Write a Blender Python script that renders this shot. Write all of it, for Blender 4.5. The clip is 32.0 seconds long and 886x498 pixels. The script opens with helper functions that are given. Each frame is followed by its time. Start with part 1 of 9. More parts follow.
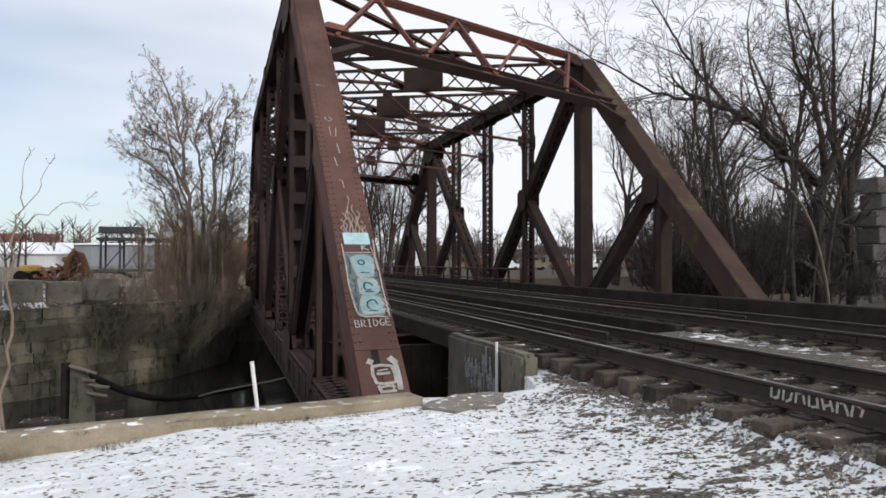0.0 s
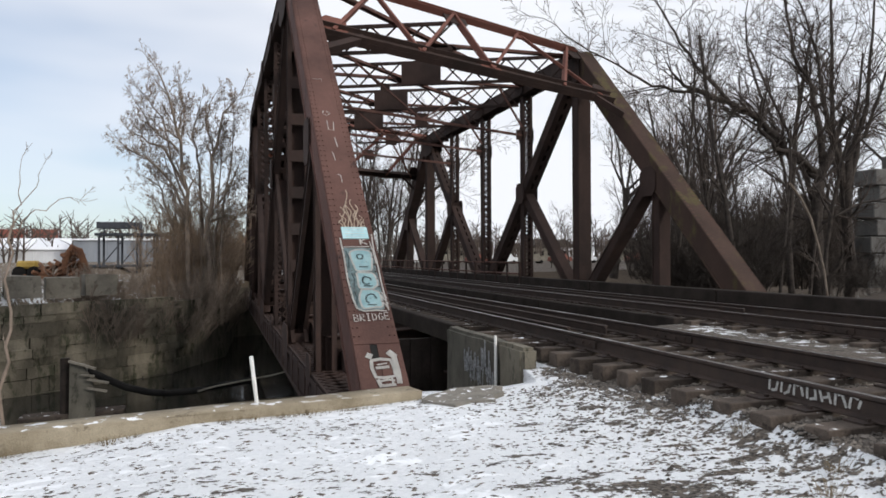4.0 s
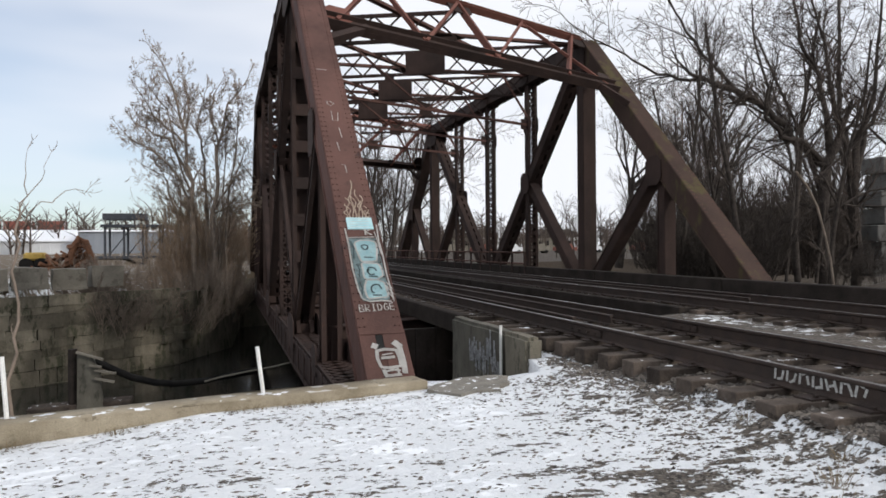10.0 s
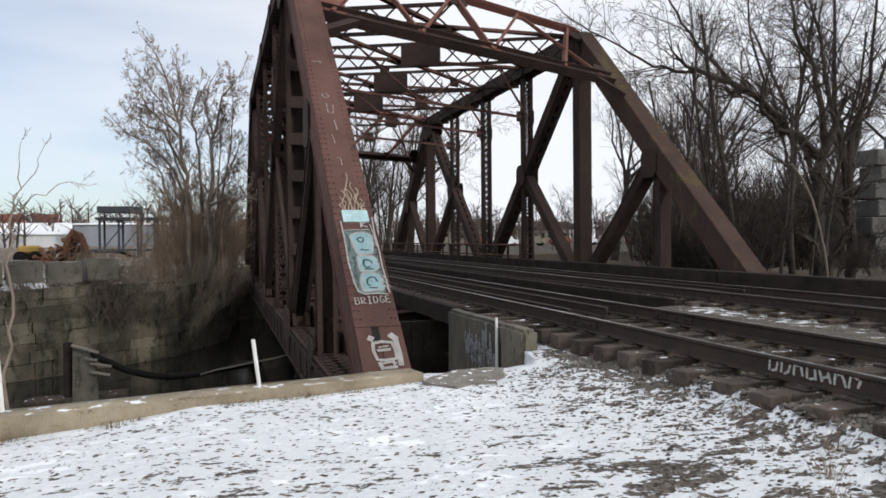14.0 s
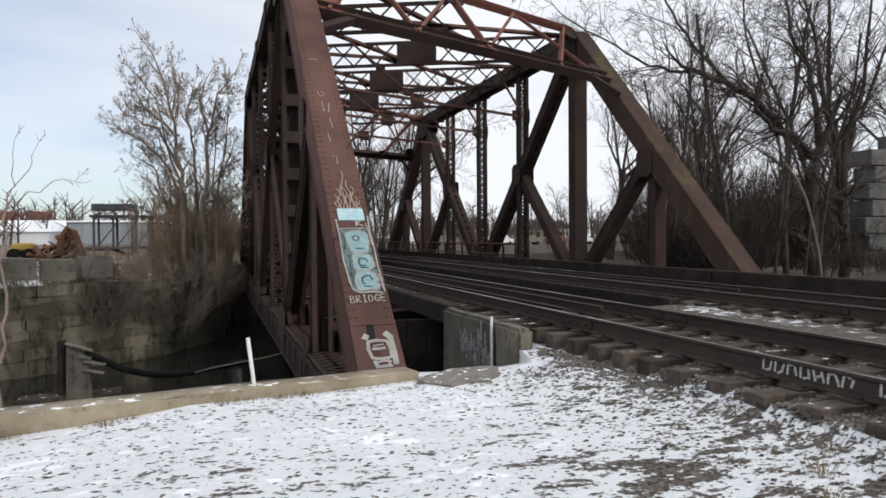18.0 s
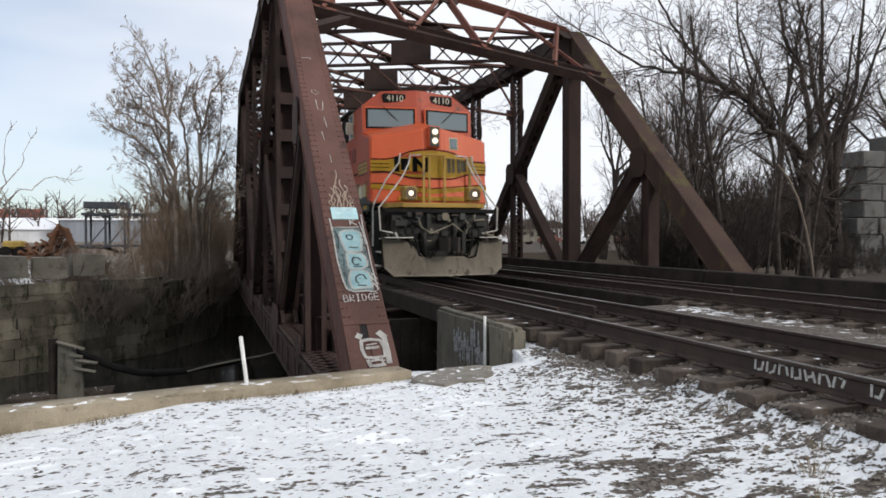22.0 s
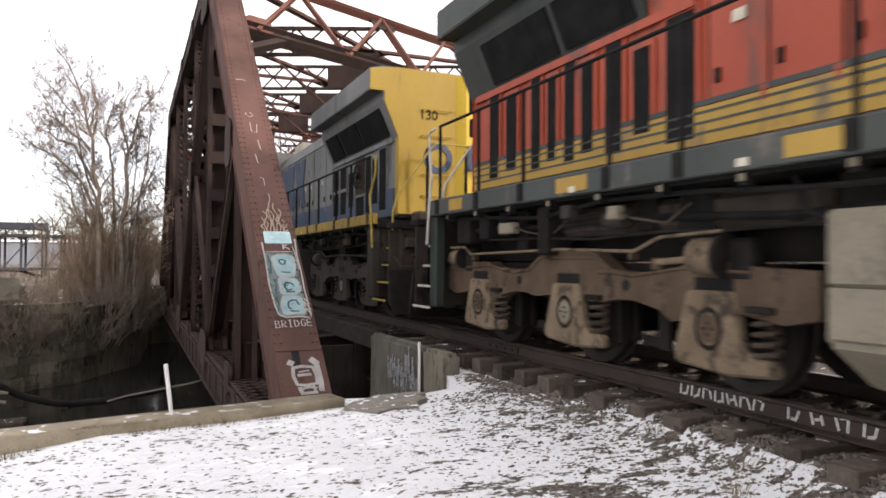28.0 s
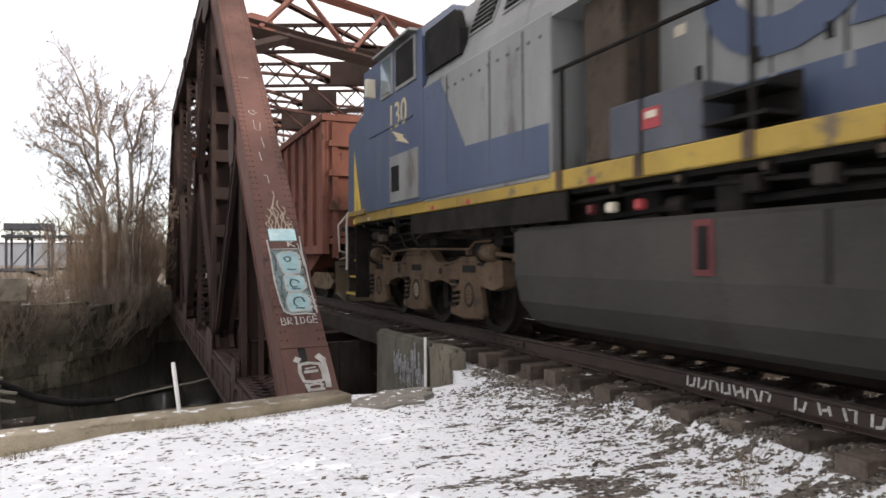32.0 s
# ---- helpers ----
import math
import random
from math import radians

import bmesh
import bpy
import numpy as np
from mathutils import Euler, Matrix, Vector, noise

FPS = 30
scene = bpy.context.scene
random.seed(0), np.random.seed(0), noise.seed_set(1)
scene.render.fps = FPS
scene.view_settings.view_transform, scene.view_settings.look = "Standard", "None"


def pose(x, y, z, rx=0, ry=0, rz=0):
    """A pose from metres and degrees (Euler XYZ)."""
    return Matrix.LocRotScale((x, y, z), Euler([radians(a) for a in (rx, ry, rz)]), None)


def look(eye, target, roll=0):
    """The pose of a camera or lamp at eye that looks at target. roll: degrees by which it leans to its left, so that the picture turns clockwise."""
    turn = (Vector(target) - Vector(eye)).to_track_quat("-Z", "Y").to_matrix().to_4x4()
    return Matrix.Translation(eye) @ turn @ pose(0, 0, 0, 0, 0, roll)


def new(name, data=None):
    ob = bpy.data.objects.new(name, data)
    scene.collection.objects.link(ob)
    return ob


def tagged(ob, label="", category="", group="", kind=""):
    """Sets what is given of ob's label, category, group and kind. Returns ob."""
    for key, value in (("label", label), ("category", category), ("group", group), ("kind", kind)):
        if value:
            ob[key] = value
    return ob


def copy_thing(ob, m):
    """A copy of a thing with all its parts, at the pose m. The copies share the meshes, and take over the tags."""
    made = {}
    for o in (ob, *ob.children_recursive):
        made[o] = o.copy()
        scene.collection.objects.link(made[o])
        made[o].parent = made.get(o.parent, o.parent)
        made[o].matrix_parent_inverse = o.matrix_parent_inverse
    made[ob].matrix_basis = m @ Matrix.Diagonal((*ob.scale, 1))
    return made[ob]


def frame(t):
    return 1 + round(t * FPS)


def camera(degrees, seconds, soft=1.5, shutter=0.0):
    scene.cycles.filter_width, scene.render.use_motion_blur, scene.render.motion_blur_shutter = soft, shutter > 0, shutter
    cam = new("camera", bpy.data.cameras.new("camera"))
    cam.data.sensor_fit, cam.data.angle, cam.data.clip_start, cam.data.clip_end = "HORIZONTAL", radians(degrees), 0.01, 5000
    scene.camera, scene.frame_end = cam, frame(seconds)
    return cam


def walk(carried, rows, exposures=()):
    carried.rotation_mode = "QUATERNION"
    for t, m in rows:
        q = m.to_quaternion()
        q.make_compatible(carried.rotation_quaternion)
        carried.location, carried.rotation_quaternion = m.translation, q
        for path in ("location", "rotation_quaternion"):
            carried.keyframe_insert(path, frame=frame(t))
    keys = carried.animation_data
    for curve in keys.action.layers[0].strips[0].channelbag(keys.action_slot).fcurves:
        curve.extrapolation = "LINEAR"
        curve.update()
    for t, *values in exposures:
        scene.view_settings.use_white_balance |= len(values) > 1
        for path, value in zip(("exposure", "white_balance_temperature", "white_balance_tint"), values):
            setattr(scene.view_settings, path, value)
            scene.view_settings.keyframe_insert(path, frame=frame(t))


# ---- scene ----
# ---------------------------------------------------------------- camera and its way
EYE = (0.0, 0.0, 1.09)


def aim(pitch, heading, roll):
    return pose(*EYE, 90 + pitch, 0, -heading) @ pose(0, 0, 0, 0, 0, roll)


cam = camera(65.45, 32.0, soft=1.65, shutter=0.45)
CAM_ROWS = [
    (0, 1.07, 18.008, -0.027), (0.5, 0.988, 18.01, -0.011), (1, 0.925, 18.015, -0.012), (1.5, 0.891, 18.035, 0.005),
    (2, 0.839, 18.055, -0.026), (2.5, 0.787, 18.105, -0.117), (3, 0.755, 18.157, -0.245), (3.5, 0.681, 18.152, -0.272),
    (5.5, 0.219, 18.046, -0.371), (6, 0.157, 18.052, -0.451), (6.5, 0.081, 18.052, -0.495), (7, 0.006, 18.064, -0.449),
    (7.5, -0.043, 18.038, -0.493), (8, -0.078, 17.985, -0.552), (8.5, -0.112, 17.908, -0.596), (9, -0.134, 17.817, -0.533),
    (9.5, -0.19, 17.74, -0.509), (10, -0.252, 17.714, -0.503), (10.5, -0.331, 17.693, -0.517), (11, -0.383, 17.694, -0.562),
    (11.5, -0.457, 17.714, -0.596), (12, -0.564, 17.737, -0.626), (12.5, -0.686, 17.807, -0.51), (13, -0.795, 17.89, -0.573),
    (13.5, -0.857, 17.972, -0.522), (14, -0.878, 18.059, -0.577), (14.5, -0.897, 18.161, -0.541), (16.5, -0.867, 18.34, -0.592),
    (17, -0.911, 18.377, -0.498), (17.5, -0.974, 18.402, -0.453), (18, -0.989, 18.444, -0.396), (18.5, -1.015, 18.512, -0.371),
    (19, -1.018, 18.574, -0.489), (19.5, -1.029, 18.603, -0.472), (20, -1.061, 18.663, -0.504), (20.5, -1.077, 18.687, -0.435),
    (21, -1.083, 18.774, -0.315), (21.5, -1.068, 18.858, -0.408), (22, -1.047, 18.968, -0.172), (22.5, -1.016, 19.132, -0.202),
    (23, -0.988, 19.294, -0.208), (23.5, -0.989, 19.51, -0.246), (24, -0.993, 19.791, -0.392), (24.5, -0.879, 20.257, -0.154),
    (25, -0.458, 21.128, 0.199), (25.5, 0.566, 22.122, 0.708), (27.5, 1.492, 24.411, 0.377), (28, 1.096, 24.36, 0.296),
    (28.5, 0.863, 24.329, 0.15), (29, 0.755, 24.39, 0.088), (29.5, 0.721, 24.399, 0.026), (30, 0.746, 24.26, 0.076),
    (30.5, 0.781, 24.058, -0.037), (31, 0.793, 23.979, 0.049), (31.5, 0.77, 23.903, -0.083), (32, 0.698, 23.967, -0.437),
]
EXPOSURES = [(0, 0.04, 6500, 10), (19, 0.04, 6500, 10), (22, 0.09, 6500, 10), (23.5, 0.09, 6500, 10), (24.5, 0.16, 6550, 11), (25.0, 0.29, 6700, 12), (25.5, 0.6, 6950, 14), (27.5, 0.89, 7150, 16), (29, 0.81, 7100, 15), (32, 0.81, 7150, 15)]
walk(cam, [(t, aim(a, b, c)) for t, a, b, c in CAM_ROWS], exposures=EXPOSURES)

# ---------------------------------------------------------------- sky and sun
SUN_ELEV, SUN_AZ = 24.0, 142.0          # degrees; azimuth clockwise from +y
world = bpy.data.worlds.new("sky")
scene.world = world
world.use_nodes = True
nt = world.node_tree
nt.nodes.clear()
w_out = nt.nodes.new("ShaderNodeOutputWorld")
w_bg = nt.nodes.new("ShaderNodeBackground")
w_sky = nt.nodes.new("ShaderNodeTexSky")
w_sky.sky_type = "NISHITA"
w_sky.sun_disc = False
w_sky.sun_elevation, w_sky.sun_rotation = radians(SUN_ELEV), radians(SUN_AZ)
w_sky.air_density, w_sky.dust_density, w_sky.ozone_density = 1.0, 0.7, 1.3
w_tc = nt.nodes.new("ShaderNodeTexCoord")
w_map = nt.nodes.new("ShaderNodeMapping")
w_map.inputs["Scale"].default_value = (1.3, 1.3, 5.0)
w_noise = nt.nodes.new("ShaderNodeTexNoise")
w_noise.inputs["Scale"].default_value = 1.5
w_noise.inputs["Detail"].default_value = 3.0
w_noise.inputs["Roughness"].default_value = 0.55
w_ramp = nt.nodes.new("ShaderNodeValToRGB")
w_ramp.color_ramp.elements[0].position, w_ramp.color_ramp.elements[1].position = 0.34, 0.64
w_ramp.color_ramp.elements[0].color = (0.0, 0.0, 0.0, 1)
w_ramp.color_ramp.elements[1].color = (1.0, 1.0, 1.0, 1)
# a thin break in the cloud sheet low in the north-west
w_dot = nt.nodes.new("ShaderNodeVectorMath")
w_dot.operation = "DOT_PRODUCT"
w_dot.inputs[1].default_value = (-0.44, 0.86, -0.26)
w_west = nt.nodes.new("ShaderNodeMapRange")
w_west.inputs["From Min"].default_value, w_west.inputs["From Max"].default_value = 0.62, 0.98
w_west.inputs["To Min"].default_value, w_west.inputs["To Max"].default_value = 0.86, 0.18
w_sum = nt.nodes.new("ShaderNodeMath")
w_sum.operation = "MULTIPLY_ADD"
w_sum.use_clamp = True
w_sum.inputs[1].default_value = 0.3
w_tint = nt.nodes.new("ShaderNodeMix")
w_tint.data_type, w_tint.blend_type = "RGBA", "MULTIPLY"
w_tint.inputs["Factor"].default_value = 1.0
w_tint.inputs["B"].default_value = (0.9, 1.1, 1.27, 1)
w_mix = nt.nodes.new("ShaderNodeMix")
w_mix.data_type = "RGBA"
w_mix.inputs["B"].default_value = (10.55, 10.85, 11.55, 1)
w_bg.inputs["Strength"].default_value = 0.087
for a, b in (((w_tc, "Generated"), (w_map, "Vector")), ((w_map, "Vector"), (w_noise, "Vector")), ((w_noise, "Fac"), (w_ramp, "Fac")),
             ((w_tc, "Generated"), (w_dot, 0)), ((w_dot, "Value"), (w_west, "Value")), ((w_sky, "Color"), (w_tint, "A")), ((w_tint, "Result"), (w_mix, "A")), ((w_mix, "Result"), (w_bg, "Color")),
             ((w_bg, "Background"), (w_out, "Surface"))):
    nt.links.new(a[0].outputs[a[1]], b[0].inputs[b[1]])
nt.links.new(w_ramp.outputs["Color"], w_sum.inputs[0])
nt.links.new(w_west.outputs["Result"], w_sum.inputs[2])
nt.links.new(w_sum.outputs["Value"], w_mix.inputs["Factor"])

sun = new("sun", bpy.data.lights.new("sun", "SUN"))
sun.data.energy, sun.data.angle, sun.data.color = 1.6, radians(8), (1.0, 0.93, 0.84)
_az, _el = radians(SUN_AZ), radians(SUN_ELEV)
SUN_TO = Vector((math.sin(_az) * math.cos(_el), math.cos(_az) * math.cos(_el), math.sin(_el)))
sun.matrix_basis = look(SUN_TO * 200, (0, 0, 0))

# ---------------------------------------------------------------- materials


def mat(name, c1, c2, scale=3.0, rough=0.75, metal=0.0, bump=0.15, fine=60.0, c3=None, c3_at=0.6, streak=1.0, vary=0.0, lo=0.35, hi=0.65, spec=0.4):
    """Two tones mixed by a large noise, a third as stains, fine grain in colour and relief. streak: stretch along z."""
    m = bpy.data.materials.new(name)
    m.use_nodes = True
    t = m.node_tree
    n, l = t.nodes, t.links
    b = n["Principled BSDF"]
    b.inputs["Roughness"].default_value, b.inputs["Metallic"].default_value = rough, metal
    b.inputs["Specular IOR Level"].default_value = spec
    tc = n.new("ShaderNodeTexCoord")
    mp = n.new("ShaderNodeMapping")
    mp.inputs["Scale"].default_value = (1, 1, 1 / streak)
    l.new(tc.outputs["Object"], mp.inputs["Vector"])
    big = n.new("ShaderNodeTexNoise")
    big.inputs["Scale"].default_value, big.inputs["Detail"].default_value, big.inputs["Roughness"].default_value = scale, 7, 0.65
    l.new(mp.outputs["Vector"], big.inputs["Vector"])
    r1 = n.new("ShaderNodeMapRange")
    r1.inputs["From Min"].default_value, r1.inputs["From Max"].default_value = lo, hi
    l.new(big.outputs["Fac"], r1.inputs["Value"])
    mix = n.new("ShaderNodeMix")
    mix.data_type = "RGBA"
    mix.inputs["A"].default_value, mix.inputs["B"].default_value = (*c1, 1), (*c2, 1)
    l.new(r1.outputs["Result"], mix.inputs["Factor"])
    colour = mix.outputs["Result"]
    if c3:
        st = n.new("ShaderNodeTexNoise")
        st.inputs["Scale"].default_value, st.inputs["Detail"].default_value, st.inputs["Roughness"].default_value = scale * 2.7, 9, 0.7
        l.new(mp.outputs["Vector"], st.inputs["Vector"])
        r3 = n.new("ShaderNodeMapRange")
        r3.inputs["From Min"].default_value, r3.inputs["From Max"].default_value = c3_at, c3_at + 0.08
        l.new(st.outputs["Fac"], r3.inputs["Value"])
        m3 = n.new("ShaderNodeMix")
        m3.data_type = "RGBA"
        m3.inputs["B"].default_value = (*c3, 1)
        l.new(r3.outputs["Result"], m3.inputs["Factor"])
        l.new(colour, m3.inputs["A"])
        colour = m3.outputs["Result"]
    fn = n.new("ShaderNodeTexNoise")
    fn.inputs["Scale"].default_value, fn.inputs["Detail"].default_value = fine, 4
    l.new(tc.outputs["Object"], fn.inputs["Vector"])
    hs = n.new("ShaderNodeHueSaturation")
    rv = n.new("ShaderNodeMapRange")
    rv.inputs["To Min"].default_value, rv.inputs["To Max"].default_value = (0.72, 1.28) if bump > 0.07 else (0.9, 1.1)
    l.new(fn.outputs["Fac"], rv.inputs["Value"])
    value = rv.outputs["Result"]
    if vary:
        oi = n.new("ShaderNodeObjectInfo")
        ro = n.new("ShaderNodeMapRange")
        ro.inputs["To Min"].default_value, ro.inputs["To Max"].default_value = 1 - vary, 1 + vary
        l.new(oi.outputs["Random"], ro.inputs["Value"])
        mu = n.new("ShaderNodeMath")
        mu.operation = "MULTIPLY"
        l.new(value, mu.inputs[0]), l.new(ro.outputs["Result"], mu.inputs[1])
        value = mu.outputs["Value"]
    l.new(value, hs.inputs["Value"])
    l.new(colour, hs.inputs["Color"])
    l.new(hs.outputs["Color"], b.inputs["Base Color"])
    if bump:
        bp = n.new("ShaderNodeBump")
        bp.inputs["Strength"].default_value, bp.inputs["Distance"].default_value = bump, 0.02
        ad = n.new("ShaderNodeMath")
        ad.operation = "ADD"
        l.new(fn.outputs["Fac"], ad.inputs[0]), l.new(big.outputs["Fac"], ad.inputs[1])
        l.new(ad.outputs["Value"], bp.inputs["Height"])
        l.new(bp.outputs["Normal"], b.inputs["Normal"])
    return m


def glow(name, colour, strength):
    m = bpy.data.materials.new(name)
    m.use_nodes = True
    b = m.node_tree.nodes["Principled BSDF"]
    b.inputs["Base Color"].default_value = (*colour, 1)
    b.inputs["Emission Color"].default_value, b.inputs["Emission Strength"].default_value = (*colour, 1), strength
    return m


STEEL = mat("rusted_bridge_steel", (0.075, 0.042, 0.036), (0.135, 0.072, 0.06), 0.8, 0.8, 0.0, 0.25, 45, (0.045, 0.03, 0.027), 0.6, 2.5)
# darker tone with reddish stains, for most truss, bracing and floor members
STEEL_DARK = mat("dark_bridge_steel", (0.03, 0.022, 0.02), (0.055, 0.036, 0.031), 1.1, 0.85, 0, 0.25, 45, (0.085, 0.045, 0.035), 0.64, 2.0)
STEEL_RED = mat("red_lead_steel", (0.13, 0.055, 0.043), (0.18, 0.08, 0.062), 1.2, 0.8, 0, 0.25, 50, (0.07, 0.04, 0.035), 0.62, 2.0)
RAIL = mat("rail_rust", (0.03, 0.022, 0.019), (0.052, 0.035, 0.028), 4, 0.7, 0.2, 0.2, 80)
RAIL_TOP = mat("polished_rail_head", (0.32, 0.31, 0.31), (0.22, 0.2, 0.19), 2, 0.32, 0.9, 0.03, 40)
TIE = mat("weathered_tie_wood", (0.042, 0.034, 0.029), (0.105, 0.085, 0.071), 3, 0.9, 0, 0.5, 30, (0.03, 0.024, 0.02), 0.58, 1, 0.35)
TIMBER_DARK = mat("creosoted_timber", (0.018, 0.0145, 0.0125), (0.036, 0.029, 0.025), 2, 0.9, 0, 0.4, 30)
# tan concrete, lightened for the light on the wall's near end
WALL_TAN = mat("tan_lit_stained_concrete", (0.11, 0.1, 0.077), (0.21, 0.19, 0.148), 1.6, 0.9, 0, 0.35, 70, (0.06, 0.057, 0.04), 0.55, 2.0)
# darker stained concrete for the wall end and the piling slab
WALL_CONC = mat("dark_wall_concrete", (0.07, 0.066, 0.054), (0.15, 0.14, 0.115), 1.4, 0.9, 0, 0.35, 70, (0.045, 0.043, 0.034), 0.55, 2.0)
SLAB_CONC = mat("gritty_slab_concrete", (0.15, 0.14, 0.12), (0.24, 0.22, 0.19), 5, 0.95, 0, 0.5, 60, (0.6, 0.6, 0.6), 0.64, 1.0)
STEEL_MOSS = mat("mossy_rusted_steel", (0.044, 0.03, 0.025), (0.074, 0.047, 0.038), 0.5, 0.85, 0, 0.25, 45, (0.078, 0.063, 0.032), 0.52, 2.5)
CONCRETE = mat("stained_concrete", (0.2, 0.18, 0.15), (0.33, 0.3, 0.25), 1.6, 0.9, 0, 0.35, 70, (0.12, 0.11, 0.09), 0.58, 2.0)
KERB_MAT = mat("kerb_concrete", (0.2, 0.165, 0.112), (0.37, 0.32, 0.235), 1.7, 0.9, 0, 0.5, 80, (0.14, 0.115, 0.08), 0.58)
STONE = mat("mossy_ashlar", (0.06, 0.055, 0.042), (0.165, 0.147, 0.114), 0.9, 0.92, 0, 0.9, 14, (0.045, 0.046, 0.03), 0.52, 2.2, 0.3)
BLOCK = mat("pale_concrete_block", (0.135, 0.122, 0.1), (0.225, 0.206, 0.171), 1.0, 0.9, 0, 0.4, 30, (0.12, 0.108, 0.085), 0.55, 1, 0.2)
BARK = mat("bark", (0.034, 0.0285, 0.0255), (0.078, 0.066, 0.058), 4, 0.95, 0, 0.5, 40)
TWIG = mat("twigs", (0.062, 0.05, 0.044), (0.112, 0.09, 0.077), 2, 0.95, 0, 0, 20)
BUSH_BARK = mat("shrub_bark", (0.19, 0.141, 0.1), (0.3, 0.225, 0.165), 3, 0.95, 0, 0.2, 40)
BUSH_TWIG = mat("shrub_twigs", (0.24, 0.179, 0.128), (0.36, 0.272, 0.2), 2, 0.95, 0, 0, 20)
TREE_BARK = mat("pale_grey_brown_bark", (0.15, 0.122, 0.1), (0.26, 0.212, 0.174), 3, 0.95, 0, 0.4, 40)
TREE_TWIG = mat("pale_brown_twigs", (0.21, 0.169, 0.137), (0.33, 0.265, 0.218), 2, 0.95, 0, 0, 20)
THICKET = mat("thicket_bark", (0.055, 0.046, 0.041), (0.115, 0.097, 0.084), 4, 0.95, 0, 0.4, 40, spec=0.15)
WATER = mat("dark_water", (0.012, 0.013, 0.012), (0.02, 0.02, 0.018), 0.6, 0.08, 0, 0.08, 3)
BLACK_HOLE = mat("slot_shade_black", (0.008, 0.008, 0.008), (0.014, 0.013, 0.012), 3, 0.9, 0, 0.1, 30)
WHITE_PAINT = mat("white_paint", (0.6, 0.6, 0.58), (0.75, 0.75, 0.73), 3, 0.7, 0, 0.1, 60)



for m in (STEEL, STEEL_DARK, STEEL_RED, STEEL_MOSS, BARK, TWIG, BUSH_BARK, BUSH_TWIG, TREE_BARK, TREE_TWIG, TIMBER_DARK, TIE, STONE):
    m.node_tree.nodes["Principled BSDF"].inputs["Specular IOR Level"].default_value = 0.15


def in_place(m):
    """Lets the pattern of a still material run on from piece to piece."""
    n, l = m.node_tree.nodes, m.node_tree.links
    geo = n.new("ShaderNodeNewGeometry")
    for k in n:
        if k.bl_idname == "ShaderNodeMapping":
            l.new(geo.outputs["Position"], k.inputs["Vector"])


for m in (STONE, BLOCK, TIE):
    in_place(m)


def dusted(m, at, scale):
    """Thin patches of snow lying on the upward faces of a material."""
    n, l = m.node_tree.nodes, m.node_tree.links
    b = n["Principled BSDF"]
    src = b.inputs["Base Color"].links[0].from_socket
    geo = n.new("ShaderNodeNewGeometry")
    sep = n.new("ShaderNodeSeparateXYZ")
    l.new(geo.outputs["Normal"], sep.inputs["Vector"])
    ns = n.new("ShaderNodeTexNoise")
    ns.inputs["Scale"].default_value, ns.inputs["Detail"].default_value = scale, 5
    l.new(geo.outputs["Position"], ns.inputs["Vector"])
    lie = n.new("ShaderNodeMapRange")
    lie.inputs["From Min"].default_value, lie.inputs["From Max"].default_value = at, at + 0.03
    l.new(ns.outputs["Fac"], lie.inputs["Value"])
    top = n.new("ShaderNodeMapRange")
    top.inputs["From Min"].default_value, top.inputs["From Max"].default_value = 0.75, 0.9
    l.new(sep.outputs["Z"], top.inputs["Value"])
    mu = n.new("ShaderNodeMath")
    mu.operation = "MULTIPLY"
    l.new(lie.outputs["Result"], mu.inputs[0]), l.new(top.outputs["Result"], mu.inputs[1])
    mx = n.new("ShaderNodeMix")
    mx.data_type = "RGBA"
    mx.inputs["B"].default_value = (0.85, 0.87, 0.9, 1)
    l.new(mu.outputs["Value"], mx.inputs["Factor"]), l.new(src, mx.inputs["A"])
    l.new(mx.outputs["Result"], b.inputs["Base Color"])


dusted(TIE, 0.63, 5.0)
dusted(KERB_MAT, 0.58, 6.0)
dusted(SLAB_CONC, 0.62, 11.0)

# ---------------------------------------------------------------- mesh helpers


def box(bm, c, s, m=None):
    """A box of size s centred at c, turned by m."""
    m = m or Matrix()
    r = bmesh.ops.create_cube(bm, size=1, matrix=Matrix.Translation(c) @ m.to_4x4() @ Matrix.Diagonal((*s, 1)))
    return r["verts"]


def span(a, b, side=(1, 0, 0)):
    """Frame whose z runs from a to b, whose x is as near as can be to side."""
    z = (Vector(b) - Vector(a)).normalized()
    y = z.cross(Vector(side)).normalized()
    x = y.cross(z)
    return Matrix((x, y, z)).transposed().to_4x4()


def bar(bm, a, b, w, d, side=(1, 0, 0), ox=0.0, oy=0.0):
    """A straight bar from a to b; w along side, d across; shifted by ox, oy in its own frame."""
    a, b = Vector(a), Vector(b)
    m = span(a, b, side)
    c = (a + b) / 2 + m.to_3x3() @ Vector((ox, oy, 0))
    return box(bm, c, (w, d, (b - a).length), m)


def rod(bm, a, b, r, n=8, r2=None):
    a, b = Vector(a), Vector(b)
    m = span(a, b, (1, 0.01, 0.02))
    m.translation = (a + b) / 2
    bmesh.ops.create_cone(bm, cap_ends=True, segments=n, radius1=r, radius2=r if r2 is None else r2, depth=(b - a).length, matrix=m)


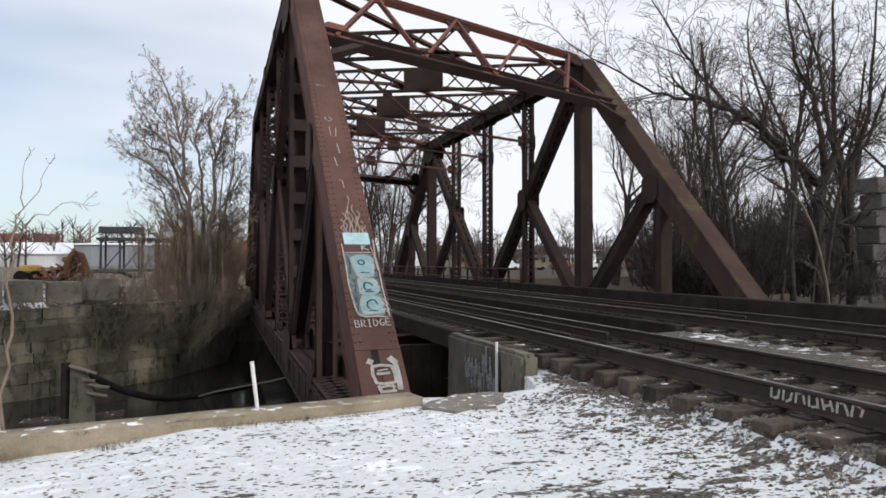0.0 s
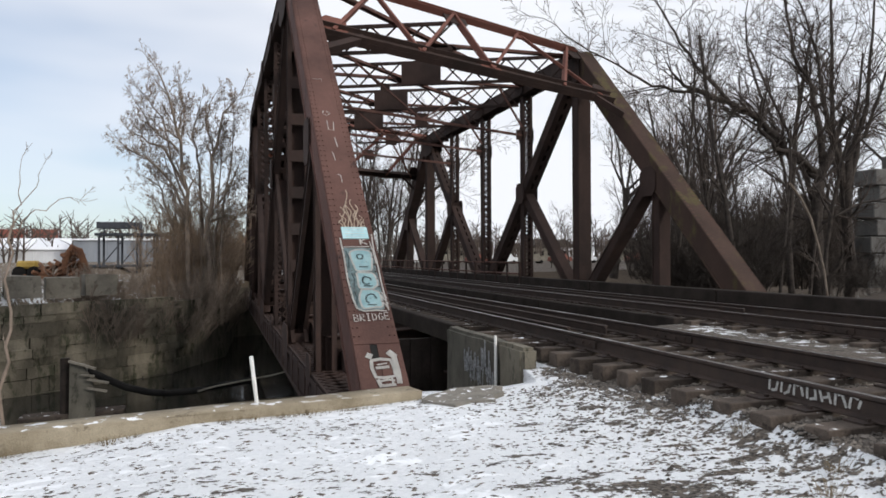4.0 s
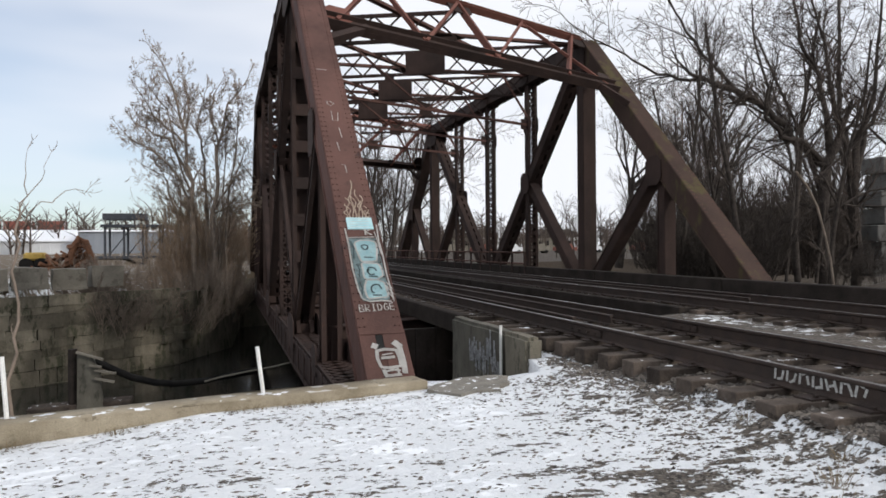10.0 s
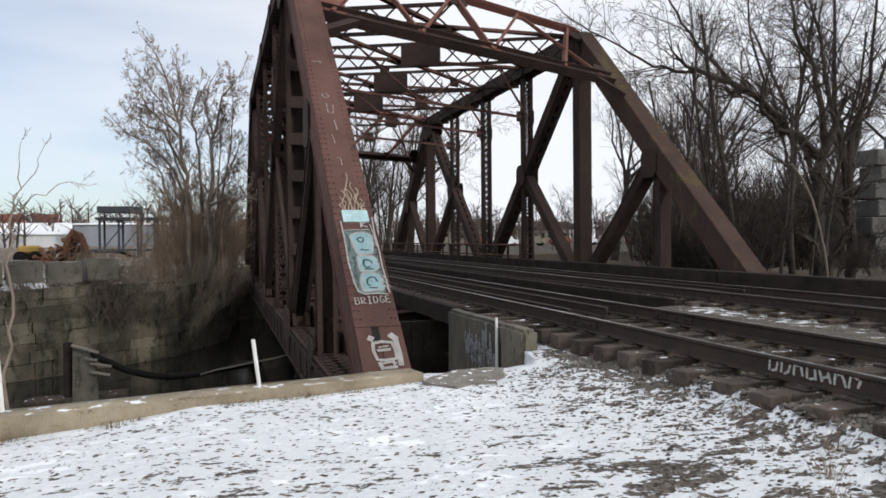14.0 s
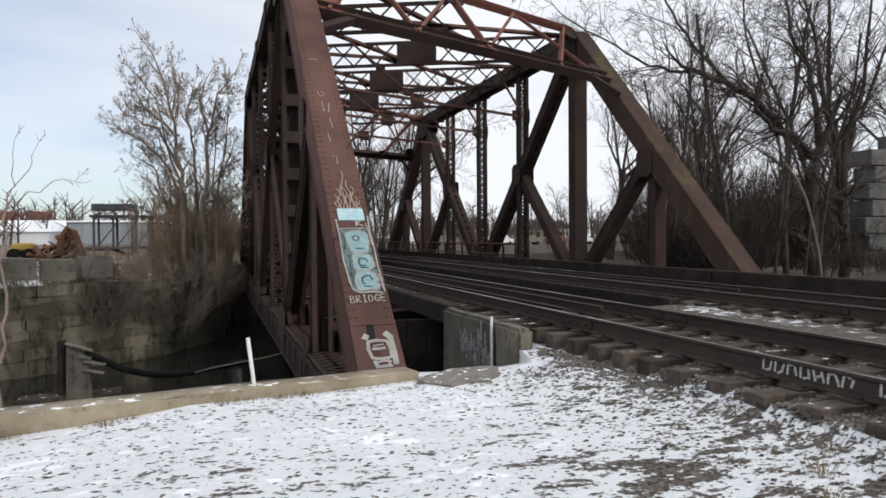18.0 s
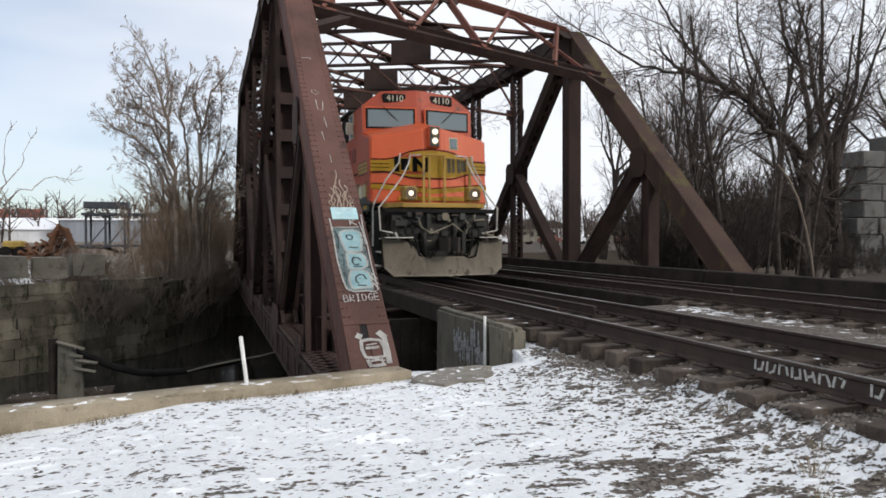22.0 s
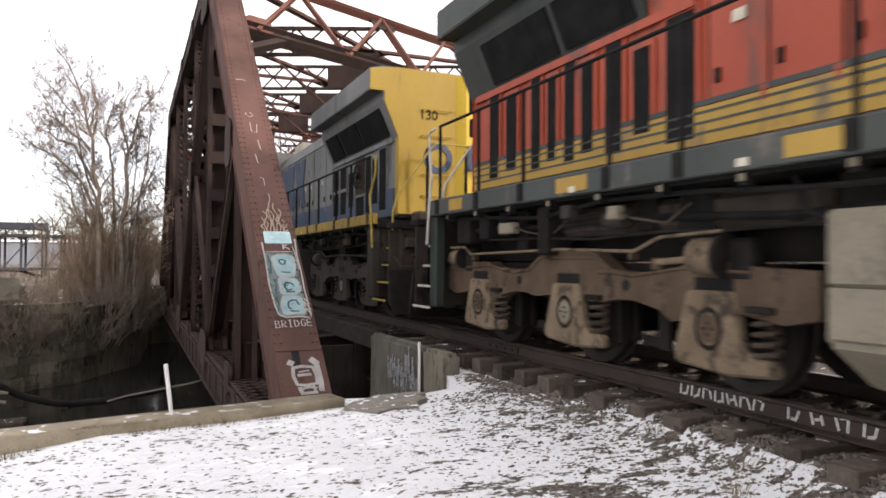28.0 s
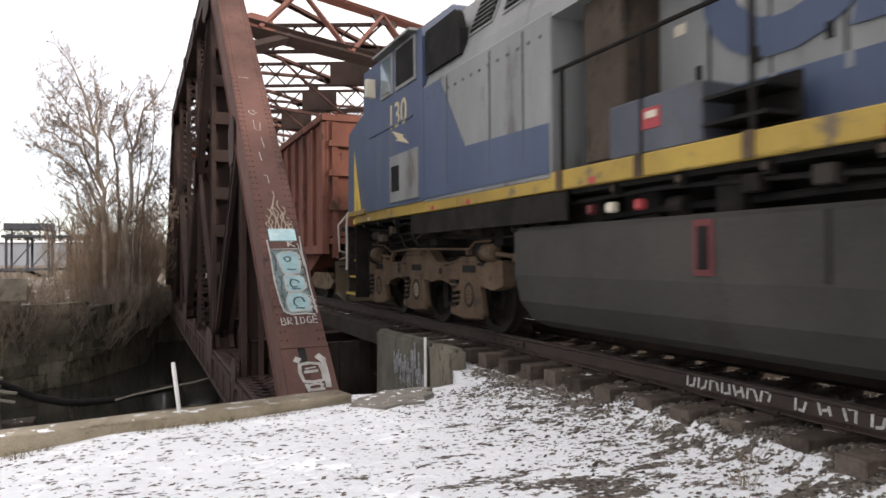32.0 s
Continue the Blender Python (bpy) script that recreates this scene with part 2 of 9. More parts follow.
def pipe(bm, pts, r, n=6):
    """One continuous bent tube through pts."""
    pts = [Vector(p) for p in pts]
    rings = []
    for i, p in enumerate(pts):
        m = span(pts[max(0, i - 1)], pts[min(len(pts) - 1, i + 1)], (0.9, 0.31, 0.17)).to_3x3()
        rings.append([bm.verts.new(p + m @ Vector((r * math.cos(6.2832 * k / n), r * math.sin(6.2832 * k / n), 0))) for k in range(n)])
    for a, b in zip(rings, rings[1:]):
        for k in range(n):
            bm.faces.new((a[k], a[(k + 1) % n], b[(k + 1) % n], b[k]))
    bm.faces.new(rings[0][::-1]), bm.faces.new(rings[-1])


def prism(bm, pts, axis, lo, hi):
    """A flat outline pts (two coordinates each) drawn out along an axis from lo to hi."""
    def at(p, v):
        return (v, p[0], p[1]) if axis == "x" else (p[0], v, p[1]) if axis == "y" else (p[0], p[1], v)
    a = [bm.verts.new(at(p, lo)) for p in pts]
    b = [bm.verts.new(at(p, hi)) for p in pts]
    bm.faces.new(a[::-1]), bm.faces.new(b)
    for i in range(len(pts)):
        bm.faces.new((a[i], a[(i + 1) % len(pts)], b[(i + 1) % len(pts)], b[i]))
    bmesh.ops.recalc_face_normals(bm, faces=bm.faces)


def bevel(bm, w, seg=1):
    bmesh.ops.bevel(bm, geom=[e for e in bm.edges if len(e.link_faces) == 2 and e.calc_face_angle(0) > 0.6], offset=w, segments=seg, affect="EDGES", clamp_overlap=True)


def mesh_of(name, bm, material, smooth=False):
    me = bpy.data.meshes.new(name)
    bm.to_mesh(me)
    bm.free()
    for k in material if isinstance(material, (list, tuple)) else [material]:
        me.materials.append(k)
    if smooth:
        me.polygons.foreach_set("use_smooth", [True] * len(me.polygons))
    return me


def thing(name, at, label, category, group="", kind=""):
    e = new(name)
    e.empty_display_size = 0.2
    e.location = at
    return tagged(e, label, category, group, kind)


def part(name, bm, material, parent, label="", smooth=False):
    """One mesh under a thing or a part; its points are given in the thing's outer space."""
    ob = new(name, mesh_of(name, bm, material, smooth))
    ob.parent = parent
    root, inv = parent, Matrix.Translation(-Vector(parent.location))
    while root.parent:
        inv = inv @ Matrix()
        root = root.parent
    if parent.parent is None and parent.type == "EMPTY":
        ob.matrix_parent_inverse = inv
    if label:
        ob["label"] = label
    return ob


def solo(name, bm, material, label, category, group="", kind="", smooth=False):
    return tagged(new(name, mesh_of(name, bm, material, smooth)), label, category, group, kind)


# ---------------------------------------------------------------- ground, river and banks
GROUND_Z, WATER_Z = -0.45, -4.0


def near_edge(x):
    """Where the ground breaks off to the river: along the kerb, back to the wall, then along the bridge seat."""
    if x < 2.2:
        return 7.28 + 0.155 * (max(x, -60) - 0.3)
    pts = ((2.2, 7.57), (3.7, 7.62), (3.83, 8.37), (4.06, 8.37), (4.3, 9.8), (30, 20.3), (2000, 800.0))
    for (x0, y0), (x1, y1) in zip(pts, pts[1:]):
        if x <= x1:
            return y0 + (y1 - y0) * (x - x0) / (x1 - x0)


def far_edge(x):
    if x < -7:
        return 29 + 0.35 * (x + 7)
    pts = ((-7, 29.0), (-2, 32.5), (0.4, 37.0), (1.0, 45.8), (40, 62.0), (2000, 900.0))
    for (x0, y0), (x1, y1) in zip(pts, pts[1:]):
        if x <= x1:
            return y0 + (y1 - y0) * (x - x0) / (x1 - x0)


def near_ground(x, y):
    """Height of the ground on the camera's side of the river."""
    s = near_edge(x) - y
    z = GROUND_Z + 0.03 * (noise.noise((x * 0.8, y * 0.8, 3)) + 0.5 * noise.noise((x * 2.1, y * 2.6, 7)))
    z -= 0.075 * min(3.0, max(0.0, -0.2 - x))
    k = min(1, max(0, (x - 2.9) / 1.2))
    z += k * 0.05 + (0.0 if s > 0.6 else -0.02)
    w = min(1, max(0, (y - 5.2) / 2.2))
    ballast = min(1, max(0, (x - 4.02 - 0.3 * w) / (0.25 + 0.3 * w))) * min(1, max(0, (12.2 - x) / 0.6))
    shoulder = 0.8 * min(1, max(0, (x - 3.75) / 0.45)) * min(1, max(0, (6.8 - y) / 2)) * min(1, max(0, (12.2 - x) / 0.6))
    z += max(0.14 * ballast, 0.1 * shoulder)
    if x > 14:
        z += min(1.0, (x - 14) * 0.06)
    return z


def ground_mat():
    m = bpy.data.materials.new("snow_over_gravel")
    m.use_nodes = True
    t = m.node_tree
    n, l = t.nodes, t.links
    b = n["Principled BSDF"]
    tc = n.new("ShaderNodeTexCoord")
    sep = n.new("ShaderNodeSeparateXYZ")
    l.new(tc.outputs["Object"], sep.inputs["Vector"])

    def noise_node(scale, detail, rough=0.6, stretch=(1, 1, 1), turn=0.0):
        mp = n.new("ShaderNodeMapping")
        mp.inputs["Scale"].default_value = stretch
        mp.inputs["Rotation"].default_value = (0, 0, turn)
        l.new(tc.outputs["Object"], mp.inputs["Vector"])
        k = n.new("ShaderNodeTexNoise")
        k.inputs["Scale"].default_value, k.inputs["Detail"].default_value, k.inputs["Roughness"].default_value = scale, detail, rough
        l.new(mp.outputs["Vector"], k.inputs["Vector"])
        return k.outputs["Fac"]

    def math_node(op, a, c):
        k = n.new("ShaderNodeMath")
        k.operation = op
        for i, v in enumerate((a, c)):
            if isinstance(v, (int, float)):
                k.inputs[i].default_value = v
            else:
                l.new(v, k.inputs[i])
        return k.outputs["Value"]

    def rng(v, a, c, d, e):
        k = n.new("ShaderNodeMapRange")
        for key, val in (("From Min", a), ("From Max", c), ("To Min", d), ("To Max", e)):
            k.inputs[key].default_value = val
        l.new(v, k.inputs["Value"])
        return k.outputs["Result"]

    def mixc(f, a, c):
        k = n.new("ShaderNodeMix")
        k.data_type = "RGBA"
        l.new(f, k.inputs["Factor"])
        for key, v in (("A", a), ("B", c)):
            if isinstance(v, tuple):
                k.inputs[key].default_value = (*v, 1)
            else:
                l.new(v, k.inputs[key])
        return k.outputs["Result"]

    drift = noise_node(0.8, 3, 0.5, (1, 1.7, 1), 0.4)
    patch = noise_node(3.5, 8, 0.63, (1, 1.9, 1), 0.3)
    spot = noise_node(15, 5, 0.7, (1, 1.7, 1), 0.2)
    # the snow thins out towards the track and lies only in patches on the ballast
    slant = math_node("SUBTRACT", sep.outputs["X"], math_node("MULTIPLY", sep.outputs["Y"], 0.35))
    thin = math_node("ADD", rng(slant, 0.4, 2.3, 0.0, 0.1), rng(sep.outputs["X"], 12.0, 13.5, 0.0, 0.3))
    thin = math_node("ADD", thin, math_node("SUBTRACT", rng(sep.outputs["X"], 4.24, 4.46, 0.0, 0.3), rng(sep.outputs["X"], 7.2, 8.2, 0.0, 0.265)))
    far = rng(sep.outputs["Y"], 20, 40, 0.0, 0.22)
    cover = math_node("ADD", math_node("MULTIPLY", patch, 0.74), math_node("ADD", math_node("MULTIPLY", drift, 0.34), math_node("MULTIPLY", spot, 0.38)))
    cover = math_node("SUBTRACT", math_node("SUBTRACT", cover, thin), far)
    # a leftover drift between the two tracks
    drift_x = math_node("MULTIPLY", rng(sep.outputs["X"], 7.5, 8.1, 0, 1), rng(sep.outputs["X"], 8.8, 9.2, 1, 0))
    drift_y = math_node("MULTIPLY", rng(sep.outputs["Y"], 7.4, 8.4, 0.45, 1), rng(sep.outputs["Y"], 10.4, 12.0, 1, 0))
    cover = math_node("ADD", math_node("SUBTRACT", cover, math_node("MULTIPLY", rng(sep.outputs["X"], 7.2, 7.6, 0, 0.1), rng(sep.outputs["X"], 9.2, 12, 1, 0.3))), math_node("MULTIPLY", math_node("MULTIPLY", drift_x, drift_y), 0.105))
    snow = rng(cover, 0.612, 0.634, 0, 1)
    stones = n.new("ShaderNodeTexVoronoi")
    stones.inputs["Scale"].default_value = 34
    l.new(tc.outputs["Object"], stones.inputs["Vector"])
    grit = noise_node(90, 3)
    gravel = mixc(rng(stones.outputs["Color"], 0.2, 0.9, 0, 1), (0.042, 0.036, 0.031), (0.2, 0.176, 0.152))
    gravel = mixc(rng(drift, 0.4, 0.6, 0, 0.5), gravel, (0.11, 0.088, 0.068))
    litter = rng(sep.outputs["X"], 12.6, 14.0, 0, 0.85)
    gravel = mixc(litter, gravel, (0.05, 0.038, 0.028))
    bank = math_node("MULTIPLY", rng(sep.outputs["Y"], 27, 31, 0, 0.8), rng(sep.outputs["X"], 2, 5, 1, 0))
    gravel = mixc(bank, gravel, (0.15, 0.115, 0.078))
    white = mixc(rng(spot, 0.3, 0.7, 0, 1), (0.82, 0.85, 0.885), (0.91, 0.935, 0.96))
    l.new(mixc(snow, gravel, white), b.inputs["Base Color"])
    b.inputs["Roughness"].default_value = 0.85
    b.inputs["Specular IOR Level"].default_value = 0.25
    hgt = math_node("ADD", math_node("MULTIPLY", rng(cover, 0.54, 0.8, 0, 1), 1.0),
                    math_node("MULTIPLY", math_node("ADD", stones.outputs["Distance"], math_node("MULTIPLY", grit, 0.6)), rng(snow, 0, 1, 0.45, 0.12)))
    bp = n.new("ShaderNodeBump")
    bp.inputs["Strength"].default_value, bp.inputs["Distance"].default_value = 0.75, 0.045
    l.new(hgt, bp.inputs["Height"])
    l.new(bp.outputs["Normal"], b.inputs["Normal"])
    return m


def ground():
    xs = sorted(set([-1500, -700, -350, -180, -100, -60, -40, -30, -24, -18, -14, -11, -9, -7.5] + [round(-6.6 + 0.11 * i, 3) for i in range(138)]
                    + [8.7, 9.2, 10, 11, 12.2, 13, 14, 16, 19, 23, 28, 35, 45, 60, 90, 150, 300, 700, 1500]))
    near = [300, 150, 80, 40, 22, 15, 12, 10, 9.2] + [round(8.6 - 0.11 * i, 3) for i in range(78)] + [0.0]
    far = [0.0, 0.8, 2, 3.5, 6, 9, 13, 18, 25, 35, 50, 80, 130, 250, 500, 1000, 2500]
    verts = []
    for x in xs:
        for s in near:
            y = near_edge(x) - s
            verts.append((x, y, near_ground(x, y)))
        verts.append((x, near_edge(x) + 0.02, -5.2))
        verts.append((x, far_edge(x) + 0.35, -5.2))
        for s in far:
            z = -0.35 + 0.25 * noise.noise((x * 0.2, s * 0.2, 1)) + min(0.7, s * 0.02)
            if -7 < x < 1:
                z = -3.4 + min(3.2, s * 0.42) + 0.35 * noise.noise((x * 0.5, s * 0.4, 5))
            if x >= 1:
                z = min(z, -0.45)
            verts.append((x, far_edge(x) + s + 0.37, z))
    rows = len(near) + 2 + len(far)
    faces = [(i * rows + j, (i + 1) * rows + j, (i + 1) * rows + j + 1, i * rows + j + 1) for i in range(len(xs) - 1) for j in range(rows - 1)]
    me = bpy.data.meshes.new("ground")
    me.from_pydata(verts, [], faces)
    me.polygons.foreach_set("use_smooth", [True] * len(faces))
    me.materials.append(ground_mat())
    tagged(new("ground", me), "patchy thin snow over grey gravel ground", "ground", kind="structure")


ground()

bm = bmesh.new()
box(bm, (0, 30, WATER_Z - 0.5), (400, 200, 1.0))
solo("water", bm, WATER, "dark still river water under the bridge", "water", kind="structure")

# ---------------------------------------------------------------- truss bridge
XL, XR, YL, YR, PANEL, ZB, ZT = 2.0, 12.95, 8.7, 13.2, 4.83, -0.8, 8.4
bridge = thing("truss_bridge", (7.5, 30, -1.2), "rusty brown riveted steel through truss railway bridge", "bridge")


def node(side, k, z):
    """Panel point k of the left (0) or right (1) truss at height z."""
    return Vector((XR if side else XL, (YR if side else YL) + PANEL * k, z))


Z_CHORD = -1.55          # middle of the deep bottom chord, below the line to which the web members point


def stuff(ob):
    ob["kind"] = "stuff"
    return ob


def rivet_rows(parent, a, b, side, offsets, oy, pitch=0.15, r=0.016, material=None):
    """Small domed rivet heads in rows along a member's face."""
    a, b = Vector(a), Vector(b)
    m = span(a, b, side).to_3x3()
    n = int((b - a).length / pitch)
    bm = bmesh.new()
    for ox in offsets:
        for i in range(n):
            p = a + (b - a) * ((i + 0.5) / n) + m @ Vector((ox, oy, 0))
            bmesh.ops.create_icosphere(bm, subdivisions=1, radius=r, matrix=Matrix.Translation(p))
    stuff(part("rivets", bm, material or STEEL, parent))


def lattice(bm, a, b, w, bars, side, oy=0.0, t=0.015, bw=0.06):
    """Zigzag flats of total width w between the flanges of a member."""
    a, b = Vector(a), Vector(b)
    m = span(a, b, side).to_3x3()
    n = max(2, int((b - a).length / bars))
    up = (b - a) / n
    s = m @ Vector((w / 2, 0, 0))
    nrm = m @ Vector((0, 1, 0))
    for i in range(n):
        p = a + up * i + m @ Vector((0, oy, 0))
        for k in (1, -1):
            q0, q1 = p - s * k, p + up + s * k
            bar(bm, q0, q1, bw, t, nrm.cross((q1 - q0).normalized()))


def one_bar(name, a, b, w, d, side, ox, oy, material, parent):
    bm = bmesh.new()
    bar(bm, a, b, w, d, side, ox, oy)
    return part(name, bm, material, parent)


def member(name, a, b, w, d, material, faces, side=(1, 0, 0), label=""):
    """A built-up member: two side webs and their flange angles; faces: what closes the front and the back
    ('cover', 'lace', 'slots', 'open')."""
    t = 0.03
    ob = one_bar(name, a, b, t, d, side, -(w / 2 - t), 0, material, bridge)
    if label:
        ob["label"] = label
    one_bar("web_plate", a, b, t, d, side, w / 2 - t, 0, material, ob)
    for s in (-1, 1):
        for e in (-1, 1):
            one_bar("flange_angle", a, b, 0.1, 0.022, side, s * (w / 2 - 0.035), e * (d / 2), material, ob)
    for e, kind in zip((-1, 1), faces):
        if kind == "cover":
            one_bar("cover_plate", a, b, w, 0.028, side, 0, e * (d / 2 + 0.026), material, ob)
        if kind == "slots":
            g = 0.1
            for s in (-1, 1):
                one_bar("strip_plate", a, b, w / 2 - g / 2 - 0.04, 0.014, side, s * (w / 4 + g / 4 - 0.02), e * (d / 2 + 0.02), material, ob)
            bm = bmesh.new()
            n = max(3, int((Vector(b) - Vector(a)).length / 0.5))
            for i in range(n):
                p = Vector(a) + (Vector(b) - Vector(a)) * (i / n)
                q = Vector(a) + (Vector(b) - Vector(a)) * ((i + 0.42) / n)
                bar(bm, p, q, g + 0.04, 0.012, side, 0, e * (d / 2 + 0.034))
            stuff(part("tie_plate", bm, material, ob))
        if kind in ("lace", "open_lace"):
            bm = bmesh.new()
            lattice(bm, a, b, w * 0.86, 0.3, side, e * (d / 2 + 0.018), bw=0.055)
            stuff(part("lacing", bm, material, ob))
            if kind == "lace":
                one_bar("web_plate", a, b, w * 0.26, 0.012, side, 0, e * (d / 2 + 0.005), material, ob)
    return ob


def gusset(c, w, h, material, gap=0.66, thick=0.025):
    """Paired riveted joint plates in the truss plane."""
    for s in (-1, 1):
        bm = bmesh.new()
        pts = [(-w / 2, -h * 0.3), (-w * 0.28, -h / 2), (w * 0.28, -h / 2), (w / 2, -h * 0.3), (w / 2, h * 0.3), (w * 0.28, h / 2), (-w * 0.28, h / 2), (-w / 2, h * 0.3)]
        prism(bm, [(c[1] + p, c[2] + q) for p, q in pts], "x", c[0] + s * gap / 2 - thick / 2, c[0] + s * gap / 2 + thick / 2)
        part("gusset", bm, material, bridge)


def truss_side(side):
    U, L = (lambda k: node(side, k, ZT)), (lambda k: node(side, k, ZB))
    M = lambda k: node(side, k, (ZB + ZT) / 2)
    C = lambda k: node(side, k, Z_CHORD)
    further = lambda a, b, n: b + (b - a).normalized() * n
    foot = L(0) + Vector((0, 0.42 if side else 0.0, 0))
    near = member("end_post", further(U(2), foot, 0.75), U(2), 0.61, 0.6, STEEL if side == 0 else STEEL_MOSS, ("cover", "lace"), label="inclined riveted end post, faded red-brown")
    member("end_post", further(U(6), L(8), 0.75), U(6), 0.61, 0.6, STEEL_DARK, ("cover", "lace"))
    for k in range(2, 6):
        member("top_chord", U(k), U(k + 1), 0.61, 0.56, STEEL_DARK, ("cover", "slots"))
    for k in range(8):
        a = C(0) + Vector((0, -0.55, 0)) if k == 0 else C(k)
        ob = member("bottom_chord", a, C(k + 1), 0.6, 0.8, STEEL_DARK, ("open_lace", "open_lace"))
        if side == 0:
            for z in (-0.3, 0.3):
                one_bar("web_angle", a + Vector((-0.33, 0, z)), C(k + 1) + Vector((-0.33, 0, z)), 0.02, 0.1, (1, 0, 0), 0, 0, STEEL_DARK, ob)
            n = 0
            while side == 0 and 0.55 + n * 1.2 < (C(k + 1) - a).length:
                one_bar("web_stiffener", a + Vector((-0.335, 0.55 + n * 1.2, -0.38)), a + Vector((-0.335, 0.55 + n * 1.2, 0.38)), 0.03, 0.09, (1, 0, 0), 0, 0, STEEL_DARK, ob)
                n += 1
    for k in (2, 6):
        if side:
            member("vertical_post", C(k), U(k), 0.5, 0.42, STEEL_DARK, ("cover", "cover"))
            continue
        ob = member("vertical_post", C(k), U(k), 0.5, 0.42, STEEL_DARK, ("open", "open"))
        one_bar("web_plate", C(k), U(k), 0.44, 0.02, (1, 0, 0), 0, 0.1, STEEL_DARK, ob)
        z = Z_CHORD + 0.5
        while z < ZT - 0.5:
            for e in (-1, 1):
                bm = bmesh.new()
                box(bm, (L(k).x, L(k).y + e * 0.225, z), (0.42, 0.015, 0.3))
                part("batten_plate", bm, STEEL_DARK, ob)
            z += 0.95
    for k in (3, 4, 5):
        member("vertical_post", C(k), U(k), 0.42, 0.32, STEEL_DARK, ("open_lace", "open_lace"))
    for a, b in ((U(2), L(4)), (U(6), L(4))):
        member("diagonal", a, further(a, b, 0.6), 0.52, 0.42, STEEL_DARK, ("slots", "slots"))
    slim = ("open", "open") if side == 0 else ("cover", "cover")
    for k in (1, 7):
        ob = member("hanger", C(k), M(k), 0.38, 0.3, STEEL_DARK, slim)
        if side == 0:
            one_bar("web_plate", C(k), M(k), 0.32, 0.02, (1, 0, 0), 0, 0.08, STEEL_DARK, ob)
    for a, b in ((M(1), L(2)), (M(3), L(2)), (M(5), L(6)), (M(7), L(6))):
        b = further(a, b, 0.6)
        ob = member("sub_strut", a, b, 0.4, 0.32, STEEL_DARK, slim)
        if side == 0:
            one_bar("web_plate", a, b, 0.34, 0.02, (1, 0, 0), 0, -0.08, STEEL_DARK, ob)
    up = Vector((0, 0, -0.3))
    for c, w, h in ((U(2) + Vector((0, 0.5, -0.45)), 1.9, 1.1), (U(6) + Vector((0, -0.5, -0.45)), 1.9, 1.1), (U(4), 1.0, 0.7), (U(3), 0.7, 0.6), (U(5), 0.7, 0.6),
                    (L(2) + up, 1.5, 0.9), (L(4) + up, 1.9, 1.0), (L(6) + up, 1.5, 0.9), (M(1) + Vector((0, 0.2, -0.45)), 0.8, 0.9), (M(7) + Vector((0, -0.2, -0.45)), 0.8, 0.9),
                    (M(3), 0.8, 0.9), (M(5), 0.8, 0.9), (L(1) + up, 0.6, 0.6), (L(3) + up, 0.6, 0.6), (L(5) + up, 0.6, 0.6), (L(7) + up, 0.6, 0.6)):
        gusset(c, w, h, STEEL_DARK)
    for k in (3, 4, 5):
        gusset(node(side, k, 6.35), 0.5, 0.75, STEEL_DARK, gap=0.46)
    return near


post_left = truss_side(0)
post_right = truss_side(1)
for ob, side in ((post_left, 0), (post_right, 1)):
    rivet_rows(ob, node(side, 0, ZB) + Vector((0, 0.42 * side, 0)), node(side, 2, ZT), (1, 0, 0), (-0.275, -0.21, 0.21, 0.275), -0.345)

# overhead struts: each runs across from a left panel point to the right one two panels nearer


def cross_strut(a, b, depth, plate):
    d = (b - a).normalized()
    a, b = a + d * 0.33, b - d * 0.33
    flat = d.cross(Vector((0, 0, 1)))
    ob = None
    for z in (0.15, 0.15 - depth):
        for s in (-0.07, 0.07):
            o = one_bar("cross_strut" if ob is None else "angle_bar", a + flat * s + Vector((0, 0, z)), b + flat * s + Vector((0, 0, z)), 0.02, 0.09, flat, 0, 0, STEEL_DARK, ob or bridge)
            ob = ob or tagged(o, "latticed overhead cross strut")
    bm = bmesh.new()
    m0, m1 = a + Vector((0, 0, 0.15 - depth / 2)), b + Vector((0, 0, 0.15 - depth / 2))
    lattice(bm, m0, m1, depth, depth * 0.95, (0, 0, 1), 0.0, bw=0.06)
    stuff(part("lacing", bm, STEEL_DARK, ob))
    if plate:
        bm = bmesh.new()
        box(bm, (m0 + m1) / 2, (depth * 1.05, 0.2, plate), span(a, b, (0, 0, 1)))
        part("gusset", bm, STEEL_DARK, ob)


PORTAL_MID = (node(0, 2, ZT) + node(1, 2, ZT)) / 2
PORTAL_MID_FAR = (node(0, 6, ZT) + node(1, 6, ZT)) / 2
cross_strut(node(0, 3, ZT), PORTAL_MID + Vector((0, 0.1, 0)), 0.84, 0)
for k in (4, 5, 6):
    cross_strut(node(0, k, ZT), node(1, k - 2, ZT), 0.84, 1.5)
cross_strut(PORTAL_MID_FAR, node(1, 5, ZT), 0.84, 0)

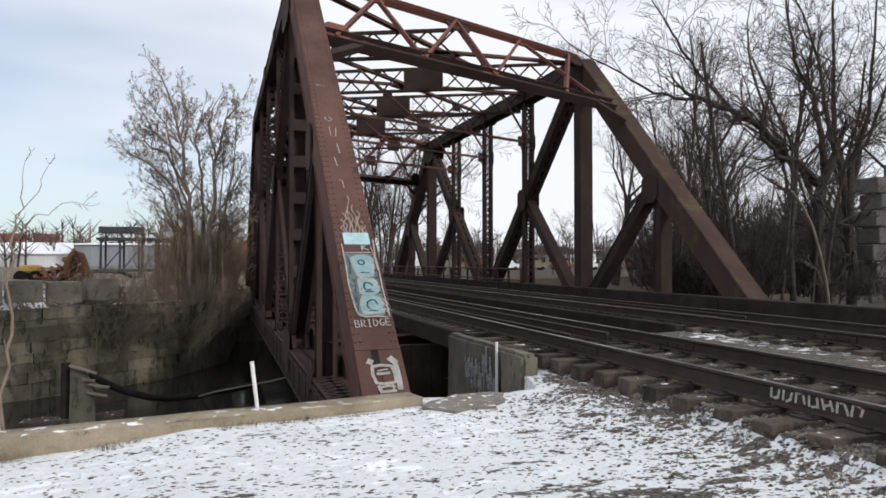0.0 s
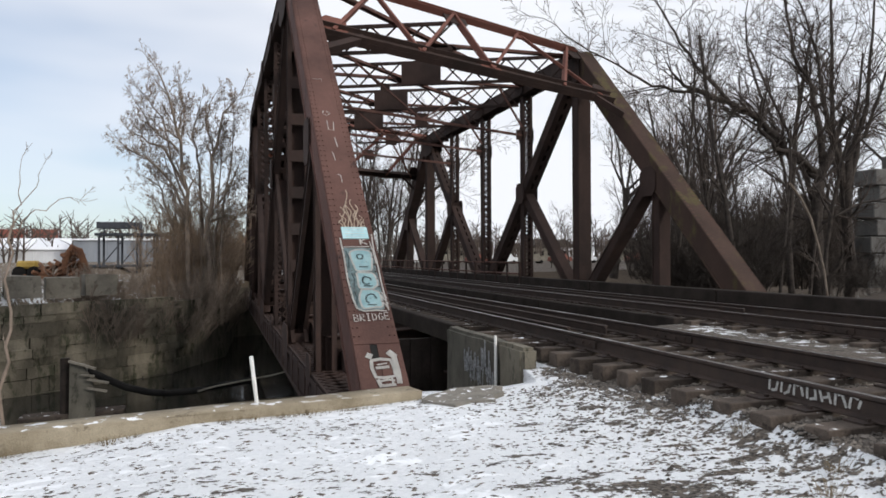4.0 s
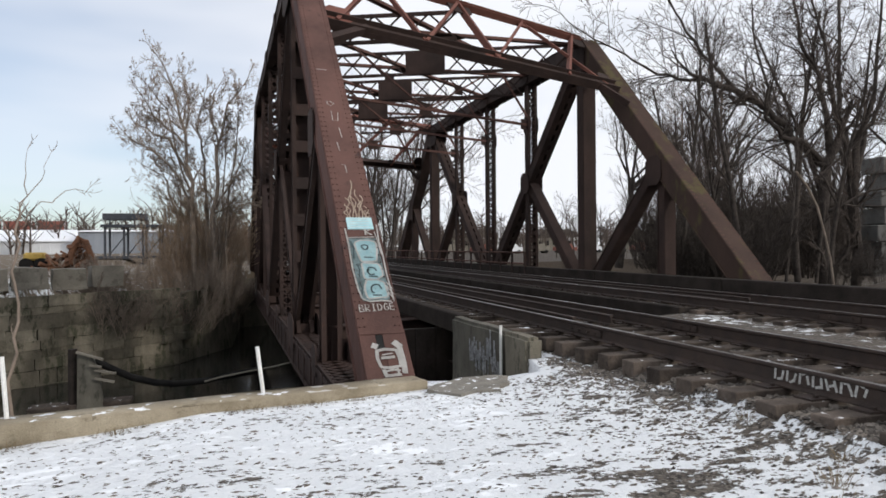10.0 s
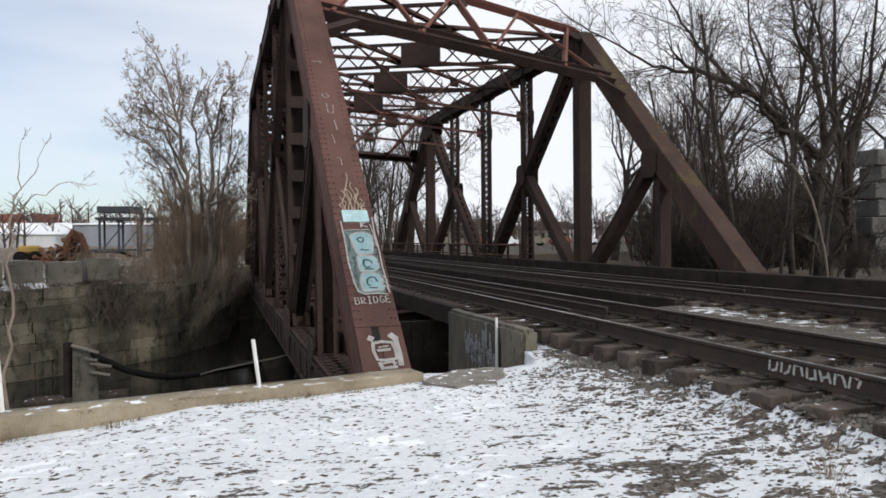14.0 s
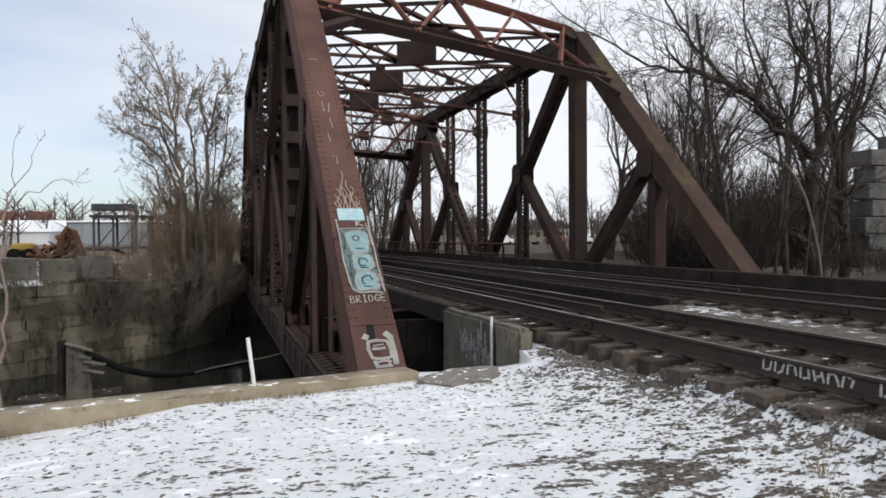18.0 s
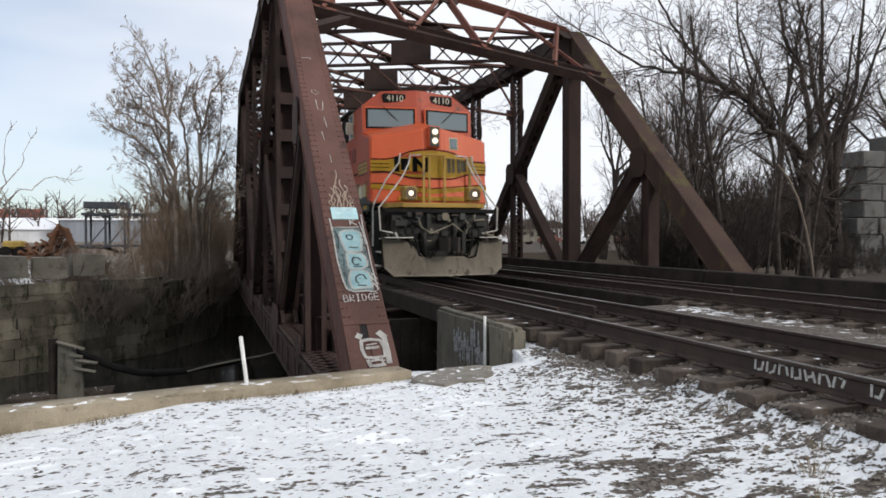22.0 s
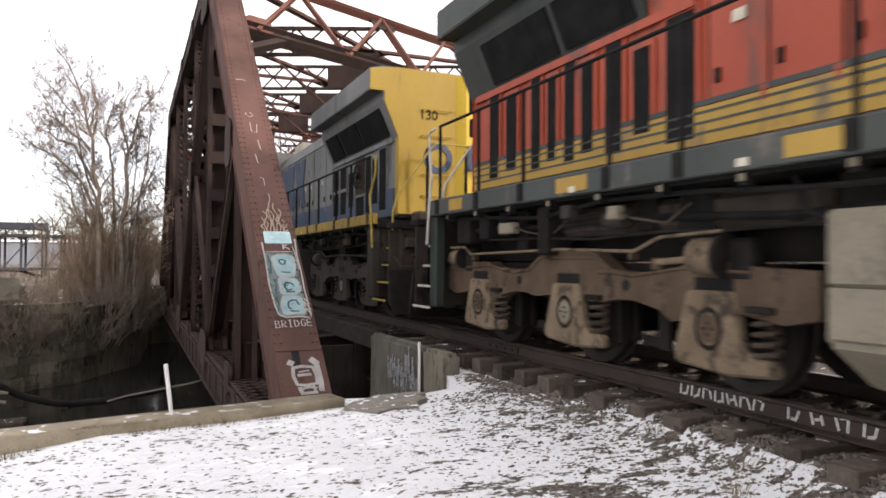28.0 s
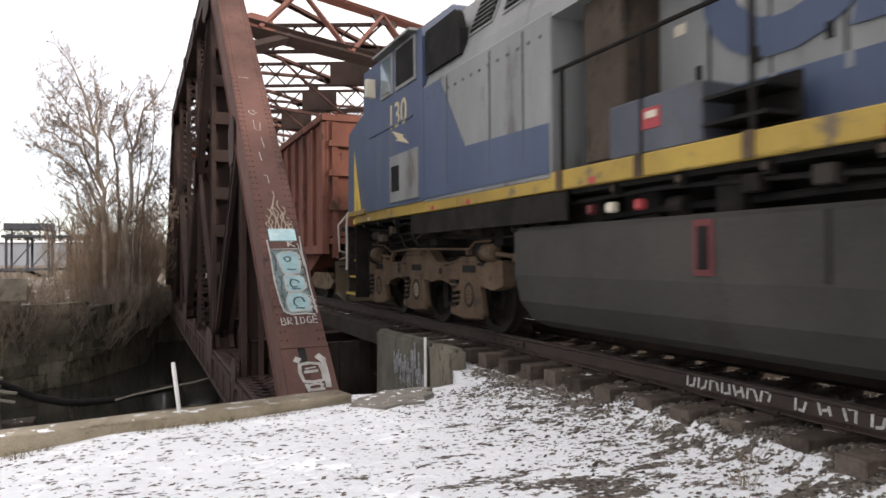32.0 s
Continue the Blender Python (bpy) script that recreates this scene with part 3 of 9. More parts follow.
# sway frames: thin lower strut and knees, with plates where they meet the posts
for k in (3, 4, 5):
    a, b = node(0, k, 6.35), node(1, k, 6.35)
    d = (b - a).normalized()
    ob = one_bar("sway_strut", a, b, 0.1, 0.1, (0, 0, 1), 0, 0, STEEL, bridge)
    for p, s in ((a, 1), (b, -1)):
        one_bar("knee_brace", p + Vector((0, 0, 0.1)), p + d * s * 1.7 + Vector((0, 0, 1.9)), 0.08, 0.06, (0, 0, 1), 0, 0, STEEL, ob)
    mid = (a + b) / 2
    for s in (-1, 1):
        one_bar("sway_rod", mid, mid + d * s * 3.4 + Vector((0, 0, 1.9)), 0.06, 0.05, (0, 0, 1), 0, 0, STEEL, ob)
    for c, w in ((mid, 0.6), (a + d * 0.35, 0.55), (b - d * 0.35, 0.55), (mid + d * 1.7 + Vector((0, 0, 0.95)), 0.4), (mid - d * 1.7 + Vector((0, 0, 0.95)), 0.4)):
        bm = bmesh.new()
        box(bm, c, (w * 0.8, 0.04, w), span(a, b, (0, 0, 1)))
        part("gusset", bm, STEEL_DARK, ob)

# horizontal bracing crossed between the top chords
for k in range(2, 6):
    for p, q in ((node(0, k, ZT + 0.1), node(1, k + 1, ZT + 0.1)), (node(1, k, ZT + 0.1), node(0, k + 1, ZT + 0.1))):
        one_bar("top_lateral", p, q, 0.1, 0.2, (0, 0, 1), 0, 0, STEEL, bridge)
    mid = (node(0, k, ZT + 0.03) + node(1, k + 1, ZT + 0.03)) / 2
    bm = bmesh.new()
    prism(bm, [(mid.x - 0.75, mid.y), (mid.x - 0.3, mid.y - 0.4), (mid.x + 0.3, mid.y - 0.4), (mid.x + 0.75, mid.y), (mid.x + 0.3, mid.y + 0.4), (mid.x - 0.3, mid.y + 0.4)], "z", mid.z - 0.02, mid.z)
    part("gusset", bm, STEEL_DARK, bridge)


def portal(k, kb):
    """Portal frame in the sloping plane of the end posts."""
    a, b = node(0, k, ZT + 0.26), node(1, k, ZT + 0.26)
    fall = (node(0, kb, ZB) - node(0, k, ZT)).normalized()
    d = (b - a).normalized()
    a, b = a + d * 0.3, b - d * 0.3
    nrm = d.cross(fall).normalized()
    mid = (a + b) / 2
    ob = one_bar("portal_strut", a, b, 0.04, 0.2, nrm, 0, 0, STEEL_RED, bridge)
    ob["label"] = "reddish upper portal strut"
    one_bar("flange_plate", a + fall * 0.1, b + fall * 0.1, 0.22, 0.025, nrm, 0, 0, STEEL_RED, ob)
    one_bar("flange_plate", a - fall * 0.1, b - fall * 0.1, 0.22, 0.025, nrm, 0, 0, STEEL_RED, ob)
    low = fall * 3.3
    lo = one_bar("portal_strut", a + low, b + low, 0.04, 0.42, nrm, 0, 0, STEEL_DARK, bridge)
    for s in (-1, 1):
        one_bar("flange_plate", a + low + fall * 0.2 * s, b + low + fall * 0.2 * s, 0.28, 0.025, nrm, 0, 0, STEEL_DARK, lo)
    # skewed zigzag of braces between the two struts, with plates at their meeting points
    up = lambda u: a + (b - a) * u
    dn = lambda u: a + (b - a) * u + low
    for u, v, w in ((0.19, 0.03, 0.2), (0.19, 0.27, 0.12), (0.46, 0.27, 0.2), (0.46, 0.5, 0.2), (0.72, 0.5, 0.18), (0.72, 0.96, 0.1), (0.95, 0.78, 0.2)):
        one_bar("portal_brace", up(u), dn(v), w, 0.09, nrm, 0, 0, STEEL_RED, ob)
    m = Matrix((d, fall, nrm)).transposed()
    for c, w, h, mt in ((up(0.46) + fall * 0.3, 0.9, 0.7, STEEL_DARK), (dn(0.27) - fall * 0.2, 0.8, 0.4, STEEL_DARK), (dn(0.5) - fall * 0.25, 0.8, 0.55, STEEL_RED), (up(0.72) + fall * 0.12, 0.5, 0.35, STEEL_RED),
                        (up(0.19) + fall * 0.12, 0.5, 0.35, STEEL_RED), (dn(0.78) - fall * 0.2, 0.5, 0.4, STEEL_DARK), (dn(0.04) - fall * 0.4, 0.7, 0.8, STEEL_RED), (dn(0.97) - fall * 0.35, 0.6, 0.9, STEEL_DARK), (up(0.97) + fall * 0.3, 0.6, 0.7, STEEL_DARK)):
        bm = bmesh.new()
        prism(bm, [(-w / 2, -h * 0.3), (-w * 0.3, -h / 2), (w * 0.3, -h / 2), (w / 2, -h * 0.3), (w / 2, h * 0.3), (w * 0.3, h / 2), (-w * 0.3, h / 2), (-w / 2, h * 0.3)], "z", -0.025, 0.025)
        bmesh.ops.transform(bm, matrix=Matrix.Translation(c) @ m.to_4x4(), verts=bm.verts)
        part("gusset", bm, mt, ob)
    for s, end in ((-1, a), (1, b)):
        one_bar("knee_brace", end + fall * 4.3, end + low - d * s * 1.2, 0.2, 0.16, nrm, 0, 0, STEEL_DARK, lo)


portal(2, 0)
portal(6, 8)

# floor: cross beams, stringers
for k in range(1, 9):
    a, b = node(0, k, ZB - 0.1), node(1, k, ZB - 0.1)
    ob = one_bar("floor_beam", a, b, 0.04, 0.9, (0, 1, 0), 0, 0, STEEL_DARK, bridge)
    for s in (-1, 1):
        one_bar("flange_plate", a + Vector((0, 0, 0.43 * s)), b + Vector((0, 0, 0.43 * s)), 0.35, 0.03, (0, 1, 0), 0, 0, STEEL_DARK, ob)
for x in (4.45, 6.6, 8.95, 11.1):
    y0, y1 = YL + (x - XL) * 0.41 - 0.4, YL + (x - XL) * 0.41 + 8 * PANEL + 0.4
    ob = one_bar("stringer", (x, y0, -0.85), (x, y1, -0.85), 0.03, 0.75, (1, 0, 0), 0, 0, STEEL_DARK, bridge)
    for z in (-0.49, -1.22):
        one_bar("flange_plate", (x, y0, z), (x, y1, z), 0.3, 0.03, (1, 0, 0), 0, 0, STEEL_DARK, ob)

# ---------------------------------------------------------------- tracks
T1, T2 = 5.53, 10.0


def rail_profile():
    return [(-0.075, -0.186), (0.075, -0.186), (0.075, -0.174), (0.012, -0.155), (0.01, -0.045), (0.036, -0.03), (0.036, -0.008), (0.028, 0.0), (-0.028, 0.0), (-0.036, -0.008), (-0.036, -0.03),
            (-0.01, -0.045), (-0.012, -0.155), (-0.075, -0.174)]


def rail_length(x, y0, y1, label):
    bm = bmesh.new()
    prism(bm, [(x + a, b) for a, b in rail_profile()], "y", y0, y1)
    for f in bm.faces:
        if f.normal.z > 0.9 and f.calc_center_median().z > -0.001:
            f.material_index = 1
    ob = solo("rail", bm, [RAIL, RAIL_TOP], label, "rail", "rails of the two tracks")
    for s in (-1, 1):
        bm = bmesh.new()
        box(bm, (x + s * 0.022, y1, -0.1), (0.022, 0.9, 0.085))
        for k in (-0.32, -0.12, 0.12, 0.32):
            rod(bm, (x + s * 0.03, y1 + k, -0.1), (x + s * 0.055, y1 + k, -0.1), 0.016, 6)
        jb = part("joint_bar", bm, RAIL, ob)
    return ob


for x, lab in ((T1 - 0.753, "rusty steel rail with a worn shiny head"), (T1 + 0.753, "rusty steel rail with a worn shiny head"),
               (T2 - 0.753, "rusty dark steel rail of the second track"), (T2 + 0.753, "rusty dark steel rail of the second track")):
    y = -27.5
    while y < 200:
        rail_length(x, y, y + 11.99, lab)
        y += 12.0
for x, ye in ((T1 - 0.33, 9.6), (T1 + 0.33, 9.6), (T2 - 0.33, 11.6), (T2 + 0.33, 11.6)):
    bm = bmesh.new()
    prism(bm, [(x + a * 0.9, b * 0.85 - 0.028) for a, b in rail_profile()], "y", ye, 62)
    ob = solo("guard_rail", bm, RAIL, "rusty inner guard rail on the bridge deck", "rail", "guard rails")

# ties
tie_mesh = []
for i in range(4):
    bm = bmesh.new()
    rr = random.Random(40 + i)
    box(bm, (0, 0, 0), (2.6, 0.23, 0.18))
    bmesh.ops.subdivide_edges(bm, edges=[e for e in bm.edges if abs((e.verts[0].co - e.verts[1].co).x) > 2], cuts=5)
    cut = (rr.uniform(-0.04, 0.04), rr.uniform(-0.04, 0.04))
    for v in bm.verts:
        v.co += Vector((cut[v.co.x > 0] if abs(v.co.x) > 1.2 else 0, rr.uniform(-0.008, 0.008), rr.uniform(-0.006, 0.003)))
    bevel(bm, 0.008)
    tie_mesh.append(mesh_of("railway_tie", bm, TIE))
bm = bmesh.new()
box(bm, (0, 0, 0), (0.36, 0.19, 0.02))
box(bm, (0.09, 0.05, 0.02), (0.03, 0.03, 0.03))
box(bm, (-0.09, -0.05, 0.02), (0.03, 0.03, 0.03))
plate_mesh = mesh_of("tie_plate", bm, RAIL)


def tie_row(cx, y0, y1, step, seed, label, group):
    rr = random.Random(seed)
    y = y0
    while y < y1:
        ob = tagged(new("railway_tie", rr.choice(tie_mesh)), label, "railway tie", group)
        ob.matrix_basis = pose(cx + rr.uniform(-0.06, 0.06), y + rr.uniform(-0.03, 0.03), -0.287 + rr.uniform(-0.008, 0.0), 0, 0, rr.uniform(-1.6, 1.6))
        for s in (-0.753, 0.753):
            p = new("tie_plate", plate_mesh)
            p.parent = ob
            p.matrix_basis = pose(s, 0, 0.098)
        y += step * rr.uniform(0.94, 1.06)


tie_row(T1, -3.0, 11.4, 0.53, 3, "weathered cracked wooden railway tie half sunk in gravel", "ties on the approach")
tie_row(T2, -3.0, 13.4, 0.53, 4, "weathered dark railway tie of the second track", "ties of the second track")
tie_row(T1, 11.8, 52, 0.42, 5, "dark creosoted bridge tie", "ties on the bridge")
tie_row(T2, 13.8, 54, 0.42, 6, "dark creosoted bridge tie of the second track", "ties on the bridge, second track")

# timber guards along the deck's edges
for x, z, w, h, y0, y1, lab in ((4.05, -0.3, 0.22, 0.34, 11.5, 52, "dark timber guard along the deck edge"), (8.62, -0.28, 0.18, 0.26, 11.5, 54, "dark timber guard between the tracks"), (11.75, -0.02, 0.3, 0.5, 2, 54, "dark timber guard beyond the second track")):
    y = y0
    while y < y1 - 0.5:
        bm = bmesh.new()
        box(bm, (x, y + 2.98, z), (w, 5.96, h))
        bevel(bm, 0.02)
        solo("guard_timber", bm, TIMBER_DARK, lab, "guard timber", "deck edge timbers")
        y += 6.0

# ---------------------------------------------------------------- kerb, abutments, walls
KDIR = Vector((1, 0.155, 0)).normalized()
KN = Vector((-KDIR.y, KDIR.x, 0))


def kerb():
    k = thing("kerb", (-2, 6.8, GROUND_Z), "weathered tan concrete kerb edging the river bank", "kerb", kind="structure")
    p = Vector((2.08, near_edge(2.08) - 0.18, -0.56))
    for i, n in enumerate((6.4, 5.0, 5.0, 6.0, 8, 12)):
        q = p - KDIR * (n - 0.015)
        bm = bmesh.new()
        m = Matrix((KDIR, KN, Vector((0, 0, 1)))).transposed()
        box(bm, (p + q) / 2, (n - 0.015, 0.36, 0.36), m)
        bmesh.ops.subdivide_edges(bm, edges=bm.edges[:], cuts=11)
        for v in bm.verts:
            v.co += Vector((0.3 * noise.noise(v.co * 3), noise.noise(v.co * 2.3 + Vector((9, 0, 0))), noise.noise(v.co * 2.1 + Vector((0, 9, 0))))) * 0.016
        part("kerb_stone", bm, KERB_MAT, k, smooth=True)
        p = p - KDIR * n


kerb()

# cracked slab between the kerb's end and the ties
bm = bmesh.new()
prism(bm, [(2.05, 7.02), (2.2, 7.22), (2.35, 7.3), (2.55, 7.48), (2.75, 7.5), (3.0, 7.52), (3.15, 7.42), (3.0, 7.3), (3.04, 7.12), (2.86, 6.98), (2.78, 6.74), (2.52, 6.78), (2.3, 6.64), (2.12, 6.85)], "z", -0.5, -0.425)
bmesh.ops.triangulate(bm, faces=[f for f in bm.faces if len(f.verts) > 4])
solo("concrete_slab", bm, SLAB_CONC, "broken grey concrete slab at the kerb's end", "slab")

# near abutment: seat under the truss ends, back wall and its retaining blocks
bm = bmesh.new()
pts = [(0.9, near_edge(0.9) + 0.05), (14.5, near_edge(14.5) + 0.05), (14.5, near_edge(14.5) + 3.2), (0.9, near_edge(0.9) + 2.3)]
prism(bm, pts, "z", -5.3, -2.1)
solo("abutment_near", bm, STONE, "dark stone abutment under the truss bearings", "abutment", kind="structure")
for y0, y1, z1, lab, nm in ((9.19, 11.52, -0.15, "grey concrete wall end with white graffiti scrawl", "abutment_wall"), (8.36, 9.17, -0.14, "low stained concrete retaining wall beside the ties", "retaining_wall")):
    bm = bmesh.new()
    box(bm, (3.94, (y0 + y1) / 2, (z1 - 2.0) / 2), (0.24, y1 - y0, z1 + 2.0))
    bevel(bm, 0.05, 2)
    bmesh.ops.subdivide_edges(bm, edges=[e for e in bm.edges if e.calc_length() > 0.3], cuts=5)
    for v in bm.verts:
        v.co += Vector((noise.noise(v.co * 2), noise.noise(v.co * 2 + Vector((5, 0, 0))), noise.noise(v.co * 2 + Vector((0, 5, 0))))) * 0.025
    solo(nm, bm, WALL_CONC if nm == "abutment_wall" else WALL_TAN, lab, "wall", kind="structure")
# Added boards hide bright water so the gap under the deck reads dark.
bm = bmesh.new()
for i in range(11):
    box(bm, (2.46 + 0.21 * i, 13.2 + 0.03 * (i % 2), -2.65), (0.2, 0.16, 4.2))
solo("timber_bulkhead", bm, TIMBER_DARK, "dark board screen added to shade the gap under the deck", "bulkhead", kind="structure")
bm = bmesh.new()
rod(bm, (3.79, 9.18, -0.8), (3.79, 9.18, -0.06), 0.022, 8)
solo("pipe_stub", bm, WHITE_PAINT, "thin pale pipe standing against the wall", "pipe")
# white scrawl sprayed on the wall end
SCRAWL = mat("faded_white_spray", (0.12, 0.125, 0.13), (0.4, 0.41, 0.42), 22, 0.9, 0, 0.1, 60)
sr = random.Random(31)
for i in range(40):
    bm = bmesh.new()
    y = 9.26 + i * 0.033 + sr.uniform(-0.02, 0.02)
    z0 = sr.uniform(-0.9, -0.55)
    z1 = z0 + sr.uniform(0.1, 0.38)
    bar(bm, (3.806, y, z0), (3.806, y + sr.uniform(-0.05, 0.05), z1), 0.012, sr.uniform(0.012, 0.03), (1, 0, 0))
    solo("graffiti_stroke", bm, SCRAWL, "faded white spray paint stroke on concrete", "graffiti", "scrawl on the wall end")

bm = bmesh.new()
pts = [(-30, far_edge(-30)), (-7, far_edge(-7)), (-2, far_edge(-2)), (0.4, far_edge(0.4)), (1, far_edge(1)), (16, far_edge(16)), (16, far_edge(16) + 3), (0.6, far_edge(1) + 2), (-0.4, far_edge(0.4) + 1), (-2.6, far_edge(-2) + 1), (-7.4, far_edge(-7) + 1.2), (-30, far_edge(-30) + 1.5)]
prism(bm, pts, "z", -5.3, -0.9)
solo("river_wall", bm, STONE, "old mossy stone river wall", "wall", kind="structure")

# railing on the far side of the deck
rl = thing("railing", (11.6, 38, -0.2), "rusty pipe railing along the deck beyond the second track", "railing")
for z in (0.8, 0.35):
    bm = bmesh.new()
    rod(bm, (11.6, 25.5, z), (11.6, 52, z), 0.03, 8)
    part("top_rail" if z > 0.5 else "middle_rail", bm, STEEL, rl)
for i in range(22):
    bm = bmesh.new()
    box(bm, (11.6, 25.5 + i * 1.26, 0.25), (0.07, 0.09, 1.15))
    part("railing_post", bm, STEEL_DARK, rl)

# paint on the near end post
CYAN = mat("pale_cyan_spray_paint", (0.33, 0.56, 0.61), (0.5, 0.7, 0.72), 7, 0.6, 0, 0.05, 30, (0.2, 0.26, 0.27), 0.6)
WASH = mat("thin_grey_cyan_paint", (0.13, 0.17, 0.17), (0.3, 0.42, 0.44), 9, 0.7, 0, 0.05, 30, (0.1, 0.075, 0.065), 0.56)
TEAL = mat("dark_teal_paint", (0.045, 0.075, 0.085), (0.09, 0.13, 0.14), 9, 0.7, 0, 0.05, 30)
FLAME = mat("pale_peach_paint", (0.4, 0.32, 0.24), (0.6, 0.52, 0.42), 8, 0.7, 0, 0.05, 30)
CHALK = mat("thin_white_spray_paint", (0.48, 0.47, 0.45), (0.66, 0.65, 0.62), 8, 0.7, 0, 0.05, 30)
FA, FB = node(0, 0, ZB), node(0, 2, ZT)
FM = span(FA, FB, (1, 0, 0)).to_3x3()


def on_post(u, v, lift=0.345):
    """u metres up the post from its foot, v metres across its face."""
    return FA + FM @ Vector((v, -lift, u))


def stroke(name, pts, w, material, label, group, lift=0.343):
    bm = bmesh.new()
    P = [on_post(u, v, lift) for u, v in pts]
    pr = None
    out = FM @ Vector((0, 1, 0))
    for i, q in enumerate(P):
        t = (P[min(i + 1, len(P) - 1)] - P[max(i - 1, 0)]).normalized()
        o = t.cross(out) * (w / 2)
        cur = (bm.verts.new(q - o), bm.verts.new(q + o))
        if pr:
            bm.faces.new((pr[0], cur[0], cur[1], pr[1]))
        pr = cur
    bmesh.ops.solidify(bm, geom=bm.faces[:], thickness=0.004)
    return solo(name, bm, material, label, "graffiti", group)


bm = bmesh.new()
box(bm, on_post(2.89, 0.02, 0.352), (0.4, 0.02, 0.26), FM)
solo("plaque", bm, CYAN, "small pale cyan painted plaque on the end post", "plaque")
for i in range(4):
    stroke("graffiti_stroke", [(2.98 - 0.06 * i, -0.14), (2.985 - 0.06 * i, 0.17)], 0.012, CHALK, "faint white line across the plaque", "post graffiti", 0.366)
for i in range(11):
    v = -0.16 + i * 0.036
    h = (0.22, 0.5, 0.34, 0.62, 0.95, 0.55, 0.7, 0.42, 0.56, 0.3, 0.2)[i]
    pts = [(3.03 + h * k / 11, v + (0.012 + 0.03 * k / 11) * math.sin(k * 0.75 + i * 1.7) + 0.03 * math.sin(i * 2.3) * k / 11) for k in range(12)]
    stroke("graffiti_stroke", pts, 0.017, FLAME, "pale peach spray paint flame stroke", "post graffiti")


def rounded(u, v, hu, hv, seed, power=0.55, n=18):
    """A wavering rounded box outline about (u, v) on the post."""
    out = []
    for k in range(n):
        q = 6.2832 * k / n
        c, si = math.cos(q), math.sin(q)
        wob = 1 + 0.07 * math.sin(q * 3 + seed) + 0.05 * math.sin(q * 5 + 2 * seed)
        out.append((u + hu * wob * math.copysign(abs(si) ** power, si), v + hv * wob * math.copysign(abs(c) ** power, c)))
    return out


def fill(outline, material, label, lift):
    bm = bmesh.new()
    bm.faces.new([bm.verts.new(on_post(p, q, lift)) for p, q in outline])
    bmesh.ops.solidify(bm, geom=bm.faces[:], thickness=0.003)
    solo("graffiti_fill", bm, material, label, "graffiti", "post graffiti")


fill([(2.56, -0.2), (2.56, 0.22), (2.1, 0.23), (1.6, 0.235), (1.3, 0.22), (1.29, -0.15), (1.5, -0.2), (2.1, -0.21)], WASH, "washed-out grey-cyan spray paint ground", 0.346)
for i, (u, v, hu, hv) in enumerate(((2.29, 0.04, 0.23, 0.155), (1.86, 0.05, 0.17, 0.14), (1.5, 0.05, 0.18, 0.155))):
    ring = rounded(u, v, hu, hv, 1.3 * i)
    fill(ring, CYAN, "rounded cyan spray paint shape", 0.349)
    stroke("graffiti_stroke", ring + ring[:1], 0.028, CHALK, "white outline of a spray paint shape", "post graffiti", 0.353)
    inner = rounded(u + (0.07, 0.0, 0.0)[i], v + (-0.02, 0.0, 0.01)[i], (0.05, 0.075, 0.09)[i], (0.045, 0.065, 0.075)[i], 2.1 * i, 0.9, 12)
    stroke("graffiti_stroke", inner[: 13 - 2 * i] + (inner[:1] if i == 0 else []), 0.024, TEAL, "dark teal inner line of a spray paint shape", "post graffiti", 0.354)
    stroke("graffiti_stroke", [(u - hu * 0.62, v - 0.06), (u - hu * 0.66, v + 0.07)], 0.024, TEAL, "dark teal dash in a spray paint shape", "post graffiti", 0.354)
    stroke("graffiti_stroke", [(u + hu * 0.9, v - hv - 0.06), (u + hu * 0.2, v - hv - 0.035), (u - hu * 0.7, v - hv - 0.06)], 0.018, TEAL, "dark teal edge line beside a spray paint shape", "post graffiti", 0.35)
for pts, w in (([(2.78, -0.225), (2.4, -0.215), (1.9, -0.225), (1.5, -0.2), (1.33, -0.17), (1.27, -0.08), (1.28, 0.1), (1.26, 0.24)], 0.024), ([(2.86, 0.275), (2.5, 0.255), (2.2, 0.265), (1.8, 0.255), (1.45, 0.265), (1.27, 0.27)], 0.022),
               ([(2.7, 0.215), (2.5, 0.235), (2.2, 0.245)], 0.014), ([(2.57, -0.2), (2.58, 0.2)], 0.02), ([(1.62, 0.22), (1.5, 0.29), (1.56, 0.2), (1.4, 0.29), (1.44, 0.21), (1.31, 0.28)], 0.02)):
    stroke("graffiti_stroke", pts, w, CHALK, "white spray paint frame line", "post graffiti", 0.356)
for u, v, pts in ((6.1, -0.02, [(0.28, -0.07), (0.2, -0.09), (0.12, -0.02), (0.2, 0.05), (0.28, -0.02)]), (5.75, 0.0, [(0.3, -0.06), (0, -0.06), (-0.03, 0.03), (0.25, 0.06)]), (5.3, 0.02, [(0.2, 0), (-0.1, 0.02)]),
                  (4.85, -0.05, [(0.2, -0.02), (-0.05, 0.0)]), (4.3, -0.04, [(0.1, -0.03), (0.08, 0.03), (-0.12, 0.03)]), (7.5, -0.1, [(0.05, -0.08), (0.06, 0.1), (0, 0.1)])):
    stroke("graffiti_stroke", [(u + a, v + b) for a, b in pts], 0.014, CHALK, "faint white scratched mark", "post graffiti")
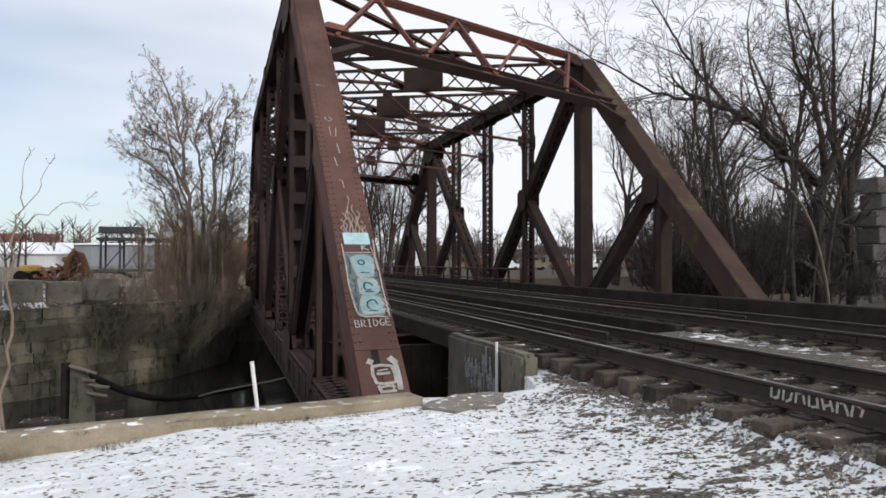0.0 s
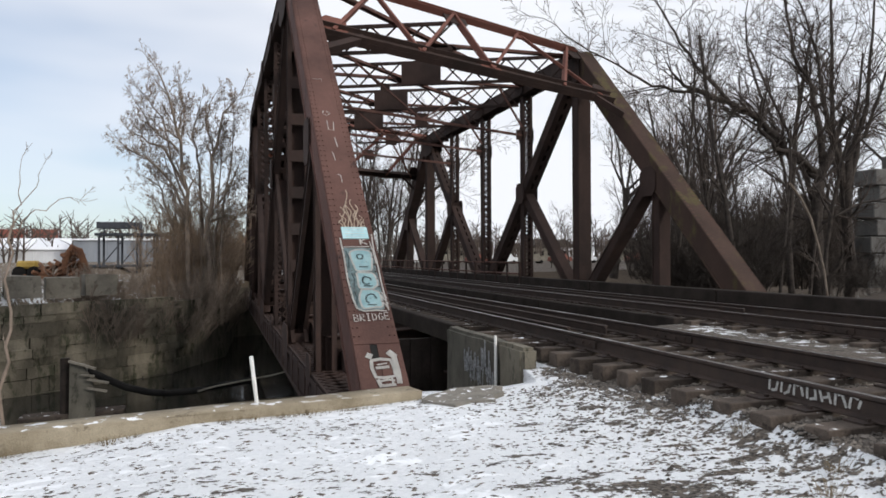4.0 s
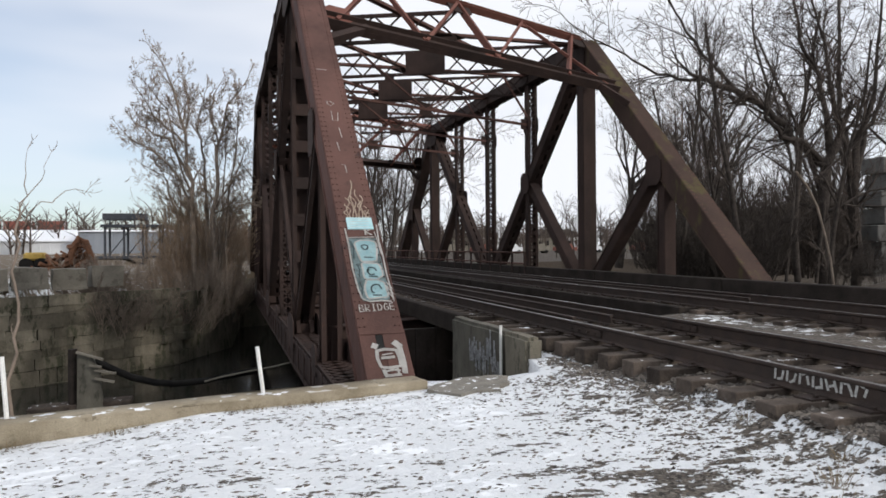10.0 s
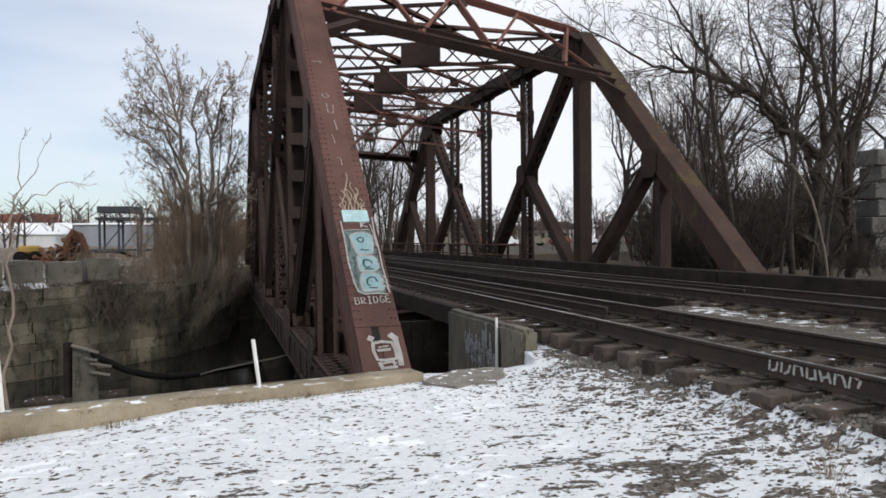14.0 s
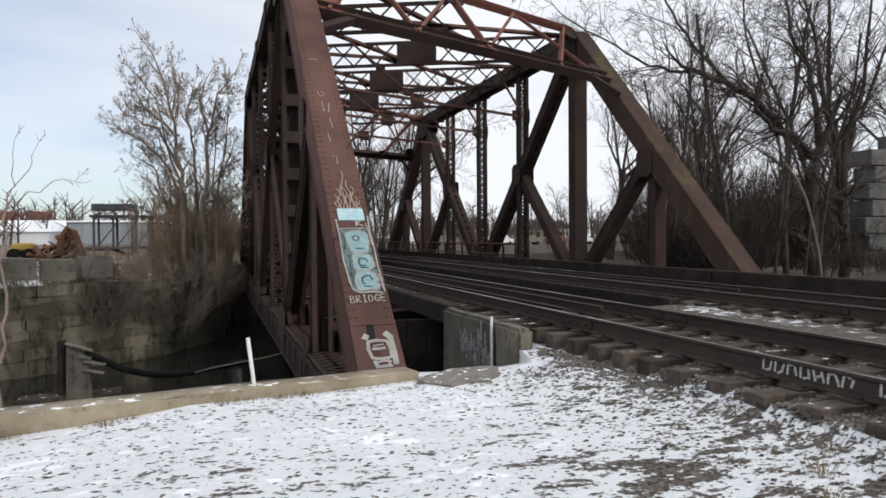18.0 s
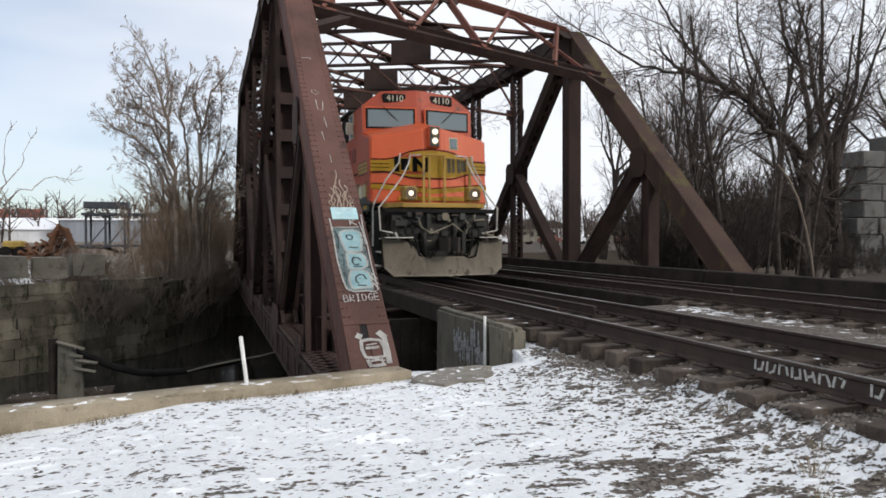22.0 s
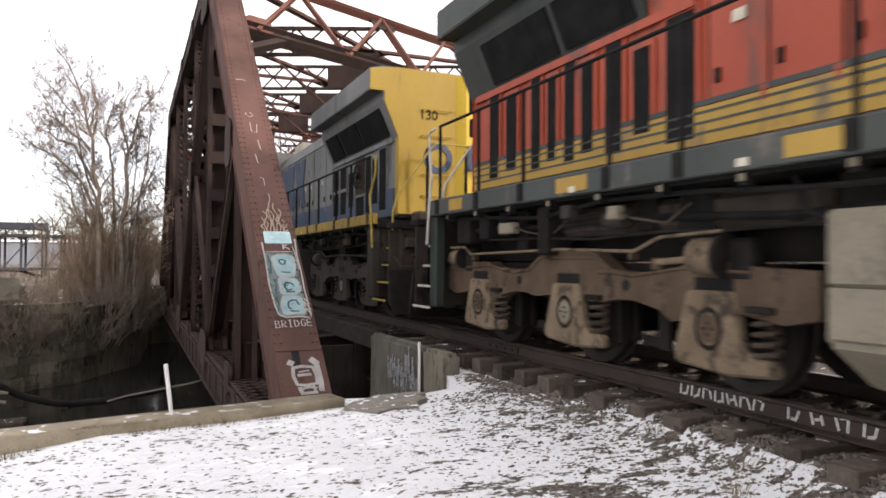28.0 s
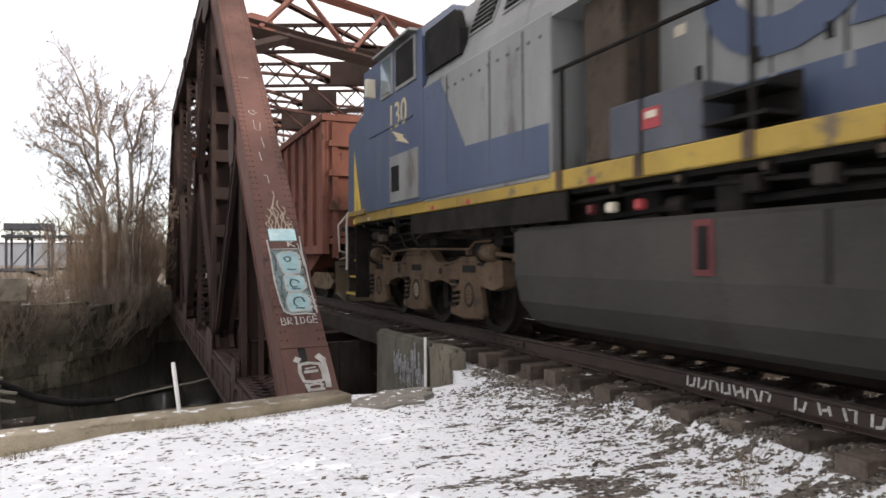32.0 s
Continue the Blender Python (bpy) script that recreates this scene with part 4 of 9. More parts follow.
foot = (([(0.4, -0.13), (0.42, 0.0), (0.4, 0.13), (0.28, 0.16), (0.14, 0.15), (0.12, 0.0), (0.14, -0.1), (0.28, -0.13), (0.4, -0.12)], 0.032), ([(0.5, -0.17), (0.46, -0.1)], 0.06), ([(0.52, 0.2), (0.46, 0.13)], 0.09), ([(0.46, 0.19), (0.2, 0.2), (0.02, 0.19)], 0.05),
        ([(0.28, -0.08), (0.29, 0.1)], 0.03), ([(0.33, -0.06), (0.35, 0.08)], 0.014), ([(0.1, -0.08), (0.05, -0.07), (-0.02, -0.05)], 0.035), ([(0.07, -0.05), (0.09, 0.05), (0.07, 0.14)], 0.02), ([(0.0, -0.04), (0.01, 0.14)], 0.03), ([(0.12, 0.1), (0.0, 0.11)], 0.02))
for pts, w in foot:
    stroke("graffiti_stroke", pts, w * 1.45, CHALK, "rough white spray paint mark at the post's foot", "post graffiti", 0.37)

# hand-painted capitals, each a few strokes in a unit cell (across, up)
CAPITALS = {
    "B": ([(0, 0), (0, 1), (0.7, 0.9), (0.75, 0.65), (0.1, 0.5), (0.85, 0.35), (0.8, 0.05), (0, 0)],),
    "R": ([(0, 0), (0, 1), (0.75, 0.9), (0.75, 0.6), (0.05, 0.5), (0.85, 0)],),
    "I": ([(0.4, 0), (0.4, 1)], [(0.1, 0), (0.75, 0)], [(0.1, 1), (0.7, 1)]),
    "D": ([(0, 0), (0, 1), (0.6, 0.85), (0.85, 0.5), (0.6, 0.1), (0, 0)],),
    "G": ([(0.85, 0.85), (0.4, 1), (0.05, 0.6), (0.1, 0.15), (0.5, 0), (0.85, 0.15), (0.85, 0.45), (0.5, 0.45)],),
    "E": ([(0.85, 1), (0, 0.95), (0, 0), (0.9, 0.02)], [(0, 0.5), (0.75, 0.52)]),
    "K": ([(0.05, 0), (0.1, 1)], [(0.9, 1), (0.15, 0.45), (0.95, 0)])}


def post_word(body, u, v, wide, high, pitch, w, rise=0.0):
    """A word painted across the post, its lower left corner at (u, v)."""
    for i, ch in enumerate(body):
        for line in CAPITALS[ch]:
            stroke("graffiti_letter", [(u + rise * i + high * q, v + pitch * i + wide * p) for p, q in line], w, CHALK, "white hand-painted letter on the end post", "post graffiti", 0.353)


post_word("BRIDGE", 1.09, -0.235, 0.068, 0.125, 0.086, 0.015, 0.004)
post_word("K", 2.63, 0.07, 0.11, 0.14, 0.1, 0.026)
# foot of the post: splice strip, doubled plates and the slot between them
# the slot is a black plate, its inner shade given as colour
for nm, u0, u1, v0, v1, lift, mt in (("splice_strip", 0.68, 0.74, -0.31, 0.31, 0.362, STEEL), ("foot_plate", -0.1, 0.68, -0.31, -0.1, 0.352, STEEL), ("foot_plate", -0.1, 0.68, 0.0, 0.31, 0.352, STEEL), ("slot", 0.44, 0.68, -0.1, 0.0, 0.342, BLACK_HOLE)):
    bm = bmesh.new()
    box(bm, on_post((u0 + u1) / 2, (v0 + v1) / 2, lift), (v1 - v0, 0.012, u1 - u0), FM)
    part(nm, bm, mt, post_left)
bm = bmesh.new()
box(bm, (XL, YL - 0.5, -2.05), (0.9, 0.9, 0.12))
box(bm, (XL, YL - 0.5, -1.97), (0.6, 0.6, 0.1))
part("bearing_shoe", bm, STEEL_DARK, bridge)

PALE_MARK = mat("worn_grey_paint_mark", (0.3, 0.3, 0.29), (0.52, 0.52, 0.5), 30, 0.8, 0, 0.1, 60)
# pale paint marks along the near rail's web
br = random.Random(5)
for y0, y1, n in ((5.08, 4.1, 7), (3.93, 3.1, 4)):
    for i in range(n):
        y = y0 + (y1 - y0) * (i + 0.3) / n
        x = T1 - 0.753 - 0.0135
        for dy, dz, h, a in ((0.0, -0.085, 0.11, br.uniform(-0.4, 0.4)), (-0.05, br.choice((-0.04, -0.09, -0.13)), 0.03, br.uniform(-0.5, 0.5)), (-0.085, -0.09, br.uniform(0.06, 0.11), br.uniform(-0.4, 0.4))):
            bm = bmesh.new()
            box(bm, (x, y + dy, dz), (0.006, 0.022 if h > 0.05 else 0.055, h * 0.95 if h > 0.05 else 0.022), Matrix.Rotation(a, 3, "X"))
            solo("paint_mark", bm, PALE_MARK, "pale paint mark on the rail web", "graffiti", "paint marks on the rail")

# ---------------------------------------------------------------- train
# Same orange twice: darker for the shaded sides, brighter for the lit front.
ORANGE = mat("faded_shaded_orange_paint", (0.25, 0.042, 0.019), (0.37, 0.061, 0.025), 0.55, 0.5, 0, 0.06, 25, (0.15, 0.05, 0.035), 0.57, 4.0)
ORANGE_FRONT = mat("lit_orange_paint", (0.47, 0.075, 0.021), (0.56, 0.098, 0.027), 0.9, 0.45, 0, 0.03, 25, (0.4, 0.07, 0.03), 0.63, 2.5)
LOCO_YELLOW = mat("dull_yellow_paint", (0.29, 0.175, 0.031), (0.385, 0.24, 0.041), 0.8, 0.55, 0, 0.05, 25, (0.17, 0.12, 0.06), 0.56, 3.0)
# Band yellow with the front's light put into its colour.
FRONT_YELLOW = mat("lit_yellow_paint", (0.55, 0.34, 0.02), (0.62, 0.4, 0.03), 1.2, 0.5, 0, 0.03, 25, (0.38, 0.24, 0.04), 0.62, 2.0)
LOCO_GREY = mat("dark_grey_green_paint", (0.028, 0.034, 0.031), (0.05, 0.057, 0.052), 1.0, 0.6, 0, 0.06, 30, (0.1, 0.09, 0.075), 0.6, 2.0)
HOOD_GREY = mat("dusty_light_grey_paint", (0.11, 0.118, 0.12), (0.198, 0.205, 0.203), 0.5, 0.6, 0, 0.06, 25, (0.08, 0.075, 0.07), 0.55, 4.0)
HOOD_BLUE = mat("chalky_blue_paint", (0.028, 0.044, 0.086), (0.05, 0.073, 0.124), 0.6, 0.55, 0, 0.05, 25, (0.07, 0.075, 0.09), 0.56, 4.0)
BRIGHT_YELLOW = mat("bright_yellow_paint", (0.55, 0.37, 0.025), (0.64, 0.44, 0.04), 0.8, 0.5, 0, 0.04, 25, (0.36, 0.25, 0.05), 0.6, 3.0)
SILL_YELLOW = mat("grimy_yellow_sill_paint", (0.2, 0.13, 0.026), (0.33, 0.225, 0.038), 0.8, 0.6, 0, 0.05, 25, (0.1, 0.075, 0.045), 0.57, 1.0)
BLACK = mat("grimy_black_steel", (0.0095, 0.0095, 0.0095), (0.02, 0.019, 0.018), 2.0, 0.75, 0, 0.2, 30)
GRIME = mat("oily_dark_equipment", (0.0095, 0.009, 0.0084), (0.022, 0.0195, 0.0175), 3.0, 0.75, 0, 0.3, 40, (0.04, 0.032, 0.026), 0.65, 1.5)
STEP_DARK = mat("dark_green_black_paint", (0.01, 0.0145, 0.013), (0.02, 0.026, 0.0235), 1.5, 0.6, 0, 0.1, 30, (0.04, 0.036, 0.03), 0.6, 2.0)
SCREEN = mat("dark_intake_screen", (0.0085, 0.009, 0.0095), (0.018, 0.0175, 0.017), 3.0, 0.8, 0, 0.1, 60)
TRUCK = mat("dusty_brown_truck_steel", (0.105, 0.078, 0.052), (0.175, 0.134, 0.092), 2.2, 0.85, 0, 0.4, 40, (0.04, 0.031, 0.024), 0.53, 1.5)
TRUCK_FRAME = mat("reddish_brown_cast_steel", (0.053, 0.037, 0.025), (0.1, 0.07, 0.047), 1.6, 0.85, 0, 0.35, 40, (0.03, 0.024, 0.02), 0.56, 1.5)
TRUCK_DARK = mat("sooty_brown_truck_steel", (0.036, 0.028, 0.022), (0.072, 0.056, 0.044), 1.2, 0.85, 0, 0.3, 40, (0.03, 0.025, 0.02), 0.55, 1.5)
OCHRE = mat("grimy_ochre_paint", (0.2, 0.125, 0.025), (0.3, 0.19, 0.035), 2.0, 0.6, 0, 0.06, 30, (0.09, 0.06, 0.025), 0.57, 1.5)
# End wall's dusty yellow, darkened for its facing; the angled panel stays lit.
GOLD = mat("dusty_shaded_gold_paint", (0.28, 0.18, 0.018), (0.36, 0.24, 0.025), 0.8, 0.55, 0, 0.05, 25, (0.18, 0.12, 0.03), 0.58, 3.0)
TRUCK_GREY = mat("grimy_grey_truck_steel", (0.025, 0.0215, 0.0188), (0.05, 0.043, 0.0375), 1.2, 0.85, 0, 0.3, 40, (0.03, 0.026, 0.022), 0.55, 1.5)
TANK_GREY = mat("dusty_tan_tank_steel", (0.12, 0.104, 0.076), (0.215, 0.19, 0.143), 0.6, 0.75, 0, 0.12, 30, (0.06, 0.052, 0.042), 0.53, 1.4)
TANK_DARK = mat("grimy_grey_tank_steel", (0.024, 0.0236, 0.0216), (0.045, 0.0435, 0.039), 0.5, 0.75, 0, 0.1, 30, (0.03, 0.028, 0.025), 0.56, 1.0)
PLOW = mat("scuffed_grey_plow", (0.19, 0.162, 0.125), (0.3, 0.262, 0.208), 1.0, 0.7, 0, 0.15, 30, (0.06, 0.05, 0.04), 0.57, 1.5)
WHEEL = mat("worn_wheel_steel", (0.015, 0.0125, 0.011), (0.032, 0.027, 0.023), 3.0, 0.6, 0.4, 0.1, 40)
HOPPER = mat("rusty_red_hopper_paint", (0.12, 0.045, 0.032), (0.195, 0.076, 0.052), 1.0, 0.85, 0, 0.25, 30, (0.055, 0.03, 0.025), 0.55, 2.5)
RED = mat("dark_red_paint", (0.075, 0.012, 0.014), (0.1, 0.017, 0.018), 2, 0.6, 0, 0.05, 30)
LABEL_RED = mat("red_label", (0.26, 0.03, 0.035), (0.32, 0.04, 0.045), 2, 0.6, 0, 0.0, 30)
PALE = mat("pale_worn_paint", (0.42, 0.39, 0.31), (0.56, 0.52, 0.43), 2, 0.7, 0, 0.05, 30)
CREAM = mat("cream_worn_paint", (0.36, 0.31, 0.2), (0.45, 0.4, 0.27), 1.5, 0.65, 0, 0.05, 30, (0.22, 0.18, 0.11), 0.58, 2.0)
GRAB = mat("pale_handrail_paint", (0.36, 0.345, 0.31), (0.52, 0.5, 0.45), 4, 0.5, 0, 0.0, 30)
GRAB_YELLOW = mat("yellow_handrail_paint", (0.25, 0.18, 0.03), (0.36, 0.26, 0.045), 4, 0.5, 0, 0.0, 30)
FADED = mat("faded_dark_lettering", (0.07, 0.034, 0.03), (0.12, 0.048, 0.038), 3.0, 0.6, 0, 0.03, 30)
SLATE = mat("slate_blue_grey_paint", (0.038, 0.044, 0.058), (0.066, 0.073, 0.088), 1.2, 0.65, 0, 0.06, 30, (0.05, 0.045, 0.042), 0.56, 2.0)
UNDER = mat("dust_brown_underframe", (0.022, 0.018, 0.015), (0.05, 0.04, 0.033), 1.6, 0.85, 0, 0.25, 40, (0.014, 0.012, 0.011), 0.55, 1.6, spec=0.2)
PILOT = mat("grimy_grey_green_pilot", (0.011, 0.0122, 0.0106), (0.028, 0.028, 0.0242), 3.0, 0.7, 0, 0.2, 40, (0.075, 0.06, 0.045), 0.62, 1.5)
LAMP_LIT = glow("lit_headlight", (1.0, 0.86, 0.66), 1.8)
LAMP_DARK = mat("unlit_headlight_glass", (0.35, 0.35, 0.34), (0.5, 0.5, 0.48), 5, 0.2, 0, 0, 30)

# dry soot and dust: hardly any sheen
for m in (BLACK, GRIME, SCREEN, TRUCK, TRUCK_FRAME, TRUCK_DARK, TRUCK_GREY, TANK_DARK):
    m.node_tree.nodes["Principled BSDF"].inputs["Specular IOR Level"].default_value = 0.06 if m in (BLACK, GRIME, SCREEN) else 0.16


def glass_mat():
    m = bpy.data.materials.new("sky_toned_cab_glass")
    m.use_nodes = True
    b = m.node_tree.nodes["Principled BSDF"]
    # base colour lifted to a blue-grey that stands for reflected sky
    b.inputs["Base Color"].default_value = (0.1, 0.14, 0.155, 1)
    b.inputs["Roughness"].default_value = 0.06
    b.inputs["Specular IOR Level"].default_value = 1.0
    return m


GLASS = glass_mat()
STEP_PALE = mat("worn_greyish_yellow_paint", (0.13, 0.11, 0.07), (0.22, 0.19, 0.12), 3, 0.6, 0, 0.03, 25, (0.3, 0.22, 0.07), 0.6)


def plate(bm, x, y0, y1, z0, z1, t=0.012):
    """A thin panel proud of a side at x (outer face towards x's sign)."""
    s = 1 if x > 0 else -1
    box(bm, (x + s * t / 2, (y0 + y1) / 2, (z0 + z1) / 2), (t, abs(y1 - y0), abs(z1 - z0)))


def text_part(name, body, size, m, material, parent, label):
    cu = bpy.data.curves.new(name, "FONT")
    cu.body, cu.size, cu.extrude, cu.align_x, cu.align_y = body, size, 0.004, "CENTER", "CENTER"
    tmp = bpy.data.objects.new(name, cu)
    scene.collection.objects.link(tmp)
    dg = bpy.context.evaluated_depsgraph_get()
    me = bpy.data.meshes.new_from_object(tmp.evaluated_get(dg))
    bpy.data.objects.remove(tmp)
    me.transform(m)
    me.materials.clear()
    me.materials.append(material)
    ob = new(name, me)
    ob.parent = parent
    ob["label"] = label
    return ob


LEFT_FACE = Matrix(((0, 0, -1), (-1, 0, 0), (0, 1, 0))).to_4x4()     # text read from the side of -x
FRONT_FACE = Matrix(((1, 0, 0), (0, 0, -1), (0, 1, 0))).to_4x4()     # text read from -y


def wheel_mesh():
    bm = bmesh.new()
    prof = [(0.0, 0.05), (0.14, 0.06), (0.2, 0.02), (0.4, 0.0), (0.44, 0.045), (0.535, 0.045), (0.535, -0.07), (0.56, -0.08), (0.56, -0.1), (0.44, -0.1), (0.4, -0.05), (0.0, -0.05)]
    n = 28
    rings = [[bm.verts.new((h, r * math.cos(6.2832 * i / n), r * math.sin(6.2832 * i / n))) for i in range(n)] for r, h in prof[1:-1]]
    for a, b in zip(rings, rings[1:]):
        for i in range(n):
            bm.faces.new((a[i], a[(i + 1) % n], b[(i + 1) % n], b[i]))
    bm.faces.new(rings[0]), bm.faces.new(rings[-1][::-1])
    for i in range(5):                       # drilled holes show as darker bosses
        a = i * 1.2566
        rod(bm, (0.0, 0.3 * math.cos(a), 0.3 * math.sin(a)), (0.03, 0.3 * math.cos(a), 0.3 * math.sin(a)), 0.05, 8)
    bmesh.ops.recalc_face_normals(bm, faces=bm.faces)
    return mesh_of("wheel", bm, WHEEL)


WHEEL_MESH = wheel_mesh()
CAR_WHEEL = WHEEL_MESH.copy()
CAR_WHEEL.transform(Matrix.Diagonal((1, 0.86, 0.86, 1)))
TURNING = []          # (wheel, forward sense)


def bx(name, c, size, material, parent, bv=0.0, label="", m=None):
    bm = bmesh.new()
    box(bm, c, size, m)
    if bv:
        bevel(bm, bv)
    return part(name, bm, material, parent, label)


def pl(name, x, y0, y1, z0, z1, material, parent, t=0.012, label=""):
    bm = bmesh.new()
    plate(bm, x, y0, y1, z0, z1, t)
    return part(name, bm, material, parent, label)


def rd(name, a, b, r, material, parent, n=10, label=""):
    bm = bmesh.new()
    rod(bm, a, b, r, n)
    return part(name, bm, material, parent, label)


def pp(name, pts, r, material, parent, label="", n=6):
    bm = bmesh.new()
    pipe(bm, pts, r, n)
    return part(name, bm, material, parent, label)


def sheet(name, pts, x, material, parent, t=0.008):
    """A flat shape of outline pts (y, z) proud of the side at x."""
    s = 1 if x > 0 else -1
    bm = bmesh.new()
    prism(bm, pts, "x", min(x, x + s * t), max(x, x + s * t))
    bmesh.ops.triangulate(bm, faces=[f for f in bm.faces if len(f.verts) > 4])
    return part(name, bm, material, parent)


def ring_shape(name, cy, cz, ry, rz, w, a0, a1, x, material, parent, axis="x"):
    """Part of a flat oval ring, from angle a0 to a1 in degrees."""
    bm = bmesh.new()
    n = 22
    pr = None
    t = 0.012 if x > 0 else -0.012
    for i in range(n + 1):
        a = math.radians(a0 + (a1 - a0) * i / n)
        q = []
        for k, d in ((1, 0), (1 - w, 0), (1 - w, t), (1, t)):
            u, v = cy + ry * k * math.cos(a), cz + rz * k * math.sin(a)
            q.append(bm.verts.new((x + d, u, v) if axis == "x" else (u, x + d, v)))
        if pr:
            for j in range(4):
                bm.faces.new((pr[j], q[j], q[(j + 1) % 4], pr[(j + 1) % 4]))
        pr = q
    bmesh.ops.recalc_face_normals(bm, faces=bm.faces)
    return part(name, bm, material, parent)


def truck(parent, axles, mt, sense, big_end, cast=None):
    """A three-axle truck: cast side frames with pedestal legs, journal boxes, springs, cylinders and wheels."""
    cast = cast or mt
    lo, hi = min(axles), max(axles)
    mid = sorted(axles)[1]
    for s in (-1, 1):
        x = s * 1.13
        xo = x + s * 0.09
        bm = bmesh.new()
        up = [(lo - 1.0, 0.76), (lo - 0.98, 1.04), (lo - 0.5, 1.06), (lo - 0.2, 1.1), (lo + 0.25, 1.1), (lo + 0.42, 1.03), (lo + 0.95, 1.0), (mid - 0.78, 1.03), (mid - 0.52, 1.19), (mid - 0.3, 1.22)]
        dn = [(lo - 0.98, 0.7), (lo - 0.7, 0.64), (lo - 0.3, 0.7), (lo + 0.27, 0.62), (lo + 0.45, 0.58), (lo + 0.62, 0.68), (lo + 0.95, 0.74), (mid - 0.85, 0.74), (mid - 0.62, 0.7), (mid - 0.25, 0.74)]
        mir = lambda pts: [(2 * mid - y, z) for y, z in pts]
        out = up + mir(up)[::-1] + mir(dn) + dn[::-1]
        prism(bm, out, "x", x - 0.09, x + 0.09)
        bmesh.ops.triangulate(bm, faces=[f for f in bm.faces if len(f.verts) > 4])
        fr = part("side_frame", bm, cast, parent, "cast side frame of a truck caked with dust")
        pp("frame_rib", [(xo, lo - 0.4, 1.02), (xo, lo + 0.3, 1.05), (xo, lo + 0.95, 0.97), (xo, mid - 0.75, 1.0), (xo, mid - 0.5, 1.14), (xo, mid + 0.5, 1.14), (xo, mid + 0.75, 1.0), (xo, hi - 0.95, 0.97), (xo, hi - 0.3, 1.05), (xo, hi + 0.4, 1.02)], 0.018, cast, fr)
        for y in (lo + 1.05, hi - 1.05):
            # black disc on the frame paints the shade of a hole
            rd("frame_hole", (x, y, 0.88), (xo + s * 0.006, y, 0.88), 0.055, BLACK, fr, 12)
            bx("frame_bracket", (xo + s * 0.02, y + 0.3, 1.0), (0.06, 0.16, 0.05), cast, fr, 0.02)
        for y in axles:
            # pedestal leg: a tapered casting with a round cap in an arch
            bm = bmesh.new()
            prism(bm, [(y - 0.64, 0.24), (y - 0.64, 0.36), (y - 0.38, 0.39), (y - 0.31, 0.5), (y - 0.25, 0.87), (y + 0.25, 0.87), (y + 0.36, 0.5), (y + 0.42, 0.3), (y + 0.36, 0.24), (y - 0.2, 0.2)], "x", min(x, x + s * 0.115), max(x, x + s * 0.115))
            bevel(bm, 0.025)
            # black block paints the shade of the gap above the pedestal
            bx("pedestal_gap", (xo - s * 0.03, y - 0.04, 0.925), (0.08, 0.4, 0.1), BLACK, fr)
            jb = part("journal_box", bm, mt, fr)
            bm = bmesh.new()
            n = 20
            prof = [(-0.04, 0.185), (0.0, 0.18), (0.008, 0.17), (0.008, 0.14), (-0.03, 0.135)]
            rings = [[bm.verts.new((x + s * (0.115 + d), y + r * 0.85 * math.cos(6.2832 * i / n), 0.56 + r * math.sin(6.2832 * i / n))) for i in range(n)] for d, r in prof]
            for a, b in zip(rings, rings[1:]):
                for i in range(n):
                    bm.faces.new((a[i], a[(i + 1) % n], b[(i + 1) % n], b[i]))
            bm.faces.new(rings[-1])
            bmesh.ops.recalc_face_normals(bm, faces=bm.faces)
            part("bearing_rim", bm, GRIME, fr)
            rd("axle_cap", (x + s * 0.05, y, 0.56), (x + s * 0.12, y, 0.56), 0.115, cast if y != mid else TANK_GREY, fr, 16)
            for dy, dz in ((-0.06, 0), (0.06, 0), (0, 0.06), (0, -0.06)):
                rd("cap_bolt", (x + s * 0.11, y + dy * 0.8, 0.56 + dz * 0.8), (x + s * 0.13, y + dy * 0.8, 0.56 + dz * 0.8), 0.014, BLACK, fr, 6)
            for k in (-0.5,):
                bm = bmesh.new()
                hel = [(x + s * 0.02 + 0.1 * math.cos(a * 0.7), y + k + 0.1 * math.sin(a * 0.7), 0.4 + 0.034 * a) for a in range(0, 46)]
                hel = [(p[0], p[1], 0.36 + 0.4 * i / 45) for i, p in enumerate(hel)]
                pipe(bm, hel, 0.02, 5)
                part("coil_spring", bm, TRUCK_DARK, fr)
                bx("spring_seat", (x + s * 0.02, y + k, 0.74), (0.24, 0.26, 0.05), GRIME, fr, 0.01)
        # brake cylinders over the frame, a large one at the end towards the middle of the locomotive
        e, o = (lo, hi) if big_end < 0 else (hi, lo)
        d = 1 if o > e else -1
        xc = x + s * 0.09
        for y, r, dr in ((e, 0.155, d), (o + d * 0.62, 0.12, d)):
            bm = bmesh.new()
            rod(bm, (xc, y - dr * 0.17, 1.15), (xc, y + dr * 0.16, 1.15), r, 18)
            bevel(bm, 0.025)
            part("brake_cylinder", bm, mt, fr, smooth=True)
            rd("cylinder_flange", (xc, y - dr * 0.19, 1.15), (xc, y - dr * 0.15, 1.15), r + 0.028, GRIME, fr, 18)
            rd("cylinder_face", (xc, y + dr * 0.16, 1.15), (xc, y + dr * 0.185, 1.15), r * 0.55, cast, fr, 14)
            rd("push_rod", (xc, y + dr * 0.16, 1.13), (xc, y + dr * 0.62, 1.1), 0.03, mt, fr, 8)
            bx("rod_clevis", (xc - s * 0.02, y + dr * 0.64, 1.08), (0.07, 0.12, 0.12), cast, fr, 0.02)
            bx("cylinder_mount", (x + s * 0.02, y - dr * 0.3, 1.12), (0.16, 0.24, 0.34), GRIME, fr, 0.03)
        xp = xo + s * 0.075
